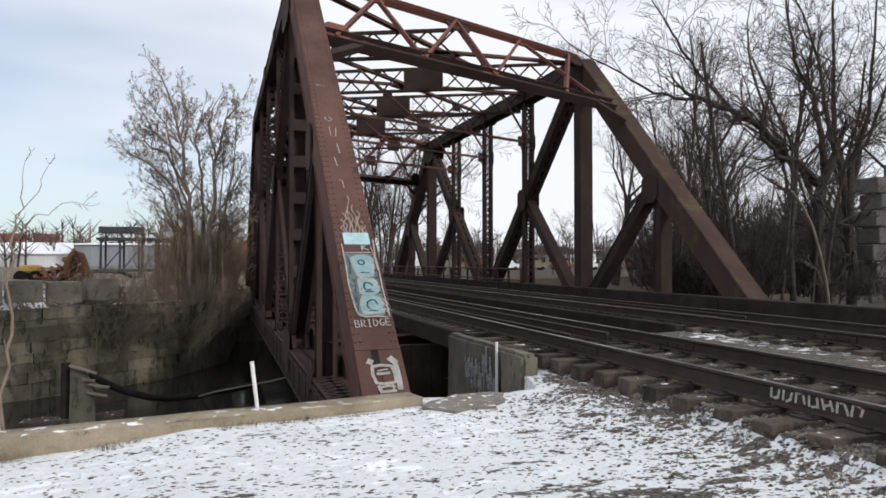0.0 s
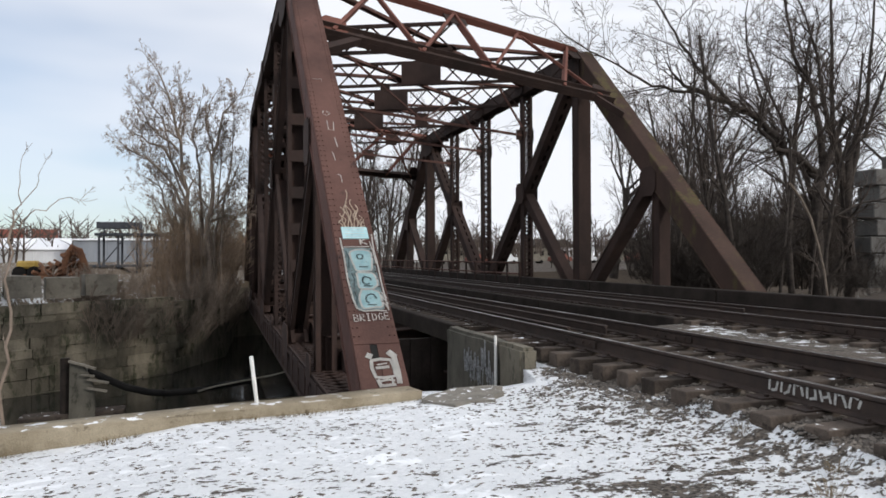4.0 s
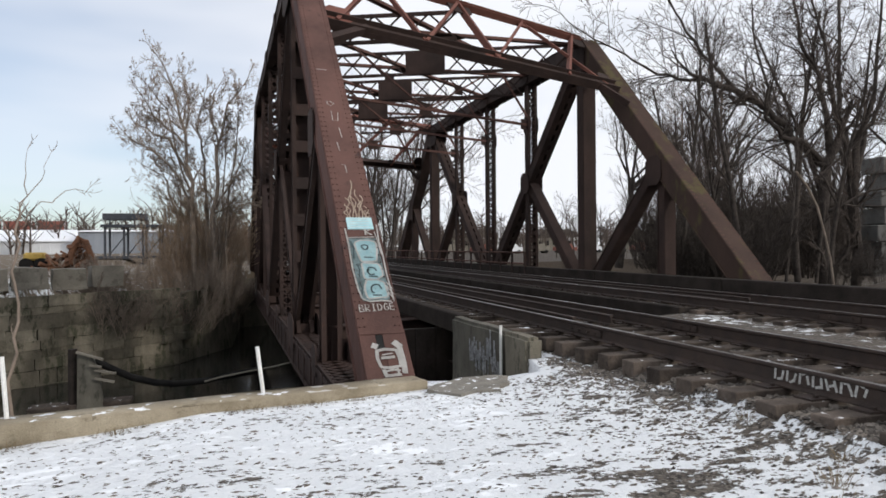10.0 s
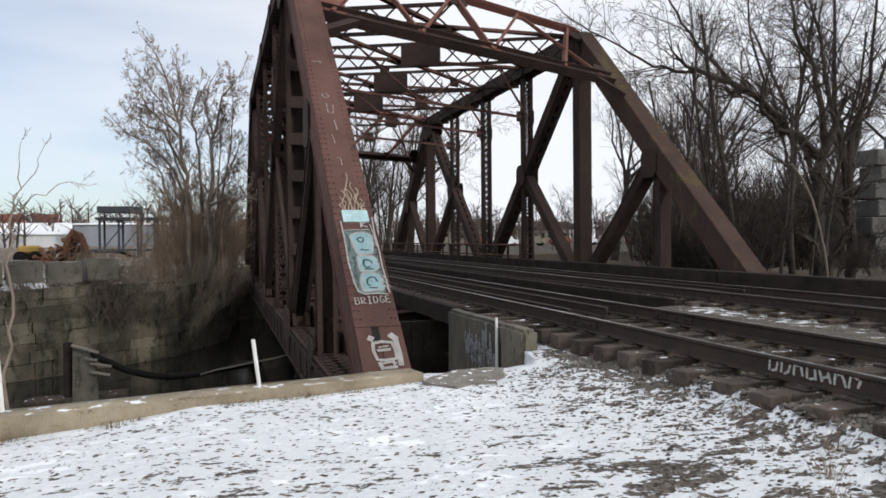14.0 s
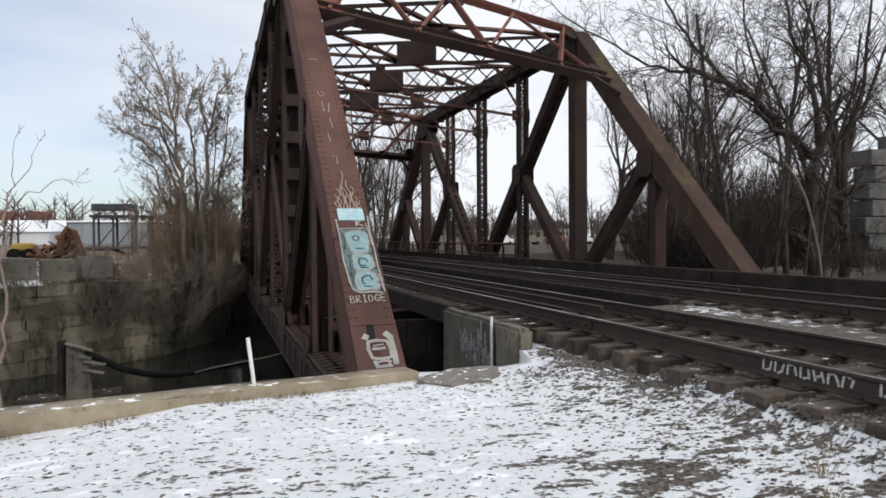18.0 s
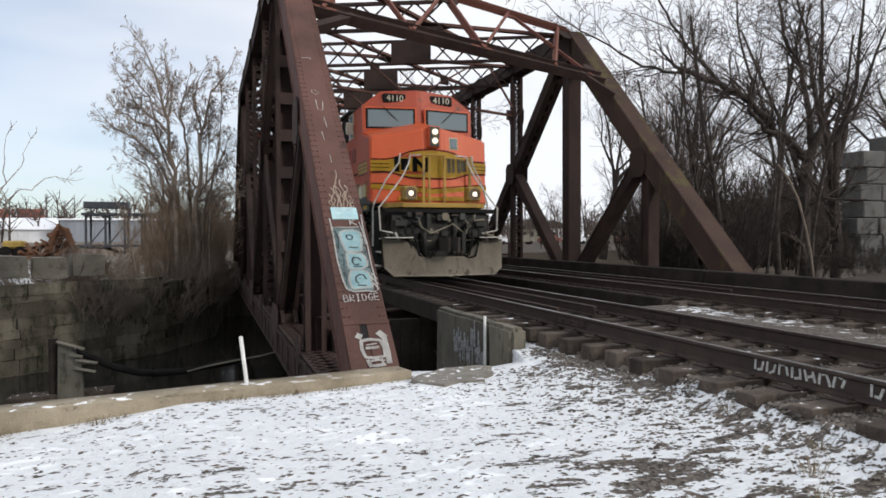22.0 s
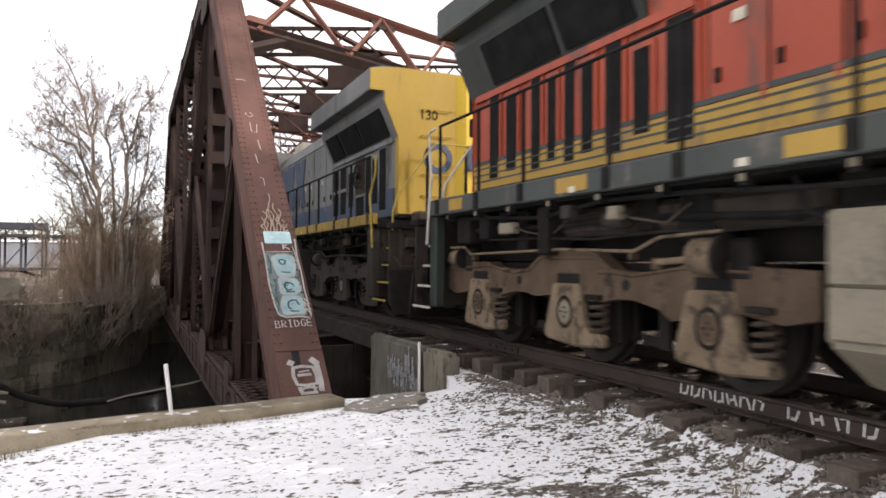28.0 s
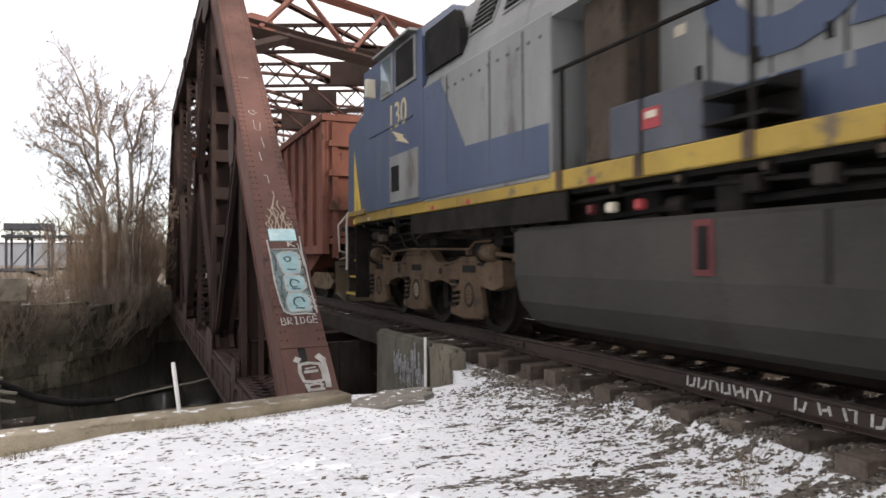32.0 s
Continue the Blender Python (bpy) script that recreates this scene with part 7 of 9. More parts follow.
                rv = part("air_reservoir", bm, TANK_GREY, tk)
                for y in (y0 + 0.4, y1 - 0.4):
                    rd("strap", (s * 1.16, y - 0.03, 1.22), (s * 1.16, y + 0.03, 1.22), 0.28, TRUCK_GREY, rv, 22)
        bx("tank_core", (0, 11.7, 1.25), (1.6, 5.8, 0.5), BLACK, tk)
    for s in (-1, 1):
        gz = (0.93, 1.37) if not lead_unit else (0.6, 0.95)
        fg = pl("fuel_gauge", s * 1.5, 10.57, 10.78, *gz, RED if not lead_unit else BLACK, tk, 0.012)
        pl("gauge_glass", s * 1.512, 10.62, 10.73, gz[0] + 0.05, gz[1] - 0.05, BLACK, fg, 0.006)
        pl("tank_seam", s * 1.5, 11.72, 11.75, 0.9 if not lead_unit else 0.6, zt - 0.04, GRIME, tk, 0.006)
        for y, mt, w in ((9.13, RED, 0.08), (9.45, PALE, 0.12), (9.85, LABEL_RED, 0.1)):
            bx("fuel_fitting", (s * 1.42, y, 1.55), (0.1, w, 0.1), mt if not lead_unit else GRIME, g, 0.02)
    if lead_unit:
        for s in (-1, 1):
            rd("fuel_cap", (s * 1.34, 14.95, 1.56), (s * 1.46, 14.95, 1.56), 0.07, LABEL_RED, g, 12)
    if not lead_unit:
        bx("exhaust_silencer", (0, 12.2, 4.62), (1.5, 1.0, 0.34), PALE, g, 0.04)
    return g


def hopper():
    g = thing("hopper_car", (0, 0, 0), "rusty red-brown open hopper freight car with ribbed sides", "freight car", "hopper cars of the train")
    L = 13.4
    for s in (-1, 1):
        bm = bmesh.new()
        box(bm, (s * 1.42, L / 2, 2.85), (0.05, L, 3.1))
        part("side_wall", bm, HOPPER, g)
        for i in range(14):
            bm = bmesh.new()
            box(bm, (s * 1.49, 0.1 + i * (L - 0.2) / 13, 2.8), (0.1, 0.16, 3.0))
            part("side_rib", bm, HOPPER, g)
        bm = bmesh.new()
        box(bm, (s * 1.47, L / 2, 4.42), (0.18, L, 0.16))
        part("top_rail", bm, HOPPER, g)
        bm = bmesh.new()
        box(bm, (s * 1.47, L / 2, 1.3), (0.16, L, 0.2))
        part("side_sill", bm, HOPPER, g)
    for y in (0.05, L - 0.05):
        bm = bmesh.new()
        box(bm, (0, y, 3.0), (2.8, 0.06, 2.8))
        part("end_wall", bm, HOPPER, g)
        bm = bmesh.new()
        box(bm, (0, y, 4.42), (3.1, 0.16, 0.16))
        part("top_rail", bm, HOPPER, g)
        for z in (1.5, 2.3, 3.1, 3.8):
            bm = bmesh.new()
            box(bm, (0, y + (-0.07 if y < 1 else 0.07), z), (2.8, 0.14, 0.14))
            part("end_rib", bm, HOPPER, g)
        for x in (-1.25, 0, 1.25):
            bm = bmesh.new()
            box(bm, (x, y + (-0.06 if y < 1 else 0.06), 2.7), (0.14, 0.1, 3.2))
            part("end_post", bm, HOPPER, g)
    bm = bmesh.new()
    prism(bm, [(1.2, 1.3), (L - 1.2, 1.3), (L - 3.5, 0.5), (L / 2 + 1, 0.5), (L / 2, 1.1), (L / 2 - 1, 0.5), (3.5, 0.5)], "x", -1.2, 1.2)
    bmesh.ops.triangulate(bm, faces=[f for f in bm.faces if len(f.verts) > 4])
    part("hopper_bay", bm, HOPPER, g)
    bm = bmesh.new()
    box(bm, (0, L / 2, 3.6), (2.7, L - 0.3, 0.9))
    part("load", bm, BLACK, g)
    for y in (1.9, L - 1.9):
        for s in (-1, 1):
            bm = bmesh.new()
            prism(bm, [(y - 1.2, 0.5), (y - 0.8, 0.72), (y + 0.8, 0.72), (y + 1.2, 0.5), (y + 0.9, 0.35), (y + 0.4, 0.3), (y - 0.4, 0.3), (y - 0.9, 0.35)], "x", min(s * 0.98, s * 1.1), max(s * 0.98, s * 1.1))
            part("side_frame", bm, TRUCK, g)
            for dy in (-0.89, 0.89):
                w = new("wheel", CAR_WHEEL)
                w.parent = g
                w.matrix_basis = pose(s * 0.745, y + dy, 0.46, 0, 0, 0 if s > 0 else 180)
    bm = bmesh.new()
    box(bm, (0, -0.4, 0.9), (0.3, 0.7, 0.25))
    part("coupler", bm, TRUCK, g)
    return g


loco_a = locomotive("4110", "orange")
loco_b = locomotive("130", "grey")
car_a = hopper()
car_b = copy_thing(car_a, pose(0, 0, 0))

# ---------------------------------------------------------------- bare winter trees


def tubes(lines, sides):
    """One mesh from many tapering polylines: each a list of (point, radius)."""
    groups = {}
    for ln in lines:
        groups.setdefault(len(ln), []).append(ln)
    V, F, base = [], [], 0
    for n, group in groups.items():
        P = np.array([[p for p, _ in ln] for ln in group])
        R = np.array([[r for _, r in ln] for ln in group])
        T = np.gradient(P, axis=1)
        T /= np.linalg.norm(T, axis=2, keepdims=True) + 1e-9
        ref = np.where(np.abs(T[..., 2:3]) > 0.8, np.array([1.0, 0.1, 0]), np.array([0, 0.1, 1.0]))
        A = np.cross(T, ref)
        A /= np.linalg.norm(A, axis=2, keepdims=True) + 1e-9
        B = np.cross(T, A)
        ang = np.arange(sides) * 2 * np.pi / sides
        ring = P[:, :, None, :] + R[:, :, None, None] * (A[:, :, None, :] * np.cos(ang)[None, None, :, None] + B[:, :, None, :] * np.sin(ang)[None, None, :, None])
        V.append(ring.reshape(-1, 3))
        m = len(group)
        idx = base + np.arange(m * n * sides).reshape(m, n, sides)
        a, b = idx[:, :-1, :], idx[:, 1:, :]
        F.append(np.stack([a, np.roll(a, -1, 2), np.roll(b, -1, 2), b], -1).reshape(-1, 4))
        base += m * n * sides
    return np.concatenate(V), np.concatenate(F)


def mesh_np(name, V, F, material):
    me = bpy.data.meshes.new(name)
    me.vertices.add(len(V))
    me.vertices.foreach_set("co", V.astype(np.float32).ravel())
    me.loops.add(F.size)
    me.loops.foreach_set("vertex_index", F.astype(np.int32).ravel())
    me.polygons.add(len(F))
    me.polygons.foreach_set("loop_start", np.arange(0, F.size, F.shape[1], dtype=np.int32))
    me.update(calc_edges=True)
    me.polygons.foreach_set("use_smooth", [True] * len(F))
    me.materials.append(material)
    return me


def grow(rr, p, d, length, r, level, levels, spec, out):
    n = 6 if level < 2 else 5 if level == 2 else 4
    pts, pos, dr = [], np.array(p, float), np.array(d, float)
    seg = length / (n - 1)
    wob = spec["wobble"] * (0.6 if level == 0 else 1.0)
    dirs = []
    for i in range(n):
        f = i / (n - 1)
        pts.append((pos.copy(), max(spec["tip"], r * (1 - f * (0.55 if level == 0 else 0.75)))))
        dirs.append(dr.copy())
        dr = dr + np.array([rr.gauss(0, wob), rr.gauss(0, wob), rr.gauss(0, wob * 0.7) + spec["rise"] * (0.5 if level else 0.2)])
        dr /= np.linalg.norm(dr)
        pos = pos + dr * seg
    out[min(level, 3)].append(pts)
    if level >= levels:
        return
    k = spec["kids"][level]
    for j in range(k):
        f = spec["from"][level] + (1 - spec["from"][level]) * (j + rr.random()) / k
        i = min(n - 2, int(f * (n - 1)))
        g = f * (n - 1) - i
        q = pts[i][0] * (1 - g) + pts[i + 1][0] * g
        rad = (pts[i][1] * (1 - g) + pts[i + 1][1] * g)
        base = dirs[i]
        az = rr.uniform(0, 6.283)
        ax = np.cross(base, np.array([math.cos(az), math.sin(az), 0.3]))
        ax /= np.linalg.norm(ax) + 1e-9
        a = math.radians(rr.gauss(spec["angle"][level], 9))
        nd = base * math.cos(a) + ax * math.sin(a)
        ln = length * spec["ratio"][level] * rr.uniform(0.65, 1.2) * (1.1 - 0.45 * f)
        grow(rr, q, nd, ln, max(spec["tip"], rad * rr.uniform(0.45, 0.7)), level + 1, levels, spec, out)


BIG = dict(wobble=0.16, rise=0.05, tip=0.008, kids=(6, 6, 6, 5), angle=(42, 40, 42, 45), ratio=(0.62, 0.55, 0.5, 0.5))
BIG["from"] = (0.35, 0.25, 0.2, 0.2)
SLIM = dict(wobble=0.1, rise=0.06, tip=0.007, kids=(13, 6, 4), angle=(38, 38, 40), ratio=(0.3, 0.5, 0.5))
SLIM["from"] = (0.3, 0.2, 0.2)
BUSHY = dict(wobble=0.09, rise=0.05, tip=0.006, kids=(12, 8, 5), angle=(24, 30, 36), ratio=(0.34, 0.46, 0.5))
BUSHY["from"] = (0.22, 0.2, 0.2)


def tree_meshes(seed, height, r, spec, levels, stems=1, spread=0.0, lean=0.0, bark=None, twig=None, fork=0.0):
    rr = random.Random(seed)
    out = [[], [], [], []]
    for s in range(stems):
        a = rr.uniform(0, 6.283)
        o = spread * math.sqrt(rr.random())
        tilt = lean * (0.25 + o / spread if spread else 1) * rr.uniform(0.6, 1.2)
        d = np.array([math.cos(a) * tilt, math.sin(a) * tilt, 1.0])
        d /= np.linalg.norm(d)
        h = height * (1 if s == 0 else rr.uniform(0.6, 1.0))
        grow(rr, (math.cos(a) * o * 0.3, math.sin(a) * o * 0.3, -0.3), d, h * (1 - fork), r * (1 if s == 0 else rr.uniform(0.5, 1.0)), 0, levels, spec, out)
    V1, F1 = tubes(out[0] + out[1], 6)
    V2, F2 = tubes(out[2] + out[3], 3)
    return mesh_np("trunk", V1, F1, bark or BARK), mesh_np("crown", V2, F2, twig or TWIG)


def plant(name, meshes, at, label, category, group, rz=0.0, scale=1.0, tilt=(0, 0)):
    t = thing(name, at, label, category, group)
    for nm, me in zip(("trunk", "crown"), meshes):
        o = new(nm, me)
        o.parent = t
    t.matrix_basis = pose(at[0], at[1], at[2], tilt[0], tilt[1], rz) @ Matrix.Scale(scale, 4)
    return t


BIG["from"] = (0.72, 0.2, 0.2, 0.2)
BIG["ratio"] = (1.75, 0.5, 0.5, 0.5)
BIG["angle"] = (34, 42, 44, 45)
big_a = tree_meshes(11, 4.6, 0.27, BIG, 4)
big_b = tree_meshes(23, 5.2, 0.25, BIG, 4)
slim_a = tree_meshes(51, 11.0, 0.11, SLIM, 3)
slim_b = tree_meshes(52, 12.0, 0.13, SLIM, 3)
slim_c = tree_meshes(53, 9.0, 0.09, SLIM, 3)
bush_b = tree_meshes(62, 5.6, 0.03, BUSHY, 2, 18, 2.4, 0.2, BUSH_BARK, BUSH_TWIG)
bush_c = tree_meshes(64, 5.6, 0.05, BUSHY, 2, 22, 2.6, 0.3, THICKET, THICKET)
slim_d = tree_meshes(54, 11.0, 0.1, SLIM, 3, bark=TREE_BARK, twig=TREE_TWIG)
brush = tree_meshes(63, 2.6, 0.022, BUSHY, 2, 18, 2.6, 0.5, BARK, BARK)
bank_brush = tree_meshes(65, 2.4, 0.02, BUSHY, 2, 14, 2.8, 0.6, TREE_BARK, TREE_BARK)


def limbed(seed, limbs, spec, levels, kids, sub, tips=0, bark=None, twig=None):
    """A tree from hand-set main limbs (points and a radius at either end), each bearing branches of random growth."""
    rr = random.Random(seed)
    out = [[], [], [], []]
    for pts, r0, r1 in limbs:
        P = [np.array(q, float) for q in pts]
        fine = []
        for q0, q1 in zip(P, P[1:]):
            for k in range(3):
                fine.append(q0 + (q1 - q0) * k / 3 + np.array([rr.gauss(0, 1), rr.gauss(0, 1), rr.gauss(0, 1)]) * 0.05)
        fine.append(P[-1])
        n = len(fine)
        line = [(q, r0 + (r1 - r0) * i / (n - 1)) for i, q in enumerate(fine)]
        out[0].append(line)
        for j in range(int(kids * n / 10)):
            i = rr.randrange(max(1, int(n * 0.25)), n - 1)
            base = fine[i + 1] - fine[i]
            base /= np.linalg.norm(base) + 1e-9
            az = rr.uniform(0, 6.283)
            ax = np.cross(base, np.array([math.cos(az), math.sin(az), 0.4]))
            ax /= np.linalg.norm(ax) + 1e-9
            an = math.radians(rr.gauss(48, 12))
            nd = base * math.cos(an) + ax * math.sin(an) + np.array([0, 0, 0.25])
            nd /= np.linalg.norm(nd)
            grow(rr, fine[i], nd, sub * rr.uniform(0.5, 1.2), line[i][1] * rr.uniform(0.3, 0.55), 1, levels, spec, out)
        grow(rr, fine[-1], (fine[-1] - fine[-2]) / (np.linalg.norm(fine[-1] - fine[-2]) + 1e-9), sub, r1, 1, levels, spec, out)
    if tips:
        for ln in list(out[3]) + list(out[2]):
            if rr.random() < tips:
                q = ln[-1][0]
                for k in range(2):
                    e = q + np.array([rr.uniform(-0.1, 0.1), rr.uniform(-0.1, 0.1), rr.uniform(-0.03, 0.12)])
                    out[3].append([(q, 0.02), ((q + e) / 2, 0.035), (e, 0.008), (e, 0.004)])
    V1, F1 = tubes(out[0] + out[1], 6)
    V2, F2 = tubes(out[2] + out[3], 3)
    return mesh_np("trunk", V1, F1, bark or BARK), mesh_np("crown", V2, F2, twig or TWIG)


def scaled(k, base, pts):
    """Limb points given at 16 m, set out to k times that distance, about the tree's foot."""
    return [(x * k - base[0], y - base[1], 1.09 + (z - 1.09) * k - base[2]) for x, y, z in pts]


K = 1.3
FOOT1, FOOT2 = (17.05 * K, 20.8, -0.2), (18.1 * K, 20.8, -0.2)
BRANCHY = dict(wobble=0.2, rise=0.04, tip=0.008, kids=(6, 6, 6, 5), angle=(45, 44, 44, 45), ratio=(0.6, 0.55, 0.52, 0.5))
BRANCHY["from"] = (0.2, 0.2, 0.2, 0.2)
Y0 = 20.8
hero_1 = limbed(71, [
    (scaled(K, FOOT1, [(17.05, Y0, -0.3), (17.0, Y0, 1.2), (17.05, Y0, 3.4)]), 0.245, 0.216),
    (scaled(K, FOOT1, [(17.05, Y0, 3.3), (16.4, Y0 + 0.2, 3.9), (15.8, Y0 + 0.4, 4.5), (15.1, Y0 + 0.6, 5.2), (14.4, Y0 + 0.8, 5.5), (13.6, Y0 + 1, 5.8)]), 0.158, 0.094),
    (scaled(K, FOOT1, [(13.6, Y0 + 1, 5.8), (12.6, Y0 + 1.2, 5.85), (11.9, Y0 + 1.3, 6.0), (10.9, Y0 + 1.5, 6.5), (9.6, Y0 + 1.6, 7.1)]), 0.072, 0.022),
    (scaled(K, FOOT1, [(14.4, Y0 + 0.8, 5.5), (13.4, Y0 + 1.1, 6.6), (12.7, Y0 + 1.2, 7.6), (12.2, Y0 + 1.4, 8.4)]), 0.079, 0.029),
    (scaled(K, FOOT1, [(16.9, Y0, 3.5), (16.0, Y0 - 0.3, 4.0), (15.1, Y0 - 0.5, 4.1), (14.5, Y0 - 0.6, 4.6), (14.4, Y0 - 0.6, 5.4), (14.0, Y0 - 0.7, 6.6)]), 0.122, 0.036),
    (scaled(K, FOOT1, [(17.2, Y0, 3.5), (16.9, Y0 - 0.2, 4.8), (16.5, Y0 - 0.3, 5.9), (15.8, Y0 - 0.3, 6.9), (15.5, Y0 - 0.4, 8.5)]), 0.137, 0.043)], BRANCHY, 3, 10, 2.6)
hero_2 = limbed(72, [
    (scaled(K, FOOT2, [(18.15, Y0, -0.3), (18.2, Y0, 1.5), (18.1, Y0, 3.3)]), 0.216, 0.194),
    (scaled(K, FOOT2, [(18.0, Y0, 3.2), (17.8, Y0 + 0.2, 4.9), (17.75, Y0 + 0.3, 6.5), (17.8, Y0 + 0.3, 8.6)]), 0.144, 0.050),
    (scaled(K, FOOT2, [(18.2, Y0, 3.2), (18.6, Y0 - 0.1, 4.6), (18.8, Y0 - 0.2, 6.2), (19.0, Y0 - 0.3, 8.6)]), 0.137, 0.043),
    (scaled(K, FOOT2, [(17.9, Y0, 3.6), (17.2, Y0 - 0.3, 4.9), (16.8, Y0 - 0.4, 6.1), (16.6, Y0 - 0.5, 7.1), (16.0, Y0 - 0.5, 8.3)]), 0.115, 0.036),
    (scaled(K, FOOT2, [(18.6, Y0 - 0.1, 4.6), (19.1, Y0 - 0.4, 6.0), (19.8, Y0 - 0.5, 7.6)]), 0.086, 0.036)], BRANCHY, 3, 10, 2.6)
plant("tree", hero_1, FOOT1, "large dark forked winter tree with a long reaching limb", "tree", "large bare trees beyond the second track")
plant("tree", hero_2, FOOT2, "large dark bare tree with steep twin limbs", "tree", "large bare trees beyond the second track")
for at, me, rz, sc, tilt in (((26, 31, 0), big_a, 250, 1.1, (0, 3)), ((22.5, 36, 0), big_b, 300, 1.05, (0, 0)), ((36, 27.5, 0), big_a, 20, 1.2, (0, 0))):
    plant("tree", me, at, "bare dark winter tree with spreading limbs beside the tracks", "tree", "large bare trees beyond the second track", rz, sc, tilt)
rr = random.Random(5)
for i in range(22):
    d = rr.uniform(26, 50)
    a = radians(rr.uniform(36, 48))
    plant("tree", (slim_a, slim_b, slim_c)[i % 3], (d * math.sin(a), d * math.cos(a), -0.2), "slender bare young tree in the trackside thicket", "tree", "young trees in the thicket", rr.uniform(0, 360), rr.uniform(0.55, 0.95), (rr.uniform(-4, 4), rr.uniform(-4, 4)))
wr = random.Random(58)
for i in range(12):
    d = wr.uniform(38, 66)
    a = radians(wr.uniform(35.5, 41))
    plant("tree", (slim_d, slim_c)[i % 2], (d * math.sin(a), d * math.cos(a), -0.2), "grey-brown slender bare tree behind the end post", "tree", "young trees in the thicket", wr.uniform(0, 360), wr.uniform(0.8, 1.15), (wr.uniform(-4, 4), wr.uniform(-4, 4)))
for i in range(22):
    d = rr.uniform(30, 48)
    a = radians(rr.uniform(35, 47.5))
    plant("shrub", bush_c, (d * math.sin(a), d * math.cos(a), -0.2), "dense dark tangle of bare thicket stems", "shrub", "brush beyond the second track", rr.uniform(0, 360), rr.uniform(0.5, 0.85))
for i in range(12):
    d = rr.uniform(23, 32)
    a = radians(rr.uniform(36, 48))
    plant("shrub", brush, (d * math.sin(a), d * math.cos(a), -0.3), "low tangled bare brush", "shrub", "brush beyond the second track", rr.uniform(0, 360), rr.uniform(0.7, 1.3))
for i in range(9):
    d = rr.uniform(24, 31)
    a = radians(47.5 + 0.9 * i)
    plant("shrub", brush, (d * math.sin(a), d * math.cos(a), -0.2), "low tangled bare brush before the stone stack", "shrub", "brush beyond the second track", rr.uniform(0, 360), rr.uniform(0.3, 0.55))
for i in range(36):
    d = rr.uniform(52, 85)
    a = radians(rr.uniform(33, 58))
    plant("tree", (slim_a, slim_b, slim_c)[i % 3], (d * math.sin(a), d * math.cos(a), -0.2), "bare tree in the woods behind the thicket", "tree", "woods behind the thicket", rr.uniform(0, 360), rr.uniform(0.6, 1.0))
for i in range(16):
    d = rr.uniform(48, 60)
    a = radians(34 + 1.5 * i)
    plant("shrub", bush_c, (d * math.sin(a), d * math.cos(a), -0.3), "dense dark tangle of bare thicket stems", "shrub", "brush beyond the second track", rr.uniform(0, 360), rr.uniform(0.7, 1.0))
# far bank
BX, BY, BZ = -1.7, 36.0, -1.8
BUSHTWIG = dict(wobble=0.13, rise=0.1, tip=0.007, kids=(6, 6, 6, 4), angle=(40, 42, 44, 42), ratio=(0.5, 0.52, 0.5, 0.5))
BUSHTWIG["from"] = (0.2, 0.2, 0.2, 0.2)


def stem(*pts):
    return [(x - BX, y - BY, z - BZ) for x, y, z in pts]


# three upright trunks, long limbs sweeping out over the river and slimmer stems beside them
fan = random.Random(91)
TRUNKS = (
    (0.15, ((-1.2, -2.2), (-1.3, 2.0), (-1.5, 4.2), (-1.7, 6.7), (-2.2, 8.7), (-2.7, 9.9))),
    (0.15, ((-0.4, -2.2), (-0.4, 2.0), (-0.3, 4.2), (-0.2, 5.9), (0.3, 8.1), (1.1, 9.1))),
    (0.1, ((-0.7, -2.2), (-0.7, 2.8), (-0.8, 5.5), (-1.1, 6.9), (-0.9, 8.3))),
    (0.07, ((-1.4, 3.3), (-2.4, 5.1), (-3.3, 5.9), (-4.1, 6.3))),
    (0.075, ((-1.5, 4.5), (-2.5, 6.4), (-3.5, 7.0), (-4.1, 7.3))),
    (0.06, ((-1.7, 6.3), (-2.9, 7.3), (-3.6, 8.4))),
    (0.08, ((-0.1, -2.2), (0.0, 0.8), (0.5, 2.6), (1.3, 3.5))),
    (0.06, ((-0.3, 3.1), (0.4, 4.3), (1.0, 5.6))),
    (0.055, ((-1.8, 7.1), (-1.6, 8.6), (-1.8, 9.6))),
    (0.055, ((-0.2, 6.2), (-0.6, 7.9), (-0.2, 8.9))),
    (0.07, ((-1.8, -2.2), (-2.1, 2.8), (-2.6, 4.4), (-3.2, 4.9))),
    (0.075, ((0.1, -2.2), (0.2, 2.8), (0.6, 5.4), (0.8, 7.4))),
    (0.08, ((-1.0, -2.2), (-1.2, 2.8), (-1.8, 4.7), (-2.6, 7.8), (-3.5, 9.1))),
    (0.06, ((-1.5, -2.2), (-1.7, 2.4), (-2.1, 4.6), (-2.5, 6.2))),
    (0.06, ((-0.3, -2.2), (-0.2, 2.2), (0.1, 4.2), (0.2, 6.4))))
FAN = []
for r0, pts in TRUNKS:
    yy = fan.uniform(-0.25, 0.25)
    FAN.append((stem(*[(x, 36 + yy * (1 + i), z) for i, (x, z) in enumerate(pts)]), r0, 0.022))
bank_tree = limbed(81, FAN, BUSHTWIG, 3, 20, 1.15, 0.05, TREE_BARK, TREE_TWIG)
plant("tree", bank_tree, (BX, BY, BZ), "tall many-stemmed bare tree with seed clusters on the river bank", "tree", "trees on the river bank")
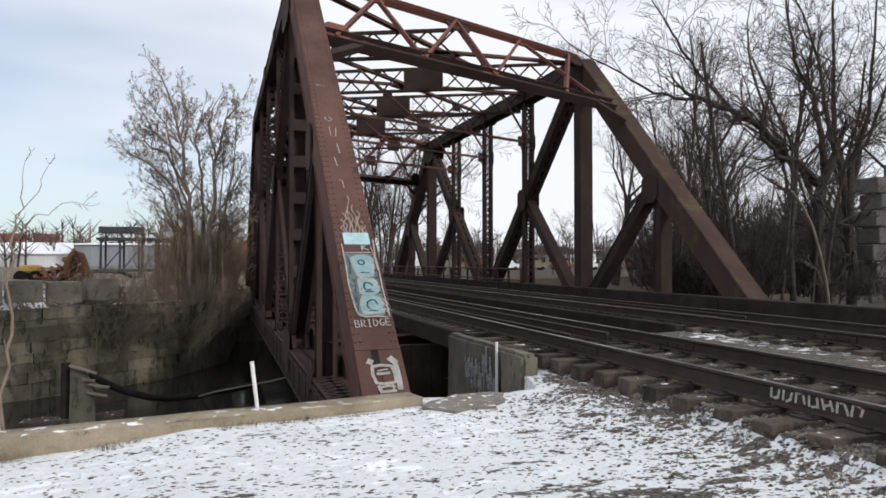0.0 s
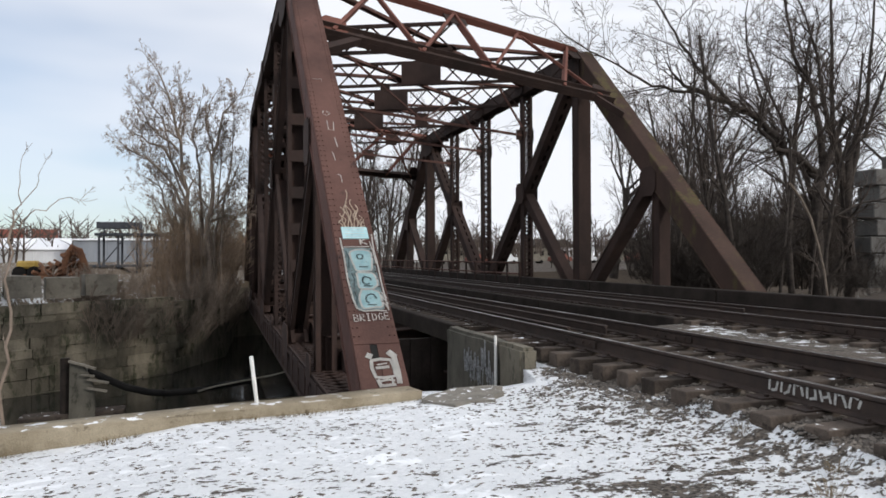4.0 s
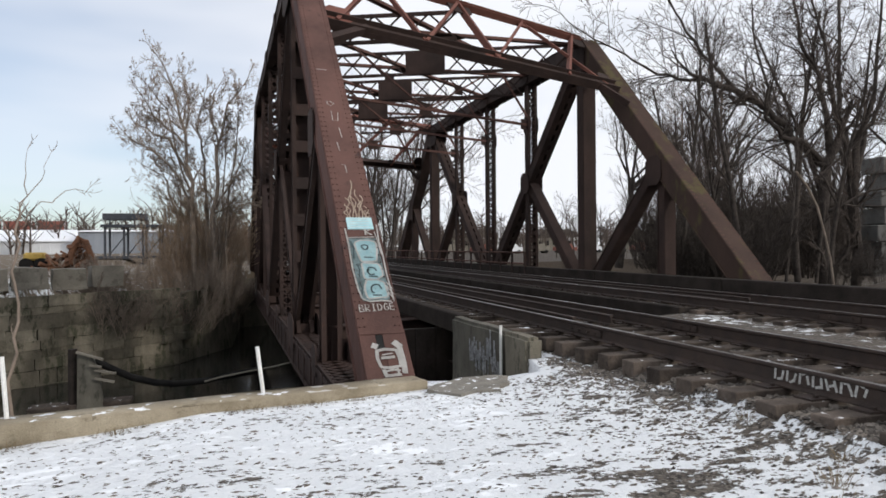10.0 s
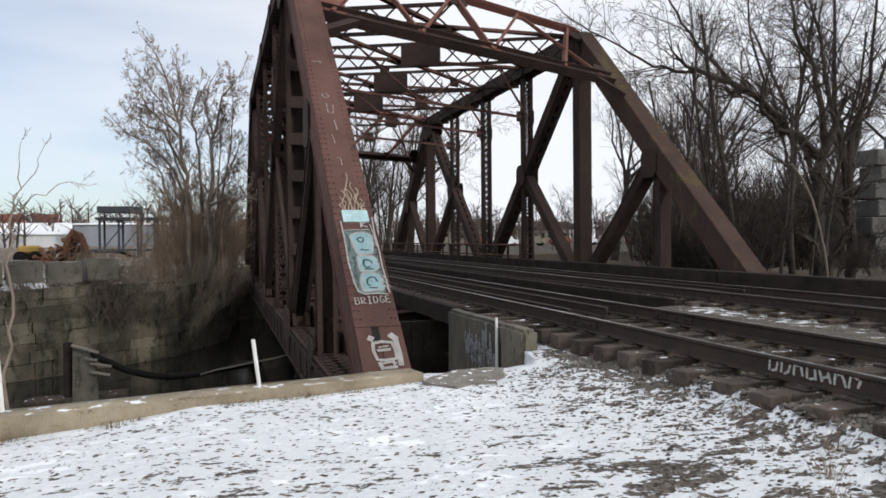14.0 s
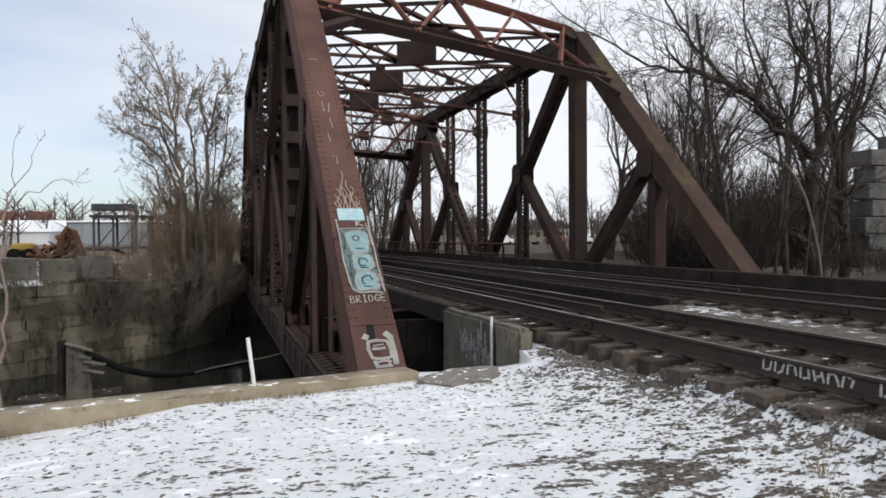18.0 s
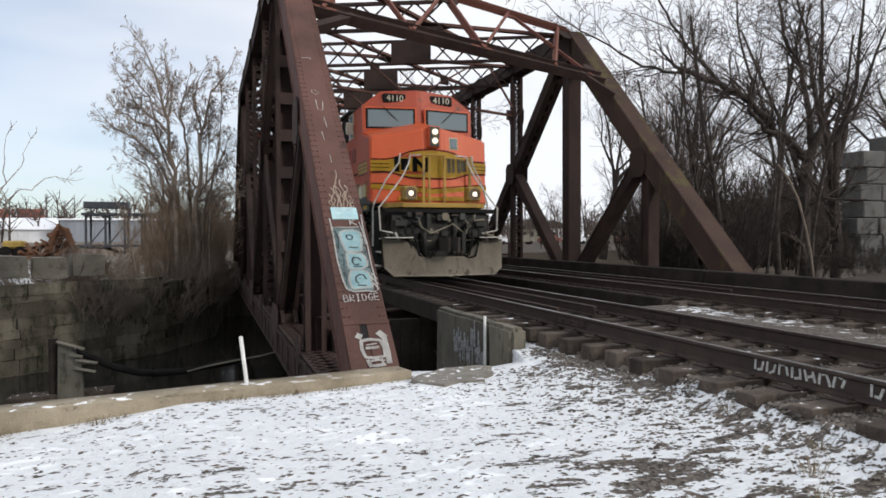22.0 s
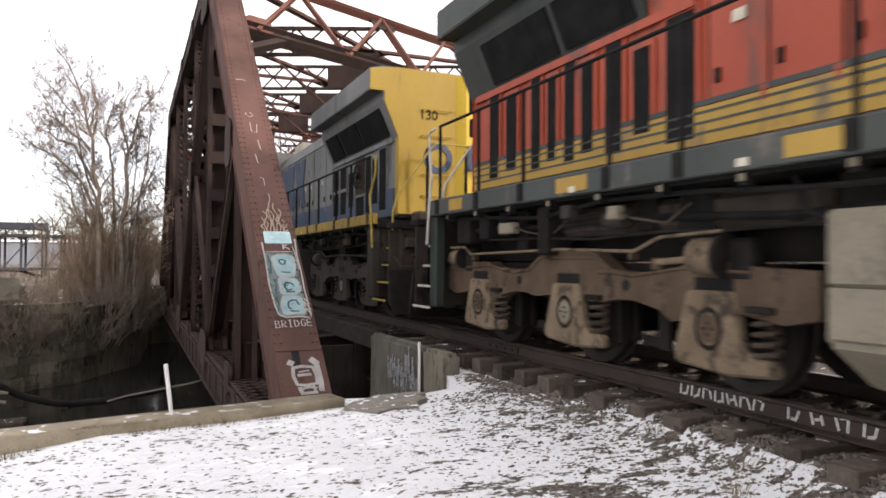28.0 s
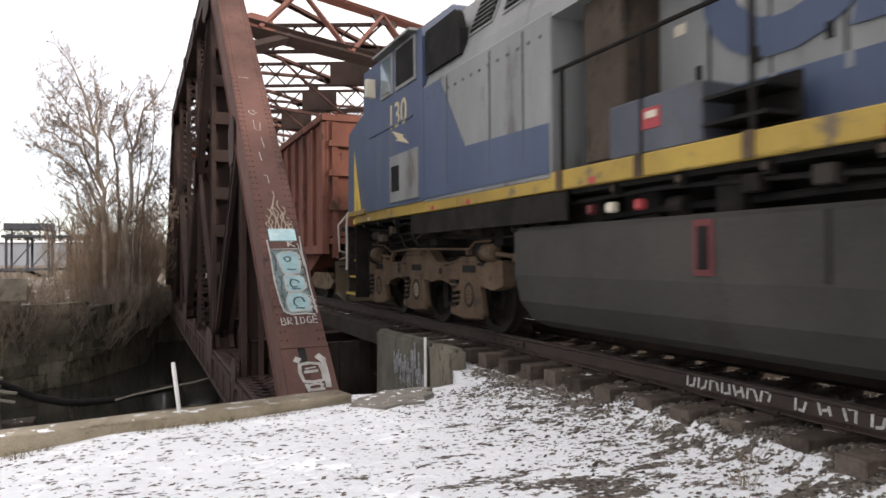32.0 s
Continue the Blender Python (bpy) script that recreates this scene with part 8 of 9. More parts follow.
for i, (x, y, z, s) in enumerate(((-2.5, 36.4, -2.2, 0.95), (-0.9, 36.6, -2.0, 1.05), (-1.9, 36.9, -2.0, 1.1), (-0.5, 37.5, -1.6, 1.15), (0.3, 40, -1.2, 1.0))):
    plant("shrub", bush_b, (x, y, z), "dense brown leafless brush on the bank", "shrub", "shrubs on the river bank", i * 71, s)
for i in range(14):
    x = rr.uniform(-5.0, 0.3)
    plant("shrub", bank_brush, (x, far_edge(x) + rr.uniform(0.9, 4), -2.5 if x > -4 else -1.2), "low tangled bare brush", "shrub", "brush on the river bank", rr.uniform(0, 360), rr.uniform(0.7, 1.3))
for i in range(9):
    x = rr.uniform(-5.0, -0.1)
    plant("shrub", bank_brush, (x, far_edge(x) - rr.uniform(0.0, 0.5), rr.uniform(-3.0, -0.9)), "bare brush and vines overhanging the river wall", "shrub", "brush over the river wall", rr.uniform(0, 360), rr.uniform(0.5, 0.9))
for x, y in ((2.1, 47.2), (0.7, 46.4)):
    plant("shrub", bush_b, (x, y, -0.9), "brown tangle of bare stems at the bridge seat", "shrub", "shrubs on the river bank", x * 90, 0.6)
SAP = dict(wobble=0.12, rise=0.08, tip=0.004, kids=(4, 4, 3, 3), angle=(38, 40, 42, 42), ratio=(0.5, 0.5, 0.5, 0.5))
SAP["from"] = (0.2, 0.2, 0.2, 0.2)
near_sapling = limbed(83, [
    ([(-0.1, 0, -3.6), (0, 0, -1.4), (0.05, 0, 0.0), (0.08, 0, 1.0), (0.1, 0, 1.9), (0.16, 0, 2.5)], 0.035, 0.02),
    ([(0.16, 0, 2.5), (0.3, 0.1, 3.1), (0.28, 0.1, 3.7)], 0.014, 0.004),
    ([(0.13, 0, 2.2), (0.5, -0.1, 2.75), (1.0, -0.2, 2.95), (1.3, -0.2, 3.0)], 0.012, 0.004),
    ([(0.2, 0, 2.65), (0.5, 0.1, 3.2), (0.62, 0.1, 3.6)], 0.01, 0.004),
    ([(0.12, 0, 2.0), (-0.3, 0.2, 2.7), (-0.4, 0.2, 3.5)], 0.011, 0.004)], SAP, 2, 1, 0.3, 0, TREE_TWIG, TREE_TWIG)
plant("tree", near_sapling, (-3.62, 14.0, -0.85), "thin sparse bare sapling rising from the river's edge", "tree", "saplings by the river")
# trees past the far end of the bridge
for i in range(24):
    at = (rr.uniform(2, 19), rr.uniform(56, 80), -0.5)
    plant("tree", (slim_a, slim_b, slim_c)[i % 3], at, "bare tree past the far end of the bridge", "tree", "trees past the bridge", rr.uniform(0, 360), rr.uniform(0.65, 1.0))
for i in range(5):
    at = (rr.uniform(22, 46), rr.uniform(64, 85), -0.5)
    plant("tree", (slim_a, slim_c)[i % 2], at, "bare tree past the far end of the bridge", "tree", "trees past the bridge", rr.uniform(0, 360), rr.uniform(0.6, 0.8))


for i in range(13):
    y = rr.uniform(60, 88)
    at = (y * math.tan(radians(rr.uniform(10.5, 18.0))), y, -0.5)
    plant("tree", (slim_a, slim_b, big_b)[i % 3], at, "tall bare tree past the far end of the bridge", "tree", "tall trees past the bridge", rr.uniform(0, 360), rr.uniform(1.15, 1.5))


def far_woods():
    lines = []
    r2 = random.Random(77)
    for i in range(1300):
        y = r2.uniform(120, 300)
        x = y * r2.uniform(-0.5, 1.35)
        h = r2.uniform(5, 9.5)
        p = np.array((x, y, -1.0))
        top = p + np.array((r2.uniform(-0.8, 0.8), 0, h))
        lines.append([(p, 0.22), ((p + top) / 2, 0.16), (top, 0.05)])
        for k in range(16):
            f = r2.uniform(0.25, 0.95)
            q = p + (top - p) * f
            e = q + np.array((r2.uniform(-2.2, 2.2), r2.uniform(-1, 1), r2.uniform(0.6, 2.4)))
            lines.append([(q, 0.09), ((q + e) / 2 + 0.1, 0.06), (e, 0.03)])
    V, F = tubes(lines, 3)
    tagged(new("far_woods", mesh_np("far_woods", V, F, TWIG)), "distant belt of bare grey-brown woods", "woods", kind="stuff")


far_woods()

# ---------------------------------------------------------------- far bank: blocks, yard, buildings
WHITE_WALL = mat("white_metal_wall", (0.62, 0.64, 0.67), (0.72, 0.74, 0.76), 0.2, 0.7, 0, 0.05, 4)
BOXCAR = mat("red_boxcar", (0.2, 0.07, 0.055), (0.26, 0.1, 0.075), 0.4, 0.8, 0, 0.05, 6)
SCRAP = mat("rusty_scrap", (0.12, 0.055, 0.03), (0.2, 0.095, 0.05), 1.2, 0.85, 0, 0.4, 8, (0.1, 0.05, 0.03), 0.55)
GANTRY = mat("dark_gantry_steel", (0.03, 0.035, 0.045), (0.05, 0.055, 0.065), 1, 0.8, 0, 0.1, 8)
YARD_YELLOW = mat("machine_yellow", (0.3, 0.2, 0.04), (0.4, 0.28, 0.07), 1, 0.6, 0, 0.1, 8)

block_mesh = []
for i in range(3):
    bm = bmesh.new()
    box(bm, (0, 0, 0), (1.2, 0.75, 0.82))
    bmesh.ops.subdivide_edges(bm, edges=bm.edges[:], cuts=2)
    for v in bm.verts:
        v.co += Vector((noise.noise(v.co * 2 + Vector((i * 7, 0, 0))), noise.noise(v.co * 2 + Vector((0, i * 7, 4))), noise.noise(v.co * 2 + Vector((3, 0, i * 7))))) * 0.06
    block_mesh.append(mesh_of("concrete_block", bm, BLOCK))
bt = random.Random(9)
x = -13.0
while x < -4.4:
    ob = tagged(new("concrete_block", bt.choice(block_mesh)), "pale weathered concrete block on the far wall", "concrete block", "row of blocks on the far wall")
    ob.matrix_basis = pose(x, far_edge(x) + 0.6, -0.06 + bt.uniform(-0.06, 0.06), 0, 0, 19 + bt.uniform(-3, 3))
    x += 1.2

# stones of the river wall
stone_mesh = []
for i in range(4):
    bm = bmesh.new()
    box(bm, (0, 0, 0), (1.0, 0.24, 0.52))
    bmesh.ops.subdivide_edges(bm, edges=bm.edges[:], cuts=1)
    for v in bm.verts:
        v.co += Vector((noise.noise(v.co * 3 + Vector((i * 7, 0, 0))), noise.noise(v.co * 3 + Vector((0, i * 7, 4))) * 1.3, noise.noise(v.co * 3 + Vector((3, 0, i * 7))))) * 0.05
    stone_mesh.append(mesh_of("stone", bm, STONE))

ws = random.Random(44)
wall_face = thing("stone_facing", (-9, 28.5, -4), "old mossy ashlar facing of the river wall", "wall", kind="structure")
zrow = -4.5
while zrow < -0.75:
    hrow = ws.choice((0.26, 0.34, 0.42, 0.55))
    x = -17.0 + ws.uniform(0, 0.6)
    while x < -1.9:
        w = ws.choice((0.45, 0.6, 0.8, 1.0, 1.35)) * ws.uniform(0.85, 1.15)
        y = far_edge(x + w / 2)
        ang = math.degrees(math.atan2(far_edge(x + w) - far_edge(x), w))
        ob = new("stone", ws.choice(stone_mesh))
        ob.parent = wall_face
        ob.matrix_basis = Matrix.Translation((9, -28.5, 4)) @ pose(x + w / 2, y - 0.06 + ws.uniform(-0.03, 0.03), zrow + hrow / 2 + ws.uniform(-0.02, 0.02), ws.uniform(-1.5, 1.5), ws.uniform(-1.2, 1.2), ang) @ Matrix.Diagonal((w * 1.0 / math.cos(radians(ang)), 1, hrow / 0.52, 1))
        x += w
    zrow += hrow

# white shed, boxcars, gantry and scrap in the yard behind
GREY_WALL = mat("grey_blue_metal_wall", (0.2, 0.225, 0.26), (0.28, 0.305, 0.34), 0.3, 0.6, 0, 0.05, 4, (0.16, 0.18, 0.2), 0.58, 3.0)
ROOF_SNOW = mat("snow_on_roof", (0.78, 0.8, 0.84), (0.87, 0.89, 0.92), 0.4, 0.8, 0, 0.1, 6)
for name, x0, x1, yb, z0, z1, wall_mt, lab in (("warehouse", -70.0, -21.2, 122.0, 2.3, 4.1, WHITE_WALL, "long low white metal warehouse with a snowy roof"), ("shed", -21.0, -4.0, 118.0, 3.75, 4.0, GREY_WALL, "long grey-blue corrugated metal shed across the river")):
    shed = thing(name, ((x0 + x1) / 2, yb + 8, 0.2), lab, "building")
    bm = bmesh.new()
    box(bm, ((x0 + x1) / 2, yb + 8, z0 / 2), (x1 - x0, 16, z0))
    part("wall", bm, wall_mt, shed)
    bm = bmesh.new()
    prism(bm, [(yb - 0.4, z0), (yb + 16.4, z0), (yb + 16.4, z1 + 0.2), (yb + 8, z1 + 0.25), (yb - 0.4, z0 + 0.15)], "x", x0 - 0.3, x1 + 0.3)
    part("roof", bm, ROOF_SNOW, shed)
    for i in range(int((x1 - x0) / 1.4)):
        bm = bmesh.new()
        box(bm, (x0 + 0.7 + 1.4 * i, yb - 0.06, z0 / 2), (0.14, 0.12, z0))
        part("wall_rib", bm, wall_mt, shed)
for xc in (-41.3, -35.8, -30.3):
    bc = thing("shipping_container", (xc, 145, 4.15), "red-brown steel container on a raised siding", "container", "containers on the siding")
    bm = bmesh.new()
    box(bm, (xc, 145, 5.25), (4.7, 2.2, 2.2))
    bevel(bm, 0.06)
    bd = part("body", bm, BOXCAR, bc)
    for k in range(9):
        bm = bmesh.new()
        box(bm, (xc - 1.9 + 0.475 * k, 143.87, 5.25), (0.2, 0.06, 2.0))
        part("side_rib", bm, BOXCAR, bd)
    for k in (-2.3, 2.3):
        bm = bmesh.new()
        box(bm, (xc + k, 143.86, 5.25), (0.16, 0.1, 2.2))
        part("corner_post", bm, WHITE_WALL, bd)
bm = bmesh.new()
prism(bm, [(141, 0), (149, 0), (148, 4.15), (142, 4.15)], "x", -110, 10)
solo("siding_embankment", bm, CONCRETE, "raised siding embankment behind the warehouse", "embankment", kind="structure")

gan = thing("steel_gantry", (-7, 62, 0), "dark steel trestle platform in the yard", "gantry")
for xg in (-9.0, -7.6, -6.2, -4.9):
    for yg in (61, 63.5):
        bm = bmesh.new()
        box(bm, (xg, yg, 1.2), (0.16, 0.16, 3.4))
        part("leg", bm, GANTRY, gan)
    bm = bmesh.new()
    bar(bm, (xg, 61, 0.2), (xg + 1.9, 61, 2.7), 0.09, 0.09)
    part("brace", bm, GANTRY, gan)
for z, w in ((2.95, 5.4), (0.4, 7.4)):
    bm = bmesh.new()
    box(bm, (-6.6, 62.2, z), (w, 3.0, 0.2))
    part("platform", bm, GANTRY, gan)
bm = bmesh.new()
box(bm, (-7.6, 62.2, 3.7), (3.2, 2.2, 0.5))
part("roof_plate", bm, GANTRY, gan)
for xg in (-8.8, -6.4):
    bm = bmesh.new()
    box(bm, (xg, 62.2, 3.3), (0.12, 0.12, 0.8))
    part("roof_post", bm, GANTRY, gan)

sc = thing("scrap_heap", (-8.0, 42, -0.3), "rust-brown scrap machinery heap on the far bank", "scrap")
for i in range(70):
    bm = bmesh.new()
    r3 = random.Random(300 + i)
    x = -8.0 + r3.gauss(0, 0.7)
    top = 1.5 * math.exp(-((x + 7.3) / 0.55) ** 2) + 0.75 * math.exp(-((x + 8.5) / 0.9) ** 2)
    c = Vector((x, 41.5 + r3.uniform(-0.5, 0.5), r3.uniform(-0.1, max(0.05, top))))
    turn = Euler((r3.uniform(-1.2, 1.2), r3.uniform(-1.2, 1.2), r3.uniform(0, 3))).to_matrix()
    if i % 3:
        box(bm, c, (r3.uniform(0.2, 0.8), r3.uniform(0.1, 0.4), r3.uniform(0.04, 0.2)), turn)
        bevel(bm, 0.015)
    else:
        d = turn @ Vector((0, 0, r3.uniform(0.2, 0.5)))
        pipe(bm, [c - d, c + Vector((0, 0, 0.08)), c + d], r3.uniform(0.04, 0.12), 7)
    part("scrap_piece", bm, SCRAP, sc)
bm = bmesh.new()
pipe(bm, [(-7.75, 41.0, 0.3), (-7.6, 41.0, 1.2), (-7.3, 41.0, 1.7), (-7.0, 41.0, 1.5), (-6.8, 41.0, 0.9), (-6.55, 41.0, 0.2)], 0.17, 9)
part("crane_arm", bm, SCRAP, sc)
ym = thing("loader", (-9.9, 42, 0), "small yellow loading machine in the yard", "machine")
bm = bmesh.new()
box(bm, (-9.6, 42, 0.72), (1.0, 0.9, 0.42))
bevel(bm, 0.1)
part("body", bm, YARD_YELLOW, ym)
for dx in (-0.5, 0.5):
    bm = bmesh.new()
    rod(bm, (-9.6 + dx * 0.7, 41.5, 0.3), (-9.6 + dx * 0.7, 42.5, 0.3), 0.34, 14)
    part("wheel", bm, BLACK, ym)

# houses and parked cars far beyond the bridge
for i, (xh, yh, w, h) in enumerate(((64, 190, 8, 4), (78, 205, 9, 4.2), (92, 190, 8, 3.8), (110, 210, 9, 4.2), (130, 200, 9, 4))):
    hs = thing("house", (xh, yh, -0.5), "small pale house far beyond the tracks", "house", "far houses")
    bm = bmesh.new()
    box(bm, (xh, yh, h / 2 - 0.5), (w, 8, h))
    part("wall", bm, WHITE_WALL if i % 2 else BLOCK, hs)
    bm = bmesh.new()
    prism(bm, [(xh - w / 2 - 0.3, h - 0.6), (xh + w / 2 + 0.3, h - 0.6), (xh, h + 2.2)], "y", yh - 4.4, yh + 4.4)
    part("roof", bm, BARK, hs)
    for k in (-0.28, 0, 0.28):
        bm = bmesh.new()
        box(bm, (xh + k * w, yh - 4.02, h * 0.45), (1.0, 0.08, 1.3))
        part("window", bm, SCREEN, hs)
for i in range(12):
    xc = 34 + i * 5.6
    cr = thing("parked_car", (xc, 118, -0.5), ("white", "grey", "dark red")[i % 3] + " parked car in a far lot", "car", "parked cars in the far lot")
    bm = bmesh.new()
    prism(bm, [(xc - 2.1, 0.0), (xc + 2.1, 0.0), (xc + 2.1, 0.7), (xc + 1.2, 0.8), (xc + 0.8, 1.35), (xc - 1.1, 1.35), (xc - 1.6, 0.8), (xc - 2.1, 0.7)], "y", 117, 118.8)
    part("body", bm, (WHITE_WALL, BOXCAR, BLOCK)[(i * 2) % 3], cr)
    for dx in (-1.3, 1.3):
        bm = bmesh.new()
        rod(bm, (xc + dx, 116.95, -0.1), (xc + dx, 118.85, -0.1), 0.33, 12)
        part("wheel", bm, BLACK, cr)

# stacked stone pier beside the tracks
PIER_STONE = mat("dark_grey_block_stone", (0.078, 0.076, 0.073), (0.135, 0.131, 0.125), 0.7, 0.92, 0, 0.4, 25, (0.07, 0.063, 0.055), 0.56, 1.5, 0.12)
in_place(PIER_STONE)
pier = thing("stone_pier", (29.6, 24.5, 0), "stepped stack of large grey stone blocks", "pier")
pm = []
for i in range(3):
    bm = bmesh.new()
    box(bm, (0, 0, 0), (1.36, 1.2, 0.76))
    bevel(bm, 0.04)
    pm.append(mesh_of("stone", bm, PIER_STONE))
ps = random.Random(12)
for row in range(8):
    for col in range(8):
        if row == 7 and col == 0:
            continue
        ob = new("stone", ps.choice(pm))
        ob.parent = pier
        ob.matrix_basis = pose(-0.55 + 0.17 * row + col * 1.4 + (0.25 if row % 2 else -0.1) + ps.uniform(-0.05, 0.05), ps.uniform(-0.06, 0.06) + 0.07 * row, -0.1 + row * 0.8, 0, 0, ps.uniform(-1, 1))

# bowed pale stem in the thicket
bm = bmesh.new()
pipe(bm, [(18.4, 17, -0.34), (18.25, 17, 0.59), (18.02, 17, 1.4), (17.75, 17, 2.2), (17.35, 17, 2.84), (16.93, 17, 3.29)], 0.04, 8)
solo("leaning_stem", bm, TREE_BARK, "bowed pale bare stem leaning in the brush", "stem")

# ---------------------------------------------------------------- river things
for (x0, y0), (dx, dy), h in (((0.38, 7.19), (-0.06, 0.0), 0.49), ((-1.8, 6.86), (-0.04, 0.01), 0.56)):
    bm = bmesh.new()
    rod(bm, (x0, y0, -0.42), (x0 + dx, y0 + dy, -0.4 + h), 0.02, 8)
    solo("stake", bm, WHITE_PAINT, "thin white stake leaning on the kerb", "stake", "white stakes on the kerb")
piling = thing("piling", (-4.2, 23.6, -4.2), "old dark timber piling with a leaning slab and pale boards", "piling")
bm = bmesh.new()
rod(bm, (-4.4, 23.6, -4.6), (-4.42, 23.6, -1.98), 0.16, 10, 0.13)
part("post", bm, TIMBER_DARK, piling)
bm = bmesh.new()
prism(bm, [(-4.28, -4.5), (-3.5, -4.5), (-3.62, -2.7), (-3.85, -2.15), (-4.24, -2.1)], "y", 23.3, 23.5)
part("slab", bm, WALL_CONC, piling, "stained concrete slab leaning on the piling")
for a, b in (((-4.25, -2.02), (-3.5, -2.28)), ((-3.9, -2.45), (-3.55, -2.5)), ((-3.75, -2.6), (-3.15, -2.72)), ((-3.75, -2.85), (-3.2, -2.98))):
    bm = bmesh.new()
    bar(bm, (a[0], 23.2, a[1]), (b[0], 23.15, b[1]), 0.11, 0.06, (0, 1, 0))
    part("board", bm, BLOCK, piling)
# Black tube added for the dark line where lit wall meets shaded water.
bm = bmesh.new()
pipe(bm, [(-3.8, 23.5, -2.35), (-3.3, 23.55, -2.65), (-2.76, 23.6, -2.95), (-2.1, 23.7, -3.18), (-1.5, 23.8, -3.28), (-0.6, 24.0, -3.28), (0.12, 24.2, -3.2), (1.2, 25.0, -3.2)], 0.11, 10)
solo("boom_hose", bm, BLACK, "black tube standing for the dark edge between wall and water", "boom")
bm = bmesh.new()
pipe(bm, [(-0.6, 23.4, -3.2), (-0.1, 23.5, -3.1), (0.83, 23.6, -2.98), (1.7, 23.7, -2.88), (2.5, 23.8, -2.72), (3.6, 24.2, -2.75)], 0.03, 8)
solo("driftwood_log", bm, BLOCK, "pale stripped branch reaching across the river", "log")
bm = bmesh.new()
box(bm, (-4.2, 23.7, -3.72), (2.9, 0.7, 0.16), Matrix.Rotation(-0.03, 3, "Y"))
bevel(bm, 0.03)
solo("landing_stage", bm, TIE, "low weathered timber stage at the piling's foot", "stage")
for i in range(5):
    bm = bmesh.new()
    r4 = random.Random(70 + i)
    xs, ys = r4.uniform(-6, -1), r4.uniform(19, 23)
    box(bm, (xs, ys, -4.0), (r4.uniform(1.5, 3.2), 0.16, 0.07), Matrix.Rotation(r4.uniform(-0.3, 0.5), 3, "Z"))
    solo("floating_board", bm, TIMBER_DARK, "dark floating board in the river", "board", "boards in the river")


# ---------------------------------------------------------------- small things on the near ground
def scatter(name, count, seed, spread, size, flat, material, label, category):
    """Many small faceted pieces strewn on the near ground as one loose layer."""
    r5 = random.Random(seed)
    base = np.array([(1, 0, 0), (0, 1, 0), (-1, 0, 0), (0, -1, 0), (0, 0, 1), (0, 0, -1)], float)
    tri = np.array([(0, 1, 4), (1, 2, 4), (2, 3, 4), (3, 0, 4), (1, 0, 5), (2, 1, 5), (3, 2, 5), (0, 3, 5)])
    V, F = [], []
    while len(V) < count:
        x, y = spread(r5)
        if near_edge(x) - y < 0.25:
            continue
        k = r5.uniform(*size)
        q = base * np.array([k * r5.uniform(0.7, 2.3), k * r5.uniform(0.5, 1.0), k * flat * r5.uniform(0.6, 1.3)]) * (1 + 0.3 * np.array([r5.uniform(-1, 1) for _ in range(6)]))[:, None]
        a = r5.uniform(-0.9, 0.9)
        c, s = math.cos(a), math.sin(a)
        q = q @ np.array([(c, s, 0), (-s, c, 0), (0, 0, 1)])
        F.append(tri + 6 * len(V))
        V.append(q + np.array((x, y, near_ground(x, y) + k * flat * 0.35)))
    me = mesh_np(name, np.concatenate(V), np.concatenate(F), material)
    me.polygons.foreach_set("use_smooth", [False] * len(me.polygons))
    tagged(new(name, me), label, category, kind="stuff")


def islands(name, c1, c2):
    """A matte colour that differs from piece to piece."""
    m = bpy.data.materials.new(name)
    m.use_nodes = True
    n, l = m.node_tree.nodes, m.node_tree.links
    geo = n.new("ShaderNodeNewGeometry")
    mx = n.new("ShaderNodeMix")
    mx.data_type = "RGBA"
    mx.inputs["A"].default_value, mx.inputs["B"].default_value = (*c1, 1), (*c2, 1)
    l.new(geo.outputs["Random Per Island"], mx.inputs["Factor"])
    l.new(mx.outputs["Result"], n["Principled BSDF"].inputs["Base Color"])
    n["Principled BSDF"].inputs["Roughness"].default_value = 0.9
    return m


GRIT = islands("mixed_gravel", (0.04, 0.034, 0.03), (0.2, 0.175, 0.15))
# Dark tones for specks that stand for gravel and small shadows on snow.
SPECKS = islands("dark_speck_bits", (0.055, 0.047, 0.042), (0.16, 0.125, 0.095))


def by_track(r5):
    y = r5.uniform(2.2, 8.4)
    return min(5.2, 4.46 - abs(r5.gauss(0, 0.16)) + 0.25 * (5 - y) * 0.4), y


def bare_side(r5):
    """Thickest near the track, thinning out over the snow."""
    y = r5.uniform(2.2, 7.4)
    return 4.3 - abs(r5.gauss(0, 0.7)), y


def all_over(r5):
    y = 1.9 + 6.0 * r5.random() ** 0.8
    return r5.uniform(-0.75, 0.85) * y + r5.uniform(-0.3, 0.6), y


def in_ballast(r5):
    x = r5.uniform(4.25, 7.5)
    return x if x < 6.95 else x + r5.uniform(1.6, 3.6), r5.uniform(2.5, 11.5)


scatter("gravel", 2400, 301, by_track, (0.008, 0.026), 0.6, GRIT, "loose grey-brown gravel beside the ties", "gravel")
scatter("gravel", 2400, 304, bare_side, (0.007, 0.022), 0.6, GRIT, "loose gravel showing through thin snow", "gravel")
scatter("ballast", 7000, 302, in_ballast, (0.012, 0.034), 0.7, GRIT, "dark grimy track ballast", "ballast")
scatter("leaf_litter", 5200, 303, all_over, (0.005, 0.021), 0.25, SPECKS, "small dark bits standing for gravel and shadow specks on the snow", "litter")
STRAW = mat("dry_straw", (0.16, 0.12, 0.07), (0.26, 0.2, 0.12), 6, 0.9, 0, 0, 20)
r6 = random.Random(66)
blades = []
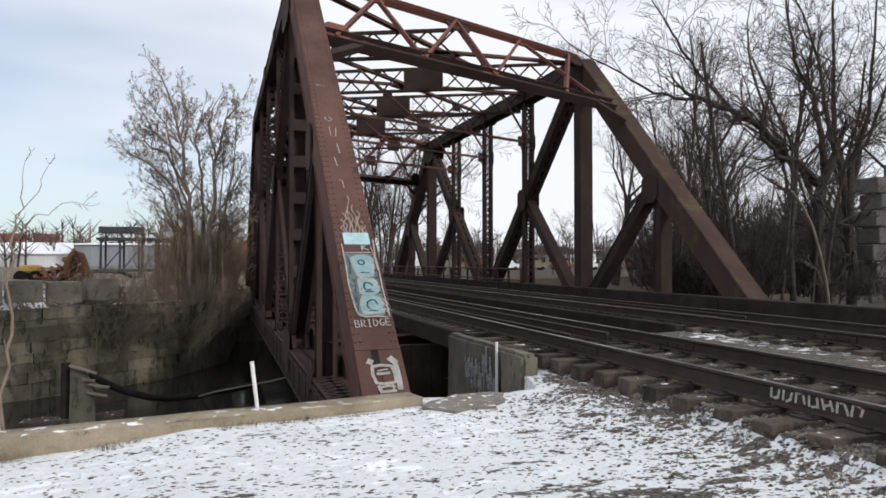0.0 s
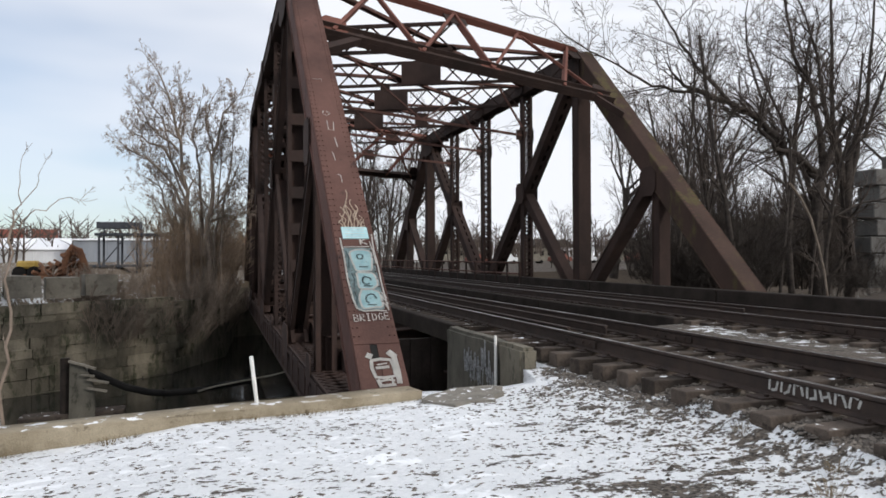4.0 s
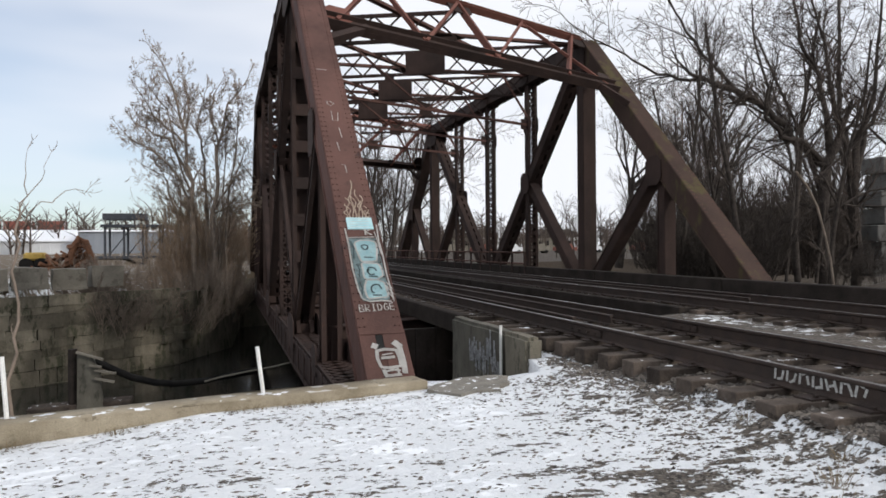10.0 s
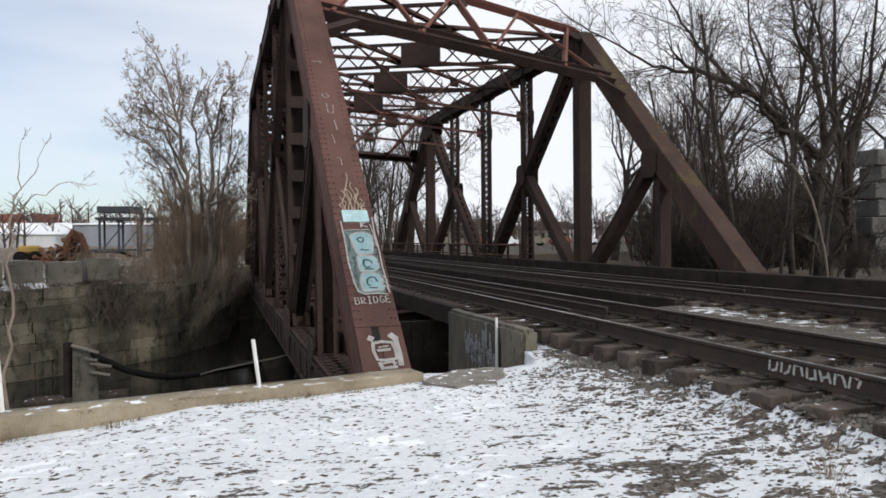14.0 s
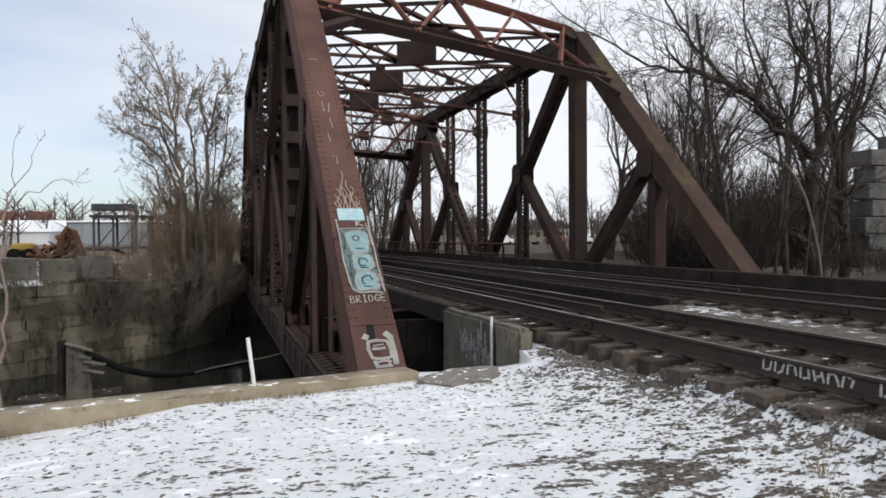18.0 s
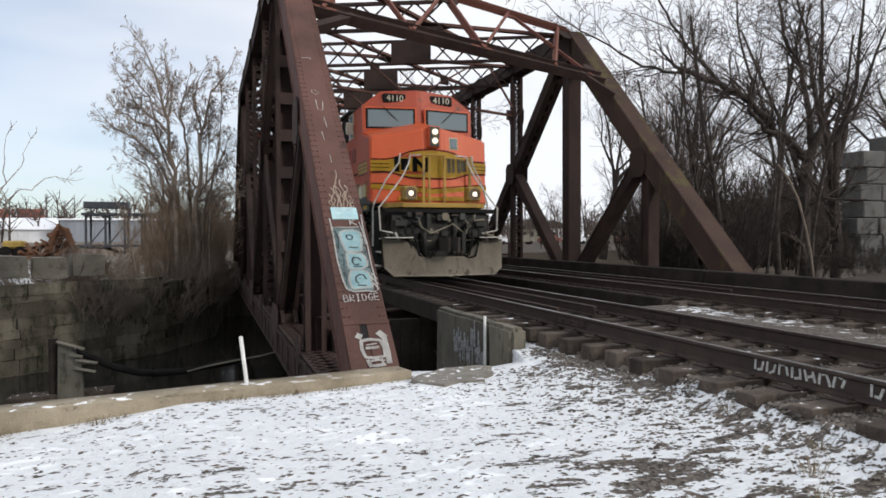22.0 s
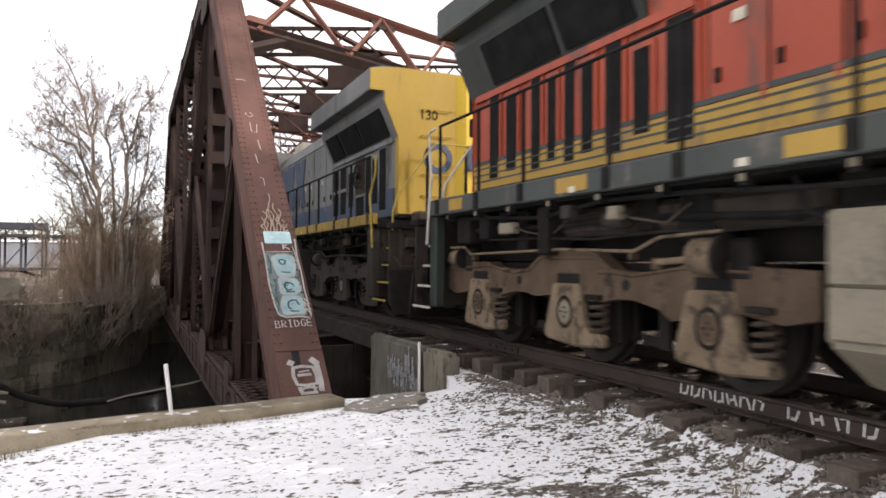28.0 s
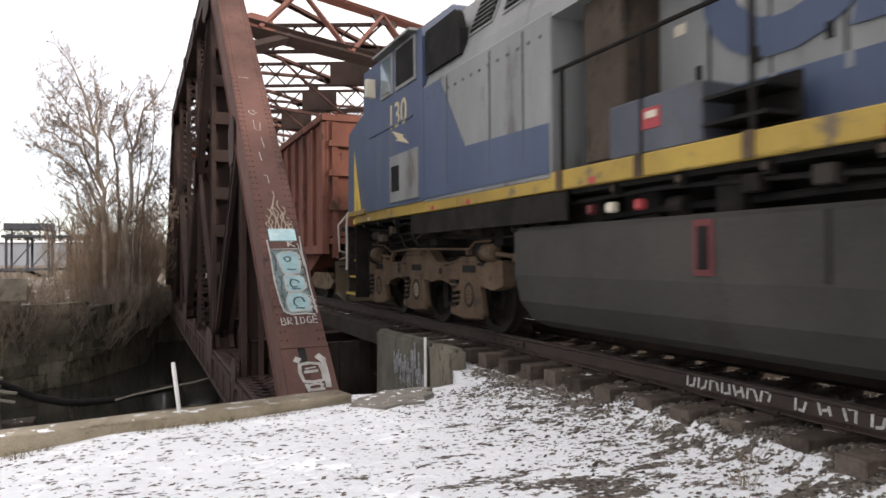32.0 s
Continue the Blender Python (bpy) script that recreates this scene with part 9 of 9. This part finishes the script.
for x, y, k in ((3.62, 3.35, 0.75), (3.95, 3.6, 0.6), (3.3, 3.0, 0.6), (4.05, 4.6, 0.5), (2.9, 2.9, 0.5), (-0.9, 6.55, 0.5), (-2.2, 6.3, 0.45)):
    for i in range(int(46 * k)):
        a, o, h = r6.uniform(0, 6.283), r6.uniform(0, 0.12) * k, r6.uniform(0.06, 0.2) * k
        p = np.array((x + o * math.cos(a), y + o * math.sin(a), near_ground(x, y) - 0.01))
        d = np.array((math.cos(a) * h * r6.uniform(0.1, 0.9), math.sin(a) * h * r6.uniform(0.1, 0.9), h))
        blades.append([(p, 0.0022), (p + d * 0.55 + np.array((0, 0, h * 0.15)), 0.0018), (p + d, 0.0007)])
# dry grass along the foot of the kerb
fr = random.Random(88)
for i in range(26):
    x = fr.choice((fr.uniform(-4.4, -1.6), fr.uniform(-1.6, 1.9)))
    y = near_edge(x) - 0.4 - fr.uniform(0.0, 0.07)
    for k in range(16):
        o, h, a = fr.uniform(-0.16, 0.16), fr.uniform(0.025, 0.085), fr.uniform(-2.6, -0.5)
        p = np.array((x + o, y + 0.155 * o, near_ground(x, y) - 0.01))
        d = np.array((math.cos(a) * h * fr.uniform(0.3, 1.3), math.sin(a) * h * fr.uniform(0.3, 1.3), h))
        blades.append([(p, 0.0026), (p + d * 0.55 + np.array((0, 0, h * 0.15)), 0.002), (p + d, 0.0008)])
V, F = tubes(blades, 3)
tagged(new("grass", mesh_np("grass", V, F, STRAW)), "dry straw-coloured grass in the gravel and along the kerb", "grass", kind="stuff")

# ---------------------------------------------------------------- what moves
SPEED, Y_AT_22 = 4.79, 16.05


def train_y(t):
    return Y_AT_22 - SPEED * (t - 22)


def motions():
    ends = (0.0, 32.0)
    walk(loco_a, [(t, pose(T1, train_y(t), 0)) for t in ends])
    walk(loco_b, [(t, pose(T1, train_y(t) + 46.6, 0, 0, 0, 180)) for t in ends])
    walk(car_a, [(t, pose(T1, train_y(t) + 47.75, 0)) for t in ends])
    walk(car_b, [(t, pose(T1, train_y(t) + 62.3, 0)) for t in ends])
    # wheels roll on the rails
    step = 0.14
    n = int(round(32.0 / step))
    spins = [(w, x, y, rz, 0.535) for w, x, y, rz, _ in TURNING]
    for car in (car_a, car_b):
        for w in car.children:
            if w.name.startswith("wheel"):
                spins.append((w, w.matrix_basis.translation.x, w.matrix_basis.translation.y, 0 if w.matrix_basis.translation.x > 0 else 180, 0.46))
    for w, x, y, rz, r in spins:
        rows = []
        for i in range(n + 1):
            t = min(32.0, i * step)
            a = math.degrees(SPEED * t / r)
            turn = -a if w.parent == loco_b else a
            rows.append((t, pose(x, y, r) @ pose(0, 0, 0, turn, 0, 0) @ pose(0, 0, 0, 0, 0, rz)))
        walk(w, rows)


motions()
